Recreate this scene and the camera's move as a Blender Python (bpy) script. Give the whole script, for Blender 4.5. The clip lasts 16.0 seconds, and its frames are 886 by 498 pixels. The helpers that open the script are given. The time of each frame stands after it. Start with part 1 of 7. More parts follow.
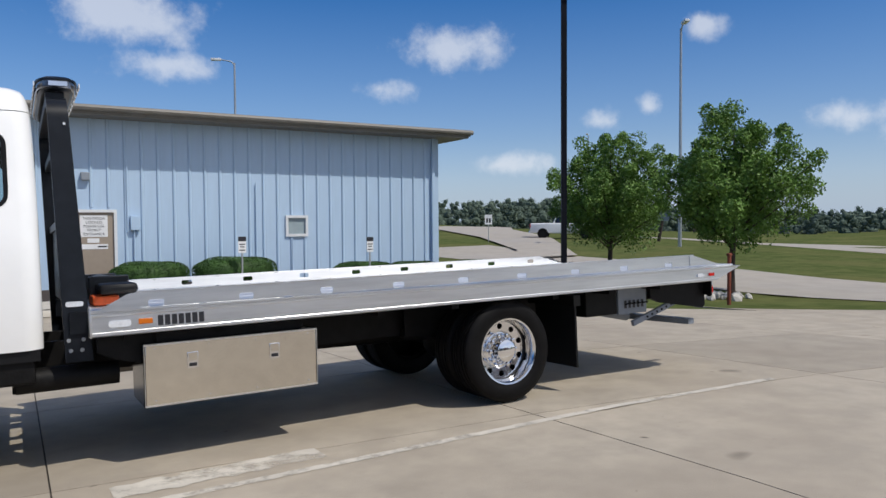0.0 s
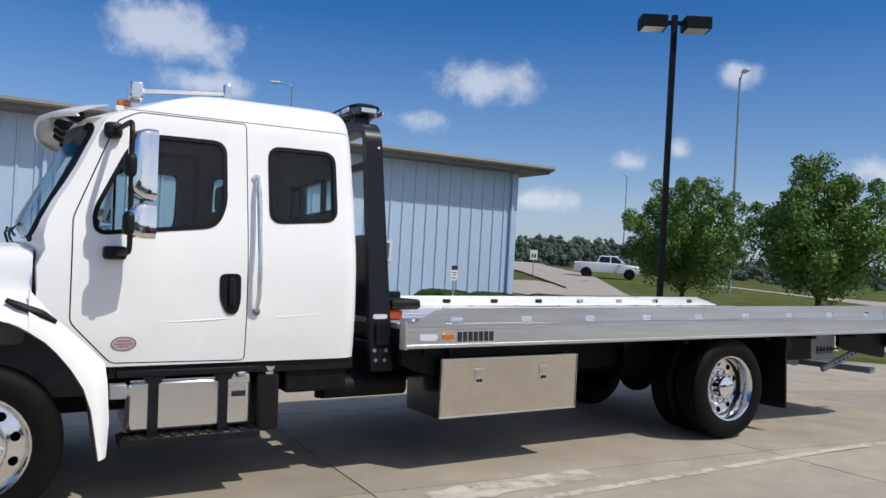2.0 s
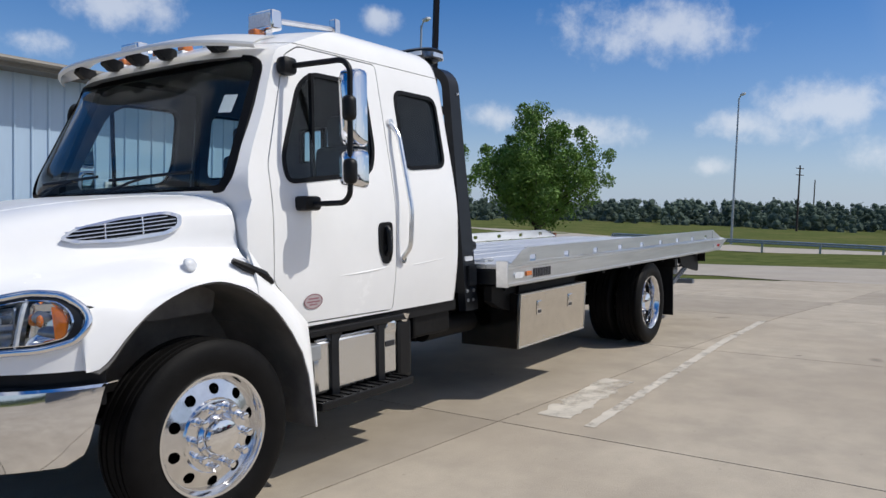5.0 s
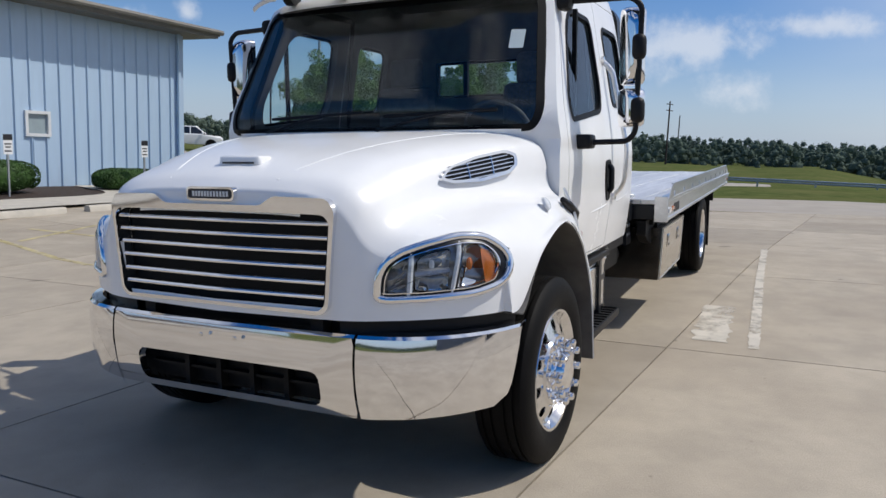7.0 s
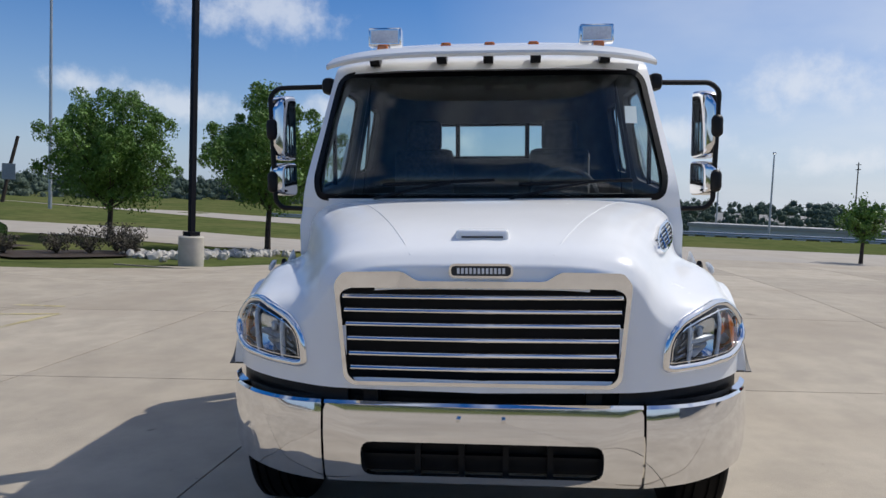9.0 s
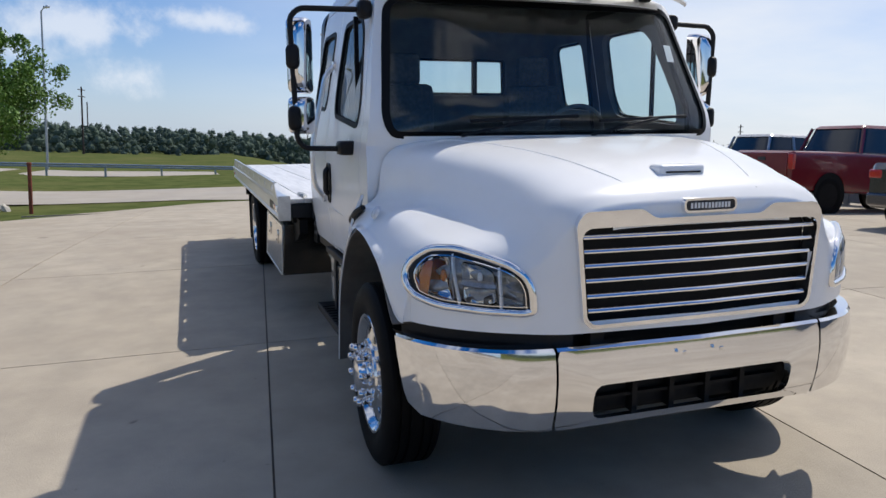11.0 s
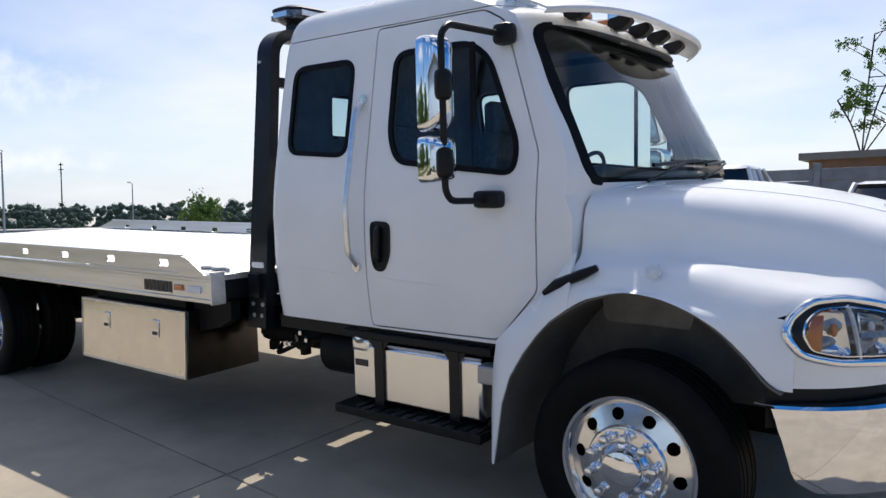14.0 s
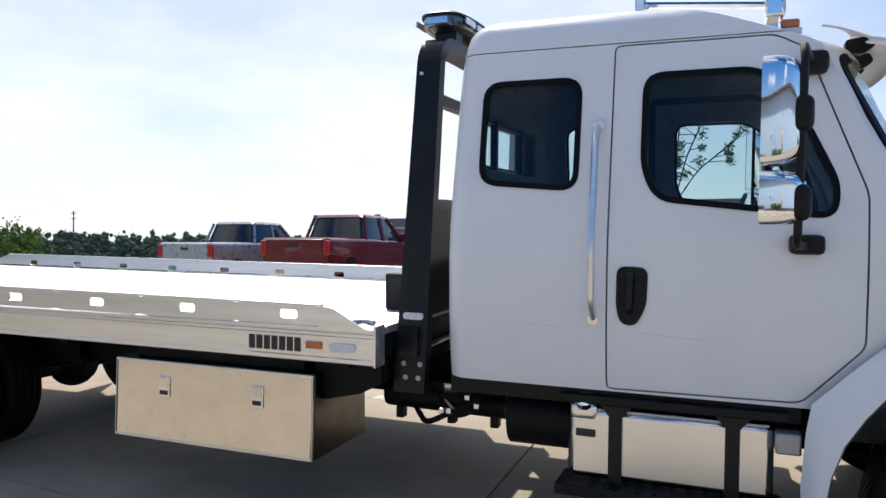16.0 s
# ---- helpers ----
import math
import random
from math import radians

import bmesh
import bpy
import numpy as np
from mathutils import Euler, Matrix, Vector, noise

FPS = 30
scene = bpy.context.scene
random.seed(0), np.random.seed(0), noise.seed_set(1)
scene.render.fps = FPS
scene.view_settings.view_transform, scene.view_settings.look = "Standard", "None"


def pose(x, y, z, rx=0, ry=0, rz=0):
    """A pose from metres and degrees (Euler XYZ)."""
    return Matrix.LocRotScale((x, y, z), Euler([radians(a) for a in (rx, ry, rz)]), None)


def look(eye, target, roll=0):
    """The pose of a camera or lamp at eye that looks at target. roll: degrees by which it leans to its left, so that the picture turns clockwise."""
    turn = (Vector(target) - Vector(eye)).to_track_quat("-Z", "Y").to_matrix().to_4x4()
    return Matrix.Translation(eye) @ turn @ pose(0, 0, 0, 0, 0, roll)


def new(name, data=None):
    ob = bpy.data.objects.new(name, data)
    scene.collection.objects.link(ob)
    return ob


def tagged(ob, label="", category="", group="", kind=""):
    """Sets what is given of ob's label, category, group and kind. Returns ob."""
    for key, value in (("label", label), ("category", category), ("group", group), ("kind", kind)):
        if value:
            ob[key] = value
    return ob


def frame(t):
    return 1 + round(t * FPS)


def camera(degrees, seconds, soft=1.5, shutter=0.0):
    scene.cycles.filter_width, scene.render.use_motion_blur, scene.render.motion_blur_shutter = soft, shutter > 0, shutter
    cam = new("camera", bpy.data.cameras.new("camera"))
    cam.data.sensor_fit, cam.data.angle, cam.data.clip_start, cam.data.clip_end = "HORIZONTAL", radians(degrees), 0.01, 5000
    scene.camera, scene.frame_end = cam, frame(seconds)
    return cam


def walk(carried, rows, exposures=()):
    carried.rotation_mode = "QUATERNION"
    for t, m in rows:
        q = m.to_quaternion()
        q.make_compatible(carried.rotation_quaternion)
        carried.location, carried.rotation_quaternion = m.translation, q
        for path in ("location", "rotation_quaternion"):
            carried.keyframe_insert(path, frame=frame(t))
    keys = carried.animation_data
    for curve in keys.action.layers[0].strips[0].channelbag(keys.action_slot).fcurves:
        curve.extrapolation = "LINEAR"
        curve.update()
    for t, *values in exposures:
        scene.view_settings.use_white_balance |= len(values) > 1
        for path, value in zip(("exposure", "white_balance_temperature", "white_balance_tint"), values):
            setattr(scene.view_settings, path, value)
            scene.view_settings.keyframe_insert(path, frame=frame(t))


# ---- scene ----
cam = camera(62.2, 16.0)
PATH = [
    (0, (-2.113, 6.484, 1.751), (-3.124, 4.759, 1.680), -0.35),
    (0.5, (-1.705, 6.302, 1.756), (-2.678, 4.555, 1.730), 1.99),
    (1, (-1.220, 6.208, 1.750), (-2.186, 4.456, 1.754), 2.71),
    (1.5, (-0.779, 5.999, 1.726), (-1.715, 4.232, 1.746), 0.04),
    (2, (-0.294, 5.808, 1.697), (-1.252, 4.053, 1.709), 3.20),
    (2.5, (0.167, 5.523, 1.684), (-0.858, 3.806, 1.659), 2.57),
    (3, (0.601, 5.237, 1.652), (-0.418, 3.518, 1.576), 2.88),
    (3.5, (1.009, 5.021, 1.703), (-0.161, 3.405, 1.563), 3.33),
    (3.7, (1.172, 4.852, 1.619), (-0.077, 3.295, 1.498), 2.84),
    (6, (2.823, 3.114, 1.578), (1.062, 2.187, 1.377), 2.71),
    (6.5, (3.083, 2.571, 1.557), (1.307, 1.682, 1.316), 2.58),
    (7, (3.342, 2.062, 1.548), (1.545, 1.231, 1.266), 2.17),
    (7.5, (3.462, 1.530, 1.559), (1.625, 0.777, 1.310), 2.44),
    (8, (3.650, 1.046, 1.655), (1.745, 0.490, 1.408), 2.70),
    (8.5, (3.731, 0.518, 1.623), (1.765, 0.182, 1.486), 1.42),
    (9, (3.878, 0.012, 1.581), (1.888, -0.141, 1.449), 2.37),
    (9.5, (3.851, -0.520, 1.571), (1.862, -0.439, 1.378), 2.04),
    (9.7, (3.820, -0.743, 1.603), (1.840, -0.585, 1.368), 2.69),
    (11.8, (2.984, -2.681, 1.439), (1.243, -1.728, 1.197), 1.34),
    (12, (2.845, -2.851, 1.449), (1.147, -1.823, 1.206), 2.13),
    (12.5, (2.518, -3.263, 1.465), (0.950, -2.032, 1.307), 3.00),
    (13, (2.086, -3.550, 1.422), (0.659, -2.153, 1.330), 1.29),
    (13.5, (1.642, -3.812, 1.436), (0.321, -2.313, 1.349), 0.25),
    (14, (1.153, -3.978, 1.442), (-0.041, -2.377, 1.343), -0.70),
    (14.5, (0.595, -4.153, 1.445), (-0.546, -2.516, 1.310), 0.62),
    (15, (0.100, -4.282, 1.429), (-0.936, -2.579, 1.268), -0.65),
    (15.5, (-0.470, -4.352, 1.460), (-1.409, -2.592, 1.314), -2.00),
    (16, (-0.974, -4.463, 1.475), (-1.698, -2.599, 1.475), 0.27),
]
walk(cam, [(t, look(eye, target, roll)) for t, eye, target, roll in PATH], [(0, -0.13, 6480, 10), (7.0, -0.16, 6480, 10), (9.5, -0.13, 6450, 10), (12.0, 0.21, 6780, 10), (14.5, 0.30, 6850, 10), (16.0, 0.44, 6950, 10)])

# world: sky with scattered cumulus, one sun
SUN_DIR = Vector((-0.357, 0.613, 1.0)).normalized()
world = bpy.data.worlds.new("world")
scene.world = world
world.use_nodes = True
wn, wl = world.node_tree.nodes, world.node_tree.links
for n in list(wn):
    wn.remove(n)


def wnode(kind, **props):
    n = wn.new(kind)
    for k, v in props.items():
        n.inputs[k].default_value = v
    return n


w_out = wn.new("ShaderNodeOutputWorld")
w_bg = wnode("ShaderNodeBackground", Strength=0.090)
sky = wn.new("ShaderNodeTexSky")
sky.sky_type = "NISHITA"
sky.sun_disc = False
sky.sun_elevation = math.asin(SUN_DIR.z)
sky.sun_rotation = math.atan2(SUN_DIR.x, SUN_DIR.y)
sky.air_density, sky.dust_density, sky.ozone_density = 1.0, 0.6, 3.0
w_co = wn.new("ShaderNodeTexCoord")
w_sep = wn.new("ShaderNodeSeparateXYZ")
wl.new(w_co.outputs["Generated"], w_sep.inputs[0])


def wmath(op, a, b=None):
    n = wn.new("ShaderNodeMath")
    n.operation = op
    for i, v in enumerate((a, b)):
        if v is None:
            continue
        if isinstance(v, (int, float)):
            n.inputs[i].default_value = v
        else:
            wl.new(v, n.inputs[i])
    return n.outputs[0]


w_h = wmath("ADD", wmath("MAXIMUM", w_sep.outputs[2], 0.0), 0.16)
w_px = wmath("DIVIDE", w_sep.outputs[0], w_h)
w_py = wmath("DIVIDE", w_sep.outputs[1], w_h)
w_vec = wn.new("ShaderNodeCombineXYZ")
wl.new(w_px, w_vec.inputs[0])
wl.new(w_py, w_vec.inputs[1])
w_n1 = wnode("ShaderNodeTexNoise", Scale=9.0, Detail=8.0, Roughness=0.62)
wl.new(w_co.outputs["Generated"], w_n1.inputs["Vector"])
w_n3 = wnode("ShaderNodeTexNoise", Scale=28.0, Detail=6.0, Roughness=0.6)
wl.new(w_co.outputs["Generated"], w_n3.inputs["Vector"])
# scattered cumulus: azimuth and height in degrees, half width and half height in radians
CLOUDS = [(262.5, 14.6, 0.095, 0.036), (238.8, 13.3, 0.077, 0.031), (244.4, 10.3, 0.050, 0.019), (234.9, 4.5, 0.050, 0.017), (220.2, 14.1, 0.025, 0.017), (227.6, 7.6, 0.026, 0.015), (224.0, 8.5, 0.017, 0.017), (210.5, 6.9, 0.055, 0.025), (193.4, 6.7, 0.054, 0.021), (187.1, 7.8, 0.092, 0.035), (184.2, 4.7, 0.050, 0.025), (179.0, 8.8, 0.060, 0.017), (195.2, 3.6, 0.030, 0.016), (199.2, 13.2, 0.112, 0.045), (158.7, 9.0, 0.092, 0.037), (205.0, 6.1, 0.115, 0.025), (156.3, 3.8, 0.092, 0.021), (167.7, 5.6, 0.065, 0.023), (260.5, 11.4, 0.060, 0.018)]
w_near = None
for az, el, hw, hh in CLOUDS:
    d = Vector((math.cos(radians(az)) * math.cos(radians(el)), math.sin(radians(az)) * math.cos(radians(el)), math.sin(radians(el))))
    east = Vector((-d.y, d.x, 0)).normalized()
    turn = Matrix((east, d.cross(east), d)).transposed()
    mp = wn.new("ShaderNodeMapping")
    mp.vector_type = "TEXTURE"
    mp.inputs["Location"].default_value = d
    mp.inputs["Rotation"].default_value = turn.to_euler()
    mp.inputs["Scale"].default_value = (hw, hh, 0.5)
    wl.new(w_co.outputs["Generated"], mp.inputs[0])
    ln = wn.new("ShaderNodeVectorMath")
    ln.operation = "LENGTH"
    wl.new(mp.outputs[0], ln.inputs[0])
    w_near = ln.outputs["Value"] if w_near is None else wmath("MINIMUM", w_near, ln.outputs["Value"])
w_rag = wmath("ADD", wmath("MULTIPLY", wmath("SUBTRACT", w_n1.outputs["Fac"], 0.5), 2.6), wmath("MULTIPLY", wmath("SUBTRACT", w_n3.outputs["Fac"], 0.5), 1.7))
w_ramp = wn.new("ShaderNodeMapRange")
w_ramp.interpolation_type = "SMOOTHSTEP"
w_ramp.inputs["From Min"].default_value, w_ramp.inputs["From Max"].default_value = 1.15, 0.0
wl.new(wmath("SUBTRACT", w_near, w_rag), w_ramp.inputs[0])
# more broken cumulus, unseen, added higher up to whiten the fill light
w_n4 = wnode("ShaderNodeTexNoise", Scale=3.2, Detail=7.0, Roughness=0.55)
wl.new(w_co.outputs["Generated"], w_n4.inputs["Vector"])
w_high = wn.new("ShaderNodeMapRange")
w_high.interpolation_type = "SMOOTHSTEP"
w_high.inputs["From Min"].default_value, w_high.inputs["From Max"].default_value = 0.46, 0.60
wl.new(w_n4.outputs["Fac"], w_high.inputs[0])
w_up = wn.new("ShaderNodeMapRange")
w_up.inputs["From Min"].default_value, w_up.inputs["From Max"].default_value = 0.36, 0.50
wl.new(w_sep.outputs[2], w_up.inputs[0])
w_cover = wmath("MAXIMUM", w_ramp.outputs[0], wmath("MULTIPLY", w_high.outputs[0], w_up.outputs[0]))
# thin veil towards the horizon
w_low = wn.new("ShaderNodeMapRange")
w_low.inputs["From Min"].default_value, w_low.inputs["From Max"].default_value = 0.0, 0.30
w_low.inputs["To Min"].default_value, w_low.inputs["To Max"].default_value = 0.28, 0.0
wl.new(w_sep.outputs[2], w_low.inputs[0])
w_mix0 = wn.new("ShaderNodeMixRGB")
w_mix0.inputs[2].default_value = (6.2, 8.0, 10.4, 1)
wl.new(w_low.outputs[0], w_mix0.inputs[0])
w_haze = wn.new("ShaderNodeMapRange")
w_haze.inputs["From Min"].default_value, w_haze.inputs["From Max"].default_value = 0.0, 0.11
w_haze.inputs["To Min"].default_value, w_haze.inputs["To Max"].default_value = 0.55, 0.0
wl.new(w_sep.outputs[2], w_haze.inputs[0])
w_mix2 = wn.new("ShaderNodeMixRGB")
w_mix2.inputs[2].default_value = (4.6, 6.5, 9.0, 1)
wl.new(w_haze.outputs[0], w_mix2.inputs[0])
wl.new(w_mix0.outputs[0], w_mix2.inputs[1])
w_sat = wnode("ShaderNodeHueSaturation", Saturation=1.42, Value=1.1)
wl.new(sky.outputs[0], w_sat.inputs["Color"])
w_tint = wn.new("ShaderNodeMixRGB")
w_tint.blend_type = "MULTIPLY"
w_tint.inputs[0].default_value = 1.0
w_tint.inputs[2].default_value = (1.02, 0.95, 1.12, 1)
wl.new(w_sat.outputs[0], w_tint.inputs[1])
wl.new(w_tint.outputs[0], w_mix0.inputs[1])
# bright thin cloud on the sun's side
w_dot = wn.new("ShaderNodeVectorMath")
w_dot.operation = "DOT_PRODUCT"
w_dot.inputs[1].default_value = Vector((SUN_DIR.x, SUN_DIR.y, 0.25)).normalized()
wl.new(w_co.outputs["Generated"], w_dot.inputs[0])
w_veil = wn.new("ShaderNodeMapRange")
w_veil.inputs["From Min"].default_value, w_veil.inputs["From Max"].default_value = 0.46, 1.0
w_veil.inputs["To Min"].default_value, w_veil.inputs["To Max"].default_value = 0.0, 1.0
wl.new(w_dot.outputs["Value"], w_veil.inputs[0])
w_n2 = wnode("ShaderNodeTexNoise", Scale=0.9, Detail=5.0, Roughness=0.55)
wl.new(w_vec.outputs[0], w_n2.inputs["Vector"])
w_vf = wmath("MULTIPLY", wmath("MULTIPLY", w_veil.outputs[0], w_n2.outputs["Fac"]), 1.38)
w_mix1 = wn.new("ShaderNodeMixRGB")
w_mix1.use_clamp = False
w_mix1.inputs[2].default_value = (9.4, 9.8, 10.3, 1)
wl.new(wmath("MINIMUM", w_vf, 1.0), w_mix1.inputs[0])
wl.new(w_mix2.outputs[0], w_mix1.inputs[1])
w_mix = wn.new("ShaderNodeMixRGB")
w_mix.inputs[2].default_value = (9.6, 10.0, 10.7, 1)
wl.new(wmath("MULTIPLY", w_cover, 0.62), w_mix.inputs[0])
wl.new(w_mix1.outputs[0], w_mix.inputs[1])
wl.new(w_mix.outputs[0], w_bg.inputs[0])
wl.new(w_bg.outputs[0], w_out.inputs[0])

sun_data = bpy.data.lights.new("sun", "SUN")
sun_data.energy, sun_data.angle, sun_data.color = 3.5, radians(0.53), (1.0, 0.955, 0.88)
sun = new("sun", sun_data)
sun.rotation_euler = (-SUN_DIR).to_track_quat("-Z", "Y").to_euler()

# materials
def material(name, color, rough=0.5, metal=0.0, vary=0.08, scale=6.0, bump=0.0, bump_scale=60.0, color2=None, coat=0.0, spec=0.5, random_tone=0.0, blotch=None, spots=None, stretch=None, contrast=(0.35, 0.65)):
    m = bpy.data.materials.new(name)
    m.use_nodes = True
    nt = m.node_tree
    n, l = nt.nodes, nt.links
    b = n["Principled BSDF"]
    b.inputs["Roughness"].default_value = rough
    b.inputs["Metallic"].default_value = metal
    b.inputs["Specular IOR Level"].default_value = spec
    b.inputs["Coat Weight"].default_value = coat
    b.inputs["Coat Roughness"].default_value = 0.03
    co = n.new("ShaderNodeTexCoord")
    vec = co.outputs["Object"]
    if stretch:
        mp = n.new("ShaderNodeMapping")
        mp.inputs["Scale"].default_value = stretch
        l.new(vec, mp.inputs[0])
        vec = mp.outputs[0]
    c2 = color2 or tuple(max(0.0, c * (1 - vary * 2)) for c in color)
    t1 = n.new("ShaderNodeTexNoise")
    t1.inputs["Scale"].default_value, t1.inputs["Detail"].default_value = scale, 6.0
    t1.inputs["Roughness"].default_value = 0.6
    l.new(vec, t1.inputs["Vector"])
    ramp = n.new("ShaderNodeValToRGB")
    ramp.color_ramp.elements[0].position, ramp.color_ramp.elements[1].position = contrast
    ramp.color_ramp.elements[0].color = (*c2, 1)
    ramp.color_ramp.elements[1].color = (*color, 1)
    l.new(t1.outputs["Fac"], ramp.inputs[0])
    col = ramp.outputs[0]
    if blotch:
        bc, bs, bf = blotch
        t2 = n.new("ShaderNodeTexNoise")
        t2.inputs["Scale"].default_value, t2.inputs["Detail"].default_value = bs, 4.0
        l.new(vec, t2.inputs["Vector"])
        r2 = n.new("ShaderNodeValToRGB")
        r2.color_ramp.elements[0].position, r2.color_ramp.elements[1].position = 0.45, 0.72
        l.new(t2.outputs["Fac"], r2.inputs[0])
        mm = n.new("ShaderNodeMath")
        mm.operation = "MULTIPLY"
        mm.inputs[1].default_value = bf
        l.new(r2.outputs[0], mm.inputs[0])
        mx = n.new("ShaderNodeMixRGB")
        mx.inputs[2].default_value = (*bc, 1)
        l.new(mm.outputs[0], mx.inputs[0])
        l.new(col, mx.inputs[1])
        col = mx.outputs[0]
    for sc, sr, sf in spots or ():
        # scattered small marks, each with its own outline
        wv = n.new("ShaderNodeTexNoise")
        wv.inputs["Scale"].default_value = sc * 3.0
        l.new(vec, wv.inputs["Vector"])
        wm = n.new("ShaderNodeMixRGB")
        wm.blend_type = "ADD"
        wm.inputs[0].default_value = 0.25 / sc
        l.new(vec, wm.inputs[1])
        l.new(wv.outputs["Color"], wm.inputs[2])
        vo = n.new("ShaderNodeTexVoronoi")
        vo.inputs["Scale"].default_value = sc
        l.new(wm.outputs[0], vo.inputs["Vector"])
        mr = n.new("ShaderNodeMapRange")
        mr.inputs["From Min"].default_value, mr.inputs["From Max"].default_value = sr * 0.4, sr
        mr.inputs["To Min"].default_value, mr.inputs["To Max"].default_value = sf, 1.0
        l.new(vo.outputs["Distance"], mr.inputs[0])
        mx = n.new("ShaderNodeMixRGB")
        mx.blend_type = "MULTIPLY"
        mx.inputs[0].default_value = 1.0
        l.new(col, mx.inputs[1])
        l.new(mr.outputs[0], mx.inputs[2])
        col = mx.outputs[0]
    if random_tone:
        oi = n.new("ShaderNodeObjectInfo")
        mr = n.new("ShaderNodeMapRange")
        mr.inputs["To Min"].default_value, mr.inputs["To Max"].default_value = 1 - random_tone, 1 + random_tone
        l.new(oi.outputs["Random"], mr.inputs[0])
        hs = n.new("ShaderNodeHueSaturation")
        l.new(mr.outputs[0], hs.inputs["Value"])
        l.new(col, hs.inputs["Color"])
        col = hs.outputs[0]
    l.new(col, b.inputs["Base Color"])
    # roughness follows the grain a little
    rr = n.new("ShaderNodeMapRange")
    rr.inputs["To Min"].default_value, rr.inputs["To Max"].default_value = max(0.02, rough * 0.85), min(1.0, rough * 1.15)
    l.new(t1.outputs["Fac"], rr.inputs[0])
    l.new(rr.outputs[0], b.inputs["Roughness"])
    if bump:
        t3 = n.new("ShaderNodeTexNoise")
        t3.inputs["Scale"].default_value, t3.inputs["Detail"].default_value = bump_scale, 5.0
        l.new(vec, t3.inputs["Vector"])
        bp = n.new("ShaderNodeBump")
        bp.inputs["Strength"].default_value, bp.inputs["Distance"].default_value = bump, 0.01
        l.new(t3.outputs["Fac"], bp.inputs["Height"])
        l.new(bp.outputs[0], b.inputs["Normal"])
    return m


def glass(name, tint=(0.75, 0.82, 0.8), ior=1.5):
    m = bpy.data.materials.new(name)
    m.use_nodes = True
    n, l = m.node_tree.nodes, m.node_tree.links
    for x in list(n):
        n.remove(x)
    out = n.new("ShaderNodeOutputMaterial")
    tr = n.new("ShaderNodeBsdfTransparent")
    tr.inputs[0].default_value = (*tint, 1)
    gl = n.new("ShaderNodeBsdfGlossy")
    gl.inputs["Roughness"].default_value = 0.015
    # the gloss of a thin pane, alike from both its sides
    f0 = ((ior - 1) / (ior + 1)) ** 2
    lw = n.new("ShaderNodeLayerWeight")
    pw = n.new("ShaderNodeMath")
    pw.operation = "POWER"
    pw.inputs[1].default_value = 5.0
    fr = n.new("ShaderNodeMath")
    fr.operation = "MULTIPLY_ADD"
    fr.inputs[1].default_value = 1 - f0
    fr.inputs[2].default_value = f0
    mx = n.new("ShaderNodeMixShader")
    l.new(lw.outputs["Facing"], pw.inputs[0])
    l.new(pw.outputs[0], fr.inputs[0])
    l.new(fr.outputs[0], mx.inputs[0])
    l.new(tr.outputs[0], mx.inputs[1])
    l.new(gl.outputs[0], mx.inputs[2])
    l.new(mx.outputs[0], out.inputs[0])
    return m


M = {}
M["white"] = material("white_paint", (0.88, 0.88, 0.87), 0.26, vary=0.02, scale=3, coat=0.25, spec=0.32)
M["visor"] = material("visor_white", (0.78, 0.78, 0.76), 0.3, vary=0.02, scale=3, coat=0.3)
M["chrome"] = material("chrome", (0.86, 0.86, 0.87), 0.05, 1.0, vary=0.01, scale=8)
M["polished"] = material("polished_aluminium", (0.80, 0.80, 0.81), 0.12, 1.0, vary=0.05, scale=14)
M["alu"] = material("mill_aluminium", (0.87, 0.87, 0.87), 0.30, 1.0, vary=0.07, scale=5, bump=0.05, bump_scale=120, stretch=(0.25, 4, 4))
M["deck"] = material("deck_aluminium", (0.85, 0.85, 0.85), 0.55, 1.0, vary=0.08, scale=6, bump=0.08, bump_scale=80, random_tone=0.06, stretch=(0.3, 3, 3))
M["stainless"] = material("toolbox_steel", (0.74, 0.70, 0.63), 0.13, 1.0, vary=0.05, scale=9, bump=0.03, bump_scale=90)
# toolbox steel again, shade and dark reflections put into its colour
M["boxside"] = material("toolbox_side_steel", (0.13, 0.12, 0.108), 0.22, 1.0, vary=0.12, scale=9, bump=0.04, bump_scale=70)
M["tank"] = material("tank_aluminium", (0.82, 0.82, 0.81), 0.25, 1.0, vary=0.03, scale=20, stretch=(6, 1, 0.4))
M["black"] = material("black_paint", (0.009, 0.011, 0.015), 0.34, vary=0.2, scale=9, spec=0.25, coat=0.08)
M["plastic"] = material("black_plastic", (0.009, 0.009, 0.010), 0.45, spec=0.25, vary=0.15, scale=30, bump=0.1, bump_scale=250)
M["liner"] = material("fender_liner", (0.15, 0.142, 0.132), 0.5, vary=0.2, scale=6, bump=0.1, bump_scale=60)
M["under"] = material("chassis_black", (0.008, 0.0076, 0.0076), 0.55, spec=0.2, vary=0.3, scale=8, bump=0.2, bump_scale=40)
M["rubber"] = material("tyre_rubber", (0.006, 0.0056, 0.0056), 0.62, spec=0.14, vary=0.25, scale=12, bump=0.12, bump_scale=90)
M["gasket"] = material("window_gasket", (0.006, 0.0065, 0.008), 0.5, spec=0.12, vary=0.1)
M["glass"] = glass("cab_glass", (0.68, 0.79, 0.80), 1.52)
M["wsglass"] = glass("windscreen_glass", (0.84, 0.92, 0.92), 1.68)
M["lens"] = glass("lamp_lens", (0.85, 0.88, 0.9))
M["interior"] = material("cab_interior", (0.15, 0.15, 0.155), 0.75, vary=0.15, scale=9)
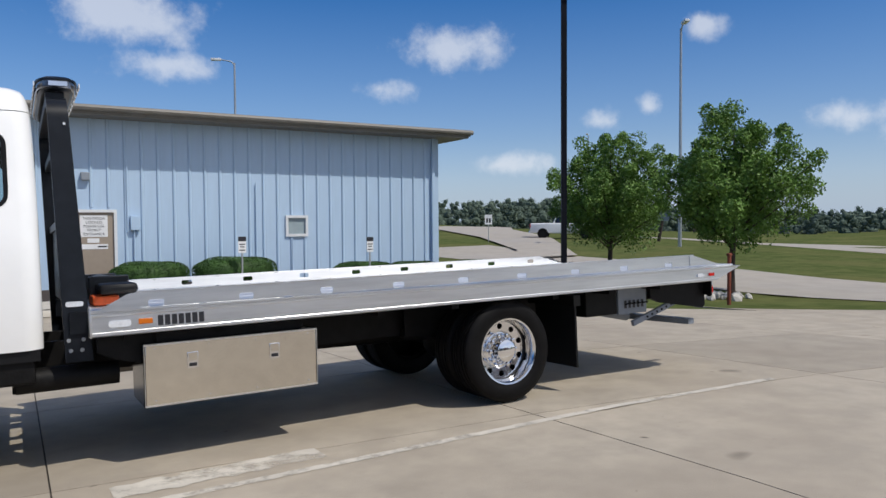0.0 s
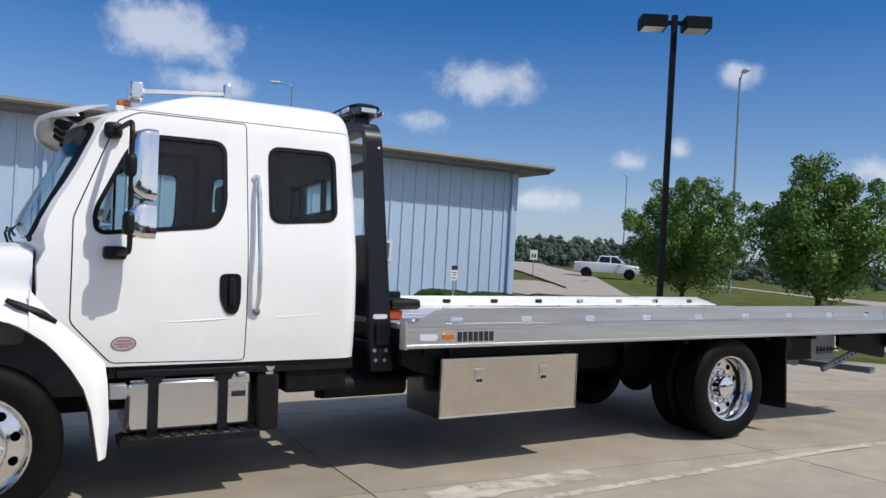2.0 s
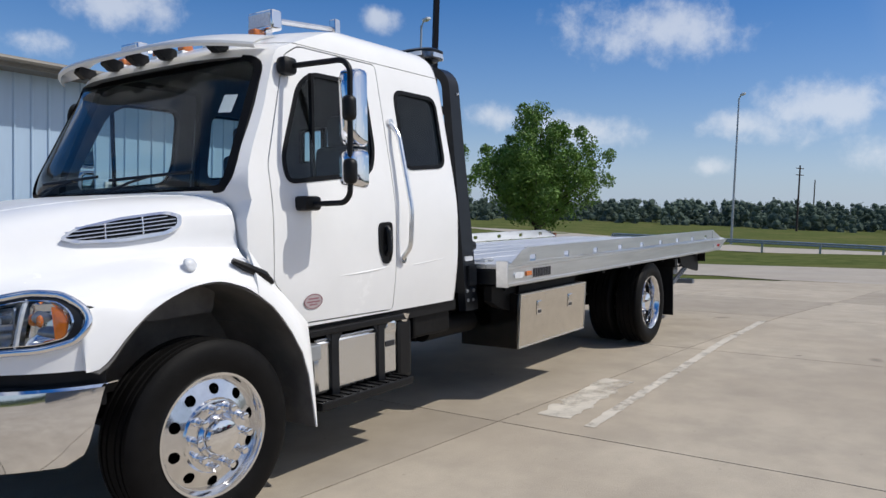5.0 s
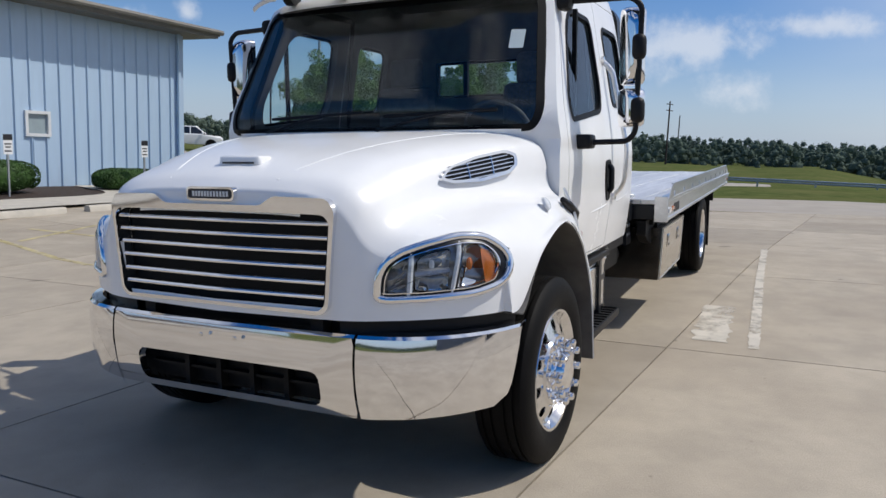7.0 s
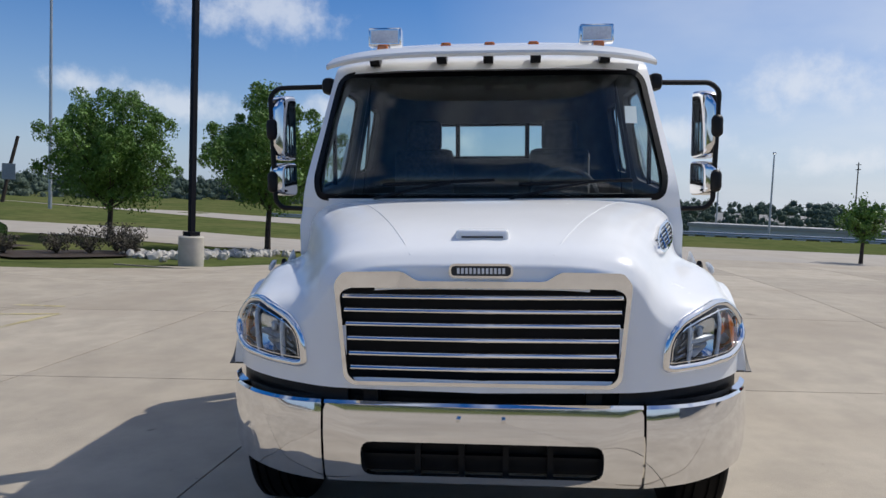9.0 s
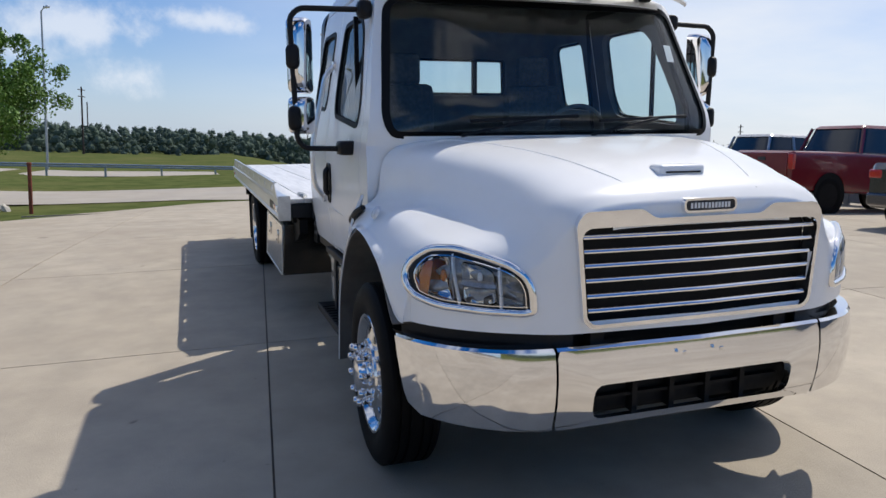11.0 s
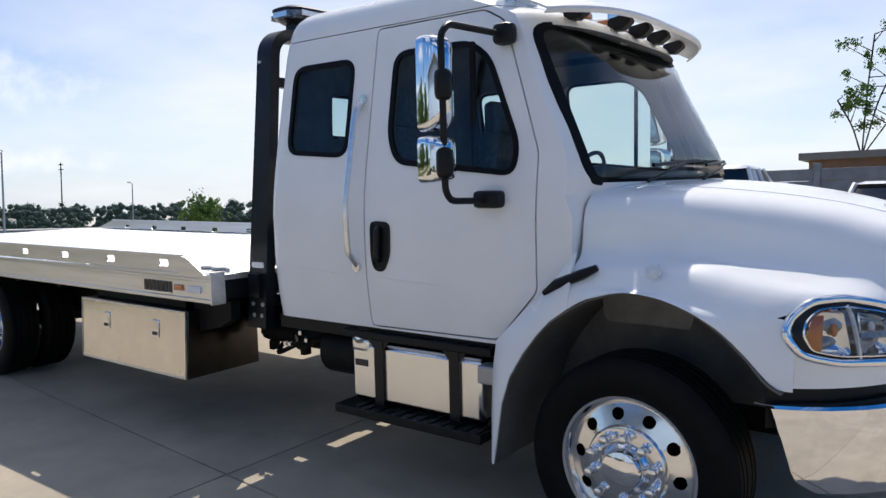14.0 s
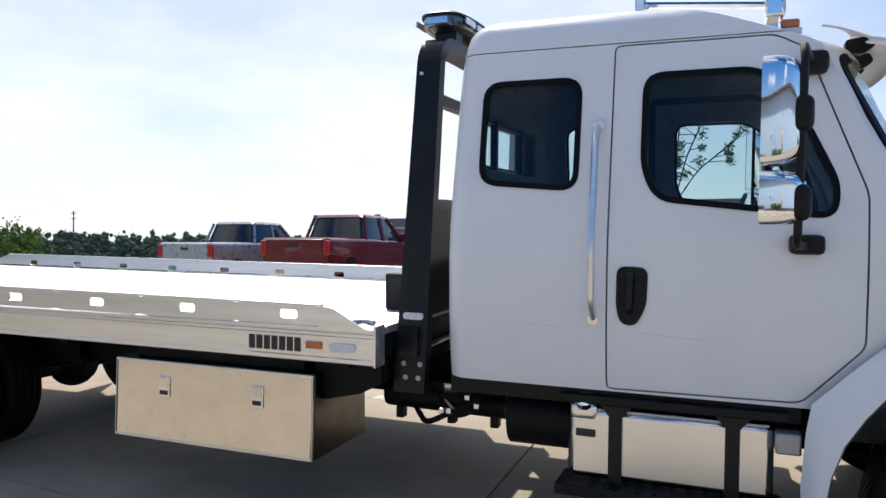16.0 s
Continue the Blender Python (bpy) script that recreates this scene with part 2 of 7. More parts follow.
M["seat"] = material("seat_cloth", (0.13, 0.13, 0.14), 0.9, vary=0.2, scale=40, bump=0.2, bump_scale=200)
M["amber"] = material("amber_lens", (0.62, 0.16, 0.015), 0.15, vary=0.1, coat=1.0)
M["red"] = material("red_lens", (0.55, 0.02, 0.015), 0.15, vary=0.1, coat=1.0)
M["clear"] = material("clear_lens", (0.75, 0.77, 0.80), 0.12, vary=0.1, scale=60, coat=1.0)
M["mark_dark"] = material("decal_dark", (0.02, 0.02, 0.025), 0.4, vary=0.1)
M["decal_pale"] = material("decal_pale", (0.52, 0.46, 0.47), 0.4, vary=0.1)
M["decal_rose"] = material("decal_rose", (0.33, 0.15, 0.17), 0.4, vary=0.1)
M["mark_red"] = material("decal_red", (0.45, 0.06, 0.08), 0.4, vary=0.1)
M["mark_white"] = material("decal_white", (0.8, 0.8, 0.8), 0.4, vary=0.03)
M["orange"] = material("orange_strap", (0.75, 0.11, 0.02), 0.6, vary=0.15, scale=20)
M["concrete"] = material("lot_concrete", (0.425, 0.368, 0.288), 0.85, vary=0.10, scale=2.6, bump=0.3, bump_scale=110, random_tone=0.10, blotch=((0.30, 0.25, 0.19), 0.45, 0.62), spots=((1.1, 0.035, 0.35), (0.45, 0.05, 0.6), (5.0, 0.06, 0.7), (0.8, 0.16, 0.93)))
M["joint"] = material("joint_filler", (0.13, 0.11, 0.09), 0.9, vary=0.2, scale=8)
M["paintline"] = material("worn_line_paint", (0.66, 0.61, 0.52), 0.8, vary=0.1, scale=5, blotch=((0.60, 0.55, 0.47), 6.0, 0.6), bump=0.2, bump_scale=90)
M["yellowline"] = material("yellow_line_paint", (0.58, 0.49, 0.24), 0.8, vary=0.1, scale=5, blotch=((0.42, 0.37, 0.30), 4.0, 0.7))
M["road"] = material("road_concrete", (0.40, 0.355, 0.295), 0.9, vary=0.08, scale=0.9, bump=0.2, bump_scale=30, blotch=((0.34, 0.32, 0.30), 0.15, 0.5))
M["kerb"] = material("kerb_concrete", (0.52, 0.48, 0.41), 0.85, vary=0.08, scale=4, bump=0.2, bump_scale=60)
M["grass"] = material("grass", (0.108, 0.128, 0.046), 0.95, spec=0.0, scale=1.3, color2=(0.066, 0.086, 0.030), bump=0.6, bump_scale=14, blotch=((0.16, 0.148, 0.065), 0.16, 0.6))
M["mulch"] = material("mulch", (0.055, 0.035, 0.025), 0.95, vary=0.3, scale=18, bump=1.0, bump_scale=60)
M["bluewall"] = material("blue_siding", (0.44, 0.575, 0.73), 0.45, vary=0.03, scale=2, stretch=(3, 3, 0.4), blotch=((0.41, 0.55, 0.71), 0.6, 0.4))
M["fascia"] = material("roof_fascia", (0.20, 0.185, 0.16), 0.55, vary=0.08, scale=4)
M["roofmetal"] = material("roof_metal", (0.34, 0.33, 0.31), 0.5, vary=0.05, scale=3)
M["door"] = material("tan_door", (0.33, 0.27, 0.21), 0.5, vary=0.04)
M["trimwhite"] = material("white_trim", (0.72, 0.73, 0.74), 0.5, vary=0.04)
M["grey"] = material("grey_metal", (0.25, 0.28, 0.32), 0.5, vary=0.1)
M["galv"] = material("galvanised_pole", (0.42, 0.44, 0.46), 0.4, 0.6, vary=0.08, scale=5)
M["poleblack"] = material("dark_bronze_pole", (0.006, 0.007, 0.012), 0.55, spec=0.12, vary=0.15, scale=5)
M["leaf"] = material("leaf_green", (0.155, 0.27, 0.045), 0.5, vary=0.2, scale=4, color2=(0.075, 0.155, 0.025), spec=0.3)
M["hedge"] = material("hedge_green", (0.05, 0.11, 0.022), 0.6, vary=0.2, scale=5, color2=(0.025, 0.06, 0.012), spec=0.3)
M["shrub"] = material("dry_shrub", (0.10, 0.085, 0.06), 0.8, vary=0.3, scale=6)
# distance haze is mixed into this green, greyer than the near leaves
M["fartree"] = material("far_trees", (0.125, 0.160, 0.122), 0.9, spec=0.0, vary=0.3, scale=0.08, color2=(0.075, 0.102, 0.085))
M["lampgrey"] = material("lamp_housing_grey", (0.42, 0.43, 0.45), 0.30, 0.7, vary=0.2, scale=25)
M["brick"] = material("brown_wall", (0.26, 0.16, 0.11), 0.8, vary=0.12, scale=3)
M["palewall"] = material("pale_wall", (0.55, 0.56, 0.58), 0.7, vary=0.06, scale=0.6)
M["bark"] = material("bark", (0.07, 0.05, 0.04), 0.9, vary=0.3, scale=12, bump=0.6, bump_scale=40)
M["redbark"] = material("marker_red", (0.26, 0.06, 0.028), 0.7, vary=0.2, scale=12)
M["stone"] = material("river_stone", (0.55, 0.52, 0.47), 0.8, vary=0.15, scale=6, bump=0.3, bump_scale=30)
M["carwhite"] = material("car_white", (0.78, 0.78, 0.78), 0.25, vary=0.02, coat=0.6)
M["carsilver"] = material("car_silver", (0.45, 0.46, 0.48), 0.28, 0.6, vary=0.03, coat=0.6)
M["carred"] = material("car_red", (0.17, 0.006, 0.014), 0.25, vary=0.05, coat=0.8)
M["cardark"] = material("car_dark", (0.03, 0.028, 0.03), 0.22, vary=0.05, coat=0.8)
M["carglass"] = material("car_dark_glass", (0.015, 0.018, 0.02), 0.06, vary=0.1, coat=0.5)


M["fencegrey"] = material("fence_grey", (0.24, 0.245, 0.25), 0.7, vary=0.12, scale=3, random_tone=0.05)
# pane colour paled to stand for the bright reflection in the glass
M["winpane"] = material("pale_window_glass", (0.34, 0.41, 0.44), 0.08, vary=0.1, scale=1.5, coat=0.5)
M["edgebright"] = material("bright_edge", (0.80, 0.79, 0.77), 0.35, 1.0, vary=0.05)
M["smokelens"] = material("smoked_lens", (0.30, 0.31, 0.33), 0.08, 0.7, vary=0.4, scale=30)


def wear(m, scale, low, high):
    """Worn paint: bare patches let the ground below show."""
    n, l = m.node_tree.nodes, m.node_tree.links
    b = n["Principled BSDF"]
    co = n.new("ShaderNodeTexCoord")
    t = n.new("ShaderNodeTexNoise")
    t.inputs["Scale"].default_value, t.inputs["Detail"].default_value, t.inputs["Roughness"].default_value = scale, 8.0, 0.7
    l.new(co.outputs["Object"], t.inputs["Vector"])
    r = n.new("ShaderNodeMapRange")
    r.inputs["From Min"].default_value, r.inputs["From Max"].default_value = low, high
    r.inputs["To Min"].default_value, r.inputs["To Max"].default_value = 0.30, 0.92
    l.new(t.outputs["Fac"], r.inputs[0])
    l.new(r.outputs[0], b.inputs["Alpha"])


wear(M["paintline"], 3.0, 0.36, 0.52)
wear(M["yellowline"], 2.0, 0.33, 0.52)
# mesh helpers
def part(name, bm, mat, parent=None, label="", angle=35, smooth=True, turn=True):
    me = bpy.data.meshes.new(name)
    if turn:
        bmesh.ops.recalc_face_normals(bm, faces=bm.faces)
    plane = bm.faces.layers.int.get("plane")
    flat = [bool(plane and f[plane]) for f in bm.faces]
    if plane:
        bm.faces.layers.int.remove(plane)
    bm.to_mesh(me)
    bm.free()
    for mm in mat if isinstance(mat, (list, tuple)) else (mat,):
        me.materials.append(M[mm] if isinstance(mm, str) else mm)
    if smooth:
        me.set_sharp_from_angle(angle=radians(angle))
        me.polygons.foreach_set("use_smooth", [not f for f in flat])
    ob = new(name, me)
    ob.parent = parent
    if label:
        tagged(ob, label=label)
    return ob


def share(ob, parent, m):
    o = bpy.data.objects.new(ob.name, ob.data)
    scene.collection.objects.link(o)
    o.parent = parent
    o.matrix_basis = m
    return o


def thing(name, label, category, loc=(0, 0, 0), rz=0.0, group="", kind=""):
    e = new(name)
    e.empty_display_size = 0.2
    e.matrix_basis = pose(*loc, 0, 0, rz)
    return tagged(e, label, category, group, kind)


def box(bm, x0, x1, y0, y1, z0, z1, bevel=0.0, seg=2):
    vs = [bm.verts.new((x, y, z)) for x in (x0, x1) for y in (y0, y1) for z in (z0, z1)]
    q = [(0, 1, 3, 2), (4, 6, 7, 5), (0, 4, 5, 1), (2, 3, 7, 6), (0, 2, 6, 4), (1, 5, 7, 3)]
    fs = [bm.faces.new([vs[i] for i in f]) for f in q]
    if bevel:
        plane = bm.faces.layers.int.get("plane") or bm.faces.layers.int.new("plane")
        fs = [f for f in bm.faces if all(v in vs for v in f.verts)]
        es = list({e for f in fs for e in f.edges})
        bmesh.ops.bevel(bm, geom=es, offset=bevel, segments=seg, profile=0.5, affect="EDGES")
        bm.normal_update()
        for f in bm.faces:
            f[plane] = int(max(abs(c) for c in f.normal) > 0.9999)
    return bm


def boxes(*dims, bevel=0.0, seg=2):
    bm = bmesh.new()
    for d in dims:
        box(bm, *d, bevel=bevel, seg=seg)
    return bm


def lathe(bm, prof, c=(0, 0, 0), axis="y", n=32, close=False):
    """prof: (radius, along) points turned about an axis through c."""
    rings = []
    for r, h in prof:
        ring = []
        for i in range(n):
            a = 2 * math.pi * i / n
            u, v = r * math.cos(a), r * math.sin(a)
            p = {"y": (u, h, v), "z": (u, v, h), "x": (h, u, v)}[axis]
            ring.append(bm.verts.new((c[0] + p[0], c[1] + p[1], c[2] + p[2])))
        rings.append(ring)
    for a, b in zip(rings, rings[1:]):
        for i in range(n):
            bm.faces.new((a[i], a[(i + 1) % n], b[(i + 1) % n], b[i]))
    if close:
        bm.faces.new(rings[0])
        bm.faces.new(rings[-1])
    else:
        for ring, (r, h) in ((rings[0], prof[0]), (rings[-1], prof[-1])):
            if r < 0.002:
                bmesh.ops.pointmerge(bm, verts=ring, merge_co=ring[0].co - Vector((0, 0, 0)))
    return bm


def tube(bm, pts, r, n=8, cap=True, flat=1.0):
    """A round bar along a line of points; r may be one radius or one for each point."""
    pts = [Vector(p) for p in pts]
    rs = r if isinstance(r, (list, tuple)) else [r] * len(pts)
    rings, up = [], None
    for i, p in enumerate(pts):
        d = (pts[min(i + 1, len(pts) - 1)] - pts[max(i - 1, 0)]).normalized()
        if up is None:
            up = d.orthogonal().normalized()
        up = (up - d * up.dot(d)).normalized()
        side = d.cross(up)
        rings.append([bm.verts.new(p + rs[i] * (math.cos(2 * math.pi * k / n) * up + flat * math.sin(2 * math.pi * k / n) * side)) for k in range(n)])
    for a, b in zip(rings, rings[1:]):
        for i in range(n):
            bm.faces.new((a[i], a[(i + 1) % n], b[(i + 1) % n], b[i]))
    if cap:
        bm.faces.new(rings[0])
        bm.faces.new(rings[-1])
    return bm


def bend(pts, r=0.05, seg=5):
    """The same line with rounded corners."""
    pts = [Vector(p) for p in pts]
    out = [pts[0]]
    for a, b, c in zip(pts, pts[1:], pts[2:]):
        d0, d1 = (a - b), (c - b)
        k = min(r, d0.length * 0.45, d1.length * 0.45)
        p0, p1 = b + d0.normalized() * k, b + d1.normalized() * k
        for i in range(seg + 1):
            t = i / seg
            out.append((1 - t) ** 2 * p0 + 2 * t * (1 - t) * b + t * t * p1)
    return out + [pts[-1]]


def rounded(pts, r=0.05, seg=4):
    """A closed 2D outline with rounded corners."""
    out = []
    n = len(pts)
    for i in range(n):
        a, b, c = (Vector(pts[(i + k) % n]) for k in (-1, 0, 1))
        d0, d1 = a - b, c - b
        k = min(r, d0.length * 0.48, d1.length * 0.48)
        p0, p1 = b + d0.normalized() * k, b + d1.normalized() * k
        for j in range(seg + 1):
            t = j / seg
            p = (1 - t) ** 2 * p0 + 2 * t * (1 - t) * b + t * t * p1
            out.append((p.x, p.y))
    return out


def rect(x0, x1, y0, y1):
    return [(x0, y0), (x1, y0), (x1, y1), (x0, y1)]


def prism(bm, outline, to3, d0, d1):
    """Extrude a 2D outline; to3(a, b, d) gives the place."""
    v0 = [bm.verts.new(to3(a, b, d0)) for a, b in outline]
    v1 = [bm.verts.new(to3(a, b, d1)) for a, b in outline]
    n = len(outline)
    for i in range(n):
        bm.faces.new((v0[i], v0[(i + 1) % n], v1[(i + 1) % n], v1[i]))
    bm.faces.new(v0[::-1])
    bm.faces.new(v1)
    return bm


XZ = lambda a, b, d: (a, d, b)
YZ = lambda a, b, d: (d, a, b)
XY = lambda a, b, d: (a, b, d)


def inset(outline, k):
    cx = sum(p[0] for p in outline) / len(outline)
    cy = sum(p[1] for p in outline) / len(outline)
    out, n = [], len(outline)
    for i in range(n):
        a, b, c = (Vector(outline[(i + j) % n]) for j in (-1, 0, 1))
        t = (c - a)
        nrm = Vector((-t.y, t.x)).normalized() if t.length else Vector((0, 0))
        if nrm.dot(Vector((cx, cy)) - b) < 0:
            nrm = -nrm
        p = b + nrm * k
        out.append((p.x, p.y))
    return out


def patch(bm, outline, surf, rings=4):
    """A skin inside an outline, laid on surf(a, b)."""
    cx = sum(p[0] for p in outline) / len(outline)
    cy = sum(p[1] for p in outline) / len(outline)
    n, last = len(outline), None
    for k in range(rings):
        s = 1 - k / rings
        ring = [bm.verts.new(surf(cx + (a - cx) * s, cy + (b - cy) * s)) for a, b in outline]
        if last:
            for i in range(n):
                bm.faces.new((last[i], last[(i + 1) % n], ring[(i + 1) % n], ring[i]))
        last = ring
    c = bm.verts.new(surf(cx, cy))
    for i in range(n):
        bm.faces.new((last[i], last[(i + 1) % n], c))
    return bm


def band(bm, outer, inner, surf, lift0=0.0, lift1=None):
    """A ring between two outlines on a surface: surf(a, b, lift); lift1 closes it towards the back."""
    n = len(outer)
    vo = [bm.verts.new(surf(a, b, lift0)) for a, b in outer]
    vi = [bm.verts.new(surf(a, b, lift0)) for a, b in inner]
    for i in range(n):
        j = (i + 1) % n
        bm.faces.new((vo[i], vo[j], vi[j], vi[i]))
    if lift1 is not None:
        wo = [bm.verts.new(surf(a, b, lift1)) for a, b in outer]
        wi = [bm.verts.new(surf(a, b, lift1)) for a, b in inner]
        for i in range(n):
            j = (i + 1) % n
            bm.faces.new((wo[i], wo[j], vo[j], vo[i]))
            bm.faces.new((vi[i], vi[j], wi[j], wi[i]))
    return bm


def thicken(bm, k):
    bmesh.ops.recalc_face_normals(bm, faces=bm.faces)
    bmesh.ops.solidify(bm, geom=bm.faces[:], thickness=k)
    return bm


def interp(x, xs, ys):
    return float(np.interp(x, xs, ys))


def smooth_interp(x, xs, ys):
    """Interpolation with rounded knees (monotone cubic)."""
    i = int(np.clip(np.searchsorted(xs, x) - 1, 0, len(xs) - 2))
    h = xs[i + 1] - xs[i]
    t = min(max((x - xs[i]) / h, 0), 1)
    sl = [(ys[k + 1] - ys[k]) / (xs[k + 1] - xs[k]) for k in range(len(xs) - 1)]

    def tang(k):
        if k == 0 or k == len(xs) - 1:
            return sl[min(k, len(sl) - 1)]
        a, b = sl[k - 1], sl[k]
        return 0.0 if a * b <= 0 else 2 * a * b / (a + b)

    m0, m1 = tang(i), tang(i + 1)
    return (2 * t**3 - 3 * t**2 + 1) * ys[i] + (t**3 - 2 * t**2 + t) * h * m0 + (-2 * t**3 + 3 * t**2) * ys[i + 1] + (t**3 - t**2) * h * m1


def carve(bm, cutters, mode="DIFFERENCE", fresh=True):
    """bm cut by (or kept inside) each cutter; all are bmeshes. Returns a bmesh."""
    def temp(b, turn=True):
        me = bpy.data.meshes.new("temp")
        if turn:
            bmesh.ops.recalc_face_normals(b, faces=b.faces)
        b.to_mesh(me)
        me.materials.append(None)
        me.materials.append(None)
        return new("temp", me)

    base = temp(bm, fresh)
    tools = [temp(c) for c in cutters]
    for tl in tools:
        md = base.modifiers.new("cut", "BOOLEAN")
        md.operation, md.solver, md.object = mode, "EXACT", tl
    dg = bpy.context.evaluated_depsgraph_get()
    dg.update()
    ev = base.evaluated_get(dg)
    out = bmesh.new()
    out.from_mesh(ev.to_mesh())
    ev.to_mesh_clear()
    for o in (base, *tools):
        me = o.data
        bpy.data.objects.remove(o)
        bpy.data.meshes.remove(me)
    return out

def blobs(mats, jitter=0.0, js=1.0):
    """One bmesh of many small faceted lumps, one for each matrix."""
    b = bmesh.new()
    bmesh.ops.create_icosphere(b, subdivisions=1, radius=1.0)
    b.verts.ensure_lookup_table()
    base = [v.co.copy() for v in b.verts]
    fac = [[v.index for v in f.verts] for f in b.faces]
    b.free()
    vs, fs = [], []
    for m in mats:
        o = len(vs)
        for c in base:
            p = m @ c
            if jitter:
                p = p + Vector((noise.noise(p * js), noise.noise(p * js + Vector((7, 0, 0))), noise.noise(p * js + Vector((0, 7, 0))))) * jitter
            vs.append(p)
        fs += [[i + o for i in f] for f in fac]
    me = bpy.data.meshes.new("temp")
    me.from_pydata(vs, [], fs)
    out = bmesh.new()
    out.from_mesh(me)
    bpy.data.meshes.remove(me)
    return out


def lump(x, y, z, r, sy=(0.6, 1.2), sz=(0.5, 0.9)):
    return Matrix.Translation((x, y, z)) @ Euler([random.uniform(0, 6) for _ in range(3)]).to_matrix().to_4x4() @ Matrix.Diagonal((r, r * random.uniform(*sy), r * random.uniform(*sz), 1))

# ---- ground ----
GY = ([-400, -60, -16, -11, -7, -4, 0, 4, 8, 14, 40, 400], [-0.1, -0.1, -0.1, -0.22, -0.28, -0.168, 0, 0.15, 0.2, 0.22, 0.22, 0.22])
GX = ([-400, -250, -150, -100, -60, -45, -20, -15, -9, -6.5, 0, 8, 20, 400], [-6.5, -6.0, -5.0, -3.6, -1.0, -0.25, -0.15, -0.04, 0.1, 0.114, 0, -0.14, -0.2, -0.2])


def G(x, y):
    """Height of the ground: the lot falls gently towards the building."""
    d = math.hypot(x, y)
    az = math.degrees(math.atan2(y, x)) % 360
    hill = interp(d, [42, 58, 90, 150, 300, 500], [0, 0.55, 1.5, 3.8, 6.0, 6.5]) * interp(az, [202, 216, 250, 268], [0, 1, 1, 0])
    hill += interp(d, [62, 100, 150, 250, 400], [0, 2.2, 4.2, 5.6, 6.2]) * interp(az, [168, 177, 203, 214], [0, 1, 1, 0])
    return interp(y, *GY) + interp(x, *GX) + hill


def lot_edge(y):
    """Where the concrete lot ends towards the street."""
    return interp(y, [-14, -9.2, -3.3, -1.2, 3, 60], [-8.8, -10.9, -17.6, -20.0, -20.4, -20.4])


def sheet(name, xs, ys, mat, lift=0.0, keep=None, parent=None):
    bm = bmesh.new()
    vs = {}
    for i, x in enumerate(xs):
        for j, y in enumerate(ys):
            vs[i, j] = bm.verts.new((x, y, G(x, y) + lift))
    for i in range(len(xs) - 1):
        for j in range(len(ys) - 1):
            bm.faces.new((vs[i, j], vs[i + 1, j], vs[i + 1, j + 1], vs[i, j + 1]))
    return part(name, bm, mat, parent)


far = [-3000, -1200, -500, -400, -320, -250, -200, -150, -125, -100, -88, -76, -66, -60, -52, -45]
gx = far + list(np.arange(-42, 42.1, 1.0)) + [-v for v in far[::-1]]
ground = tagged(sheet("ground", gx, gx, "grass", -0.03), "mown grass verges and fields around the lot", "ground", kind="structure")


def strip(name, rows, mat, lift, parent=None, cols=8):
    """A paved strip between two edge lines; rows: (x0, y0, x1, y1)."""
    bm = bmesh.new()
    last = None
    for x0, y0, x1, y1 in rows:
        cur = []
        for k in range(cols + 1):
            t = k / cols
            x, y = x0 + (x1 - x0) * t, y0 + (y1 - y0) * t
            cur.append(bm.verts.new((x, y, G(x, y) + lift)))
        if last:
            for k in range(cols):
                bm.faces.new((last[k], last[k + 1], cur[k + 1], cur[k]))
        last = cur
    return part(name, bm, mat, parent)


road = tagged(strip("road", [(-21.4 - max(0, -y - 10) * 0.12 + (1.0 if y > -1 else 0), y, -28.6 - max(0, -y - 10) * 0.16, y) for y in list(np.arange(-40, 40, 2.0)) + [60, 120, 250]], "road", -0.005), "light grey concrete street beside the lot", "road", kind="structure")
q0, q1, q2, q3 = (([0, 1, 2, 3], v) for v in ([-24, -31, -39, -50], [-25, -33, -50, -82], [-31, -42, -66, -100], [-27, -43, -82, -130]))
cross_road = tagged(strip("cross_road", [(interp(k, *q0), interp(k, *q1), interp(k, *q2), interp(k, *q3)) for k in np.arange(0, 3.01, 0.125)], "road", 0.10, cols=20), "pale concrete side street climbing away behind the building", "road", kind="structure")
highway = tagged(strip("highway", [(-62 - 0.02 * y, y, -78 - 0.02 * y, y) for y in np.arange(-60, 420, 12.0)], "road", 0.01), "distant highway lanes beyond the verge", "road", kind="structure")

# concrete lot: joint bed and one slab a bay
lot = tagged(new("pavement"), "tan concrete parking lot poured in jointed slabs", "parking lot", kind="structure")
ly = list(np.arange(-12.6, 40.1, 0.8))
bm = bmesh.new()
last = None
for y in ly:
    xs_ = [lot_edge(y) + (38 - lot_edge(y)) * k / 40 for k in range(41)]
    cur = [bm.verts.new((x, y, G(x, y) - 0.014)) for x in xs_]
    if last:
        for k in range(40):
            bm.faces.new((last[k], last[k + 1], cur[k + 1], cur[k]))
    last = cur
part("joint_bed", bm, "joint", lot)

SLAB_X = [-2.28 + 3.52 * k for k in range(-6, 12)]
SLAB_Y = [-15.6, -13.2, -10.2, -7.2, -4.4, -1.64, 1.16] + [1.16 + 3.1 * k for k in range(1, 13)]
SKEW = -0.085
GAP = 0.006


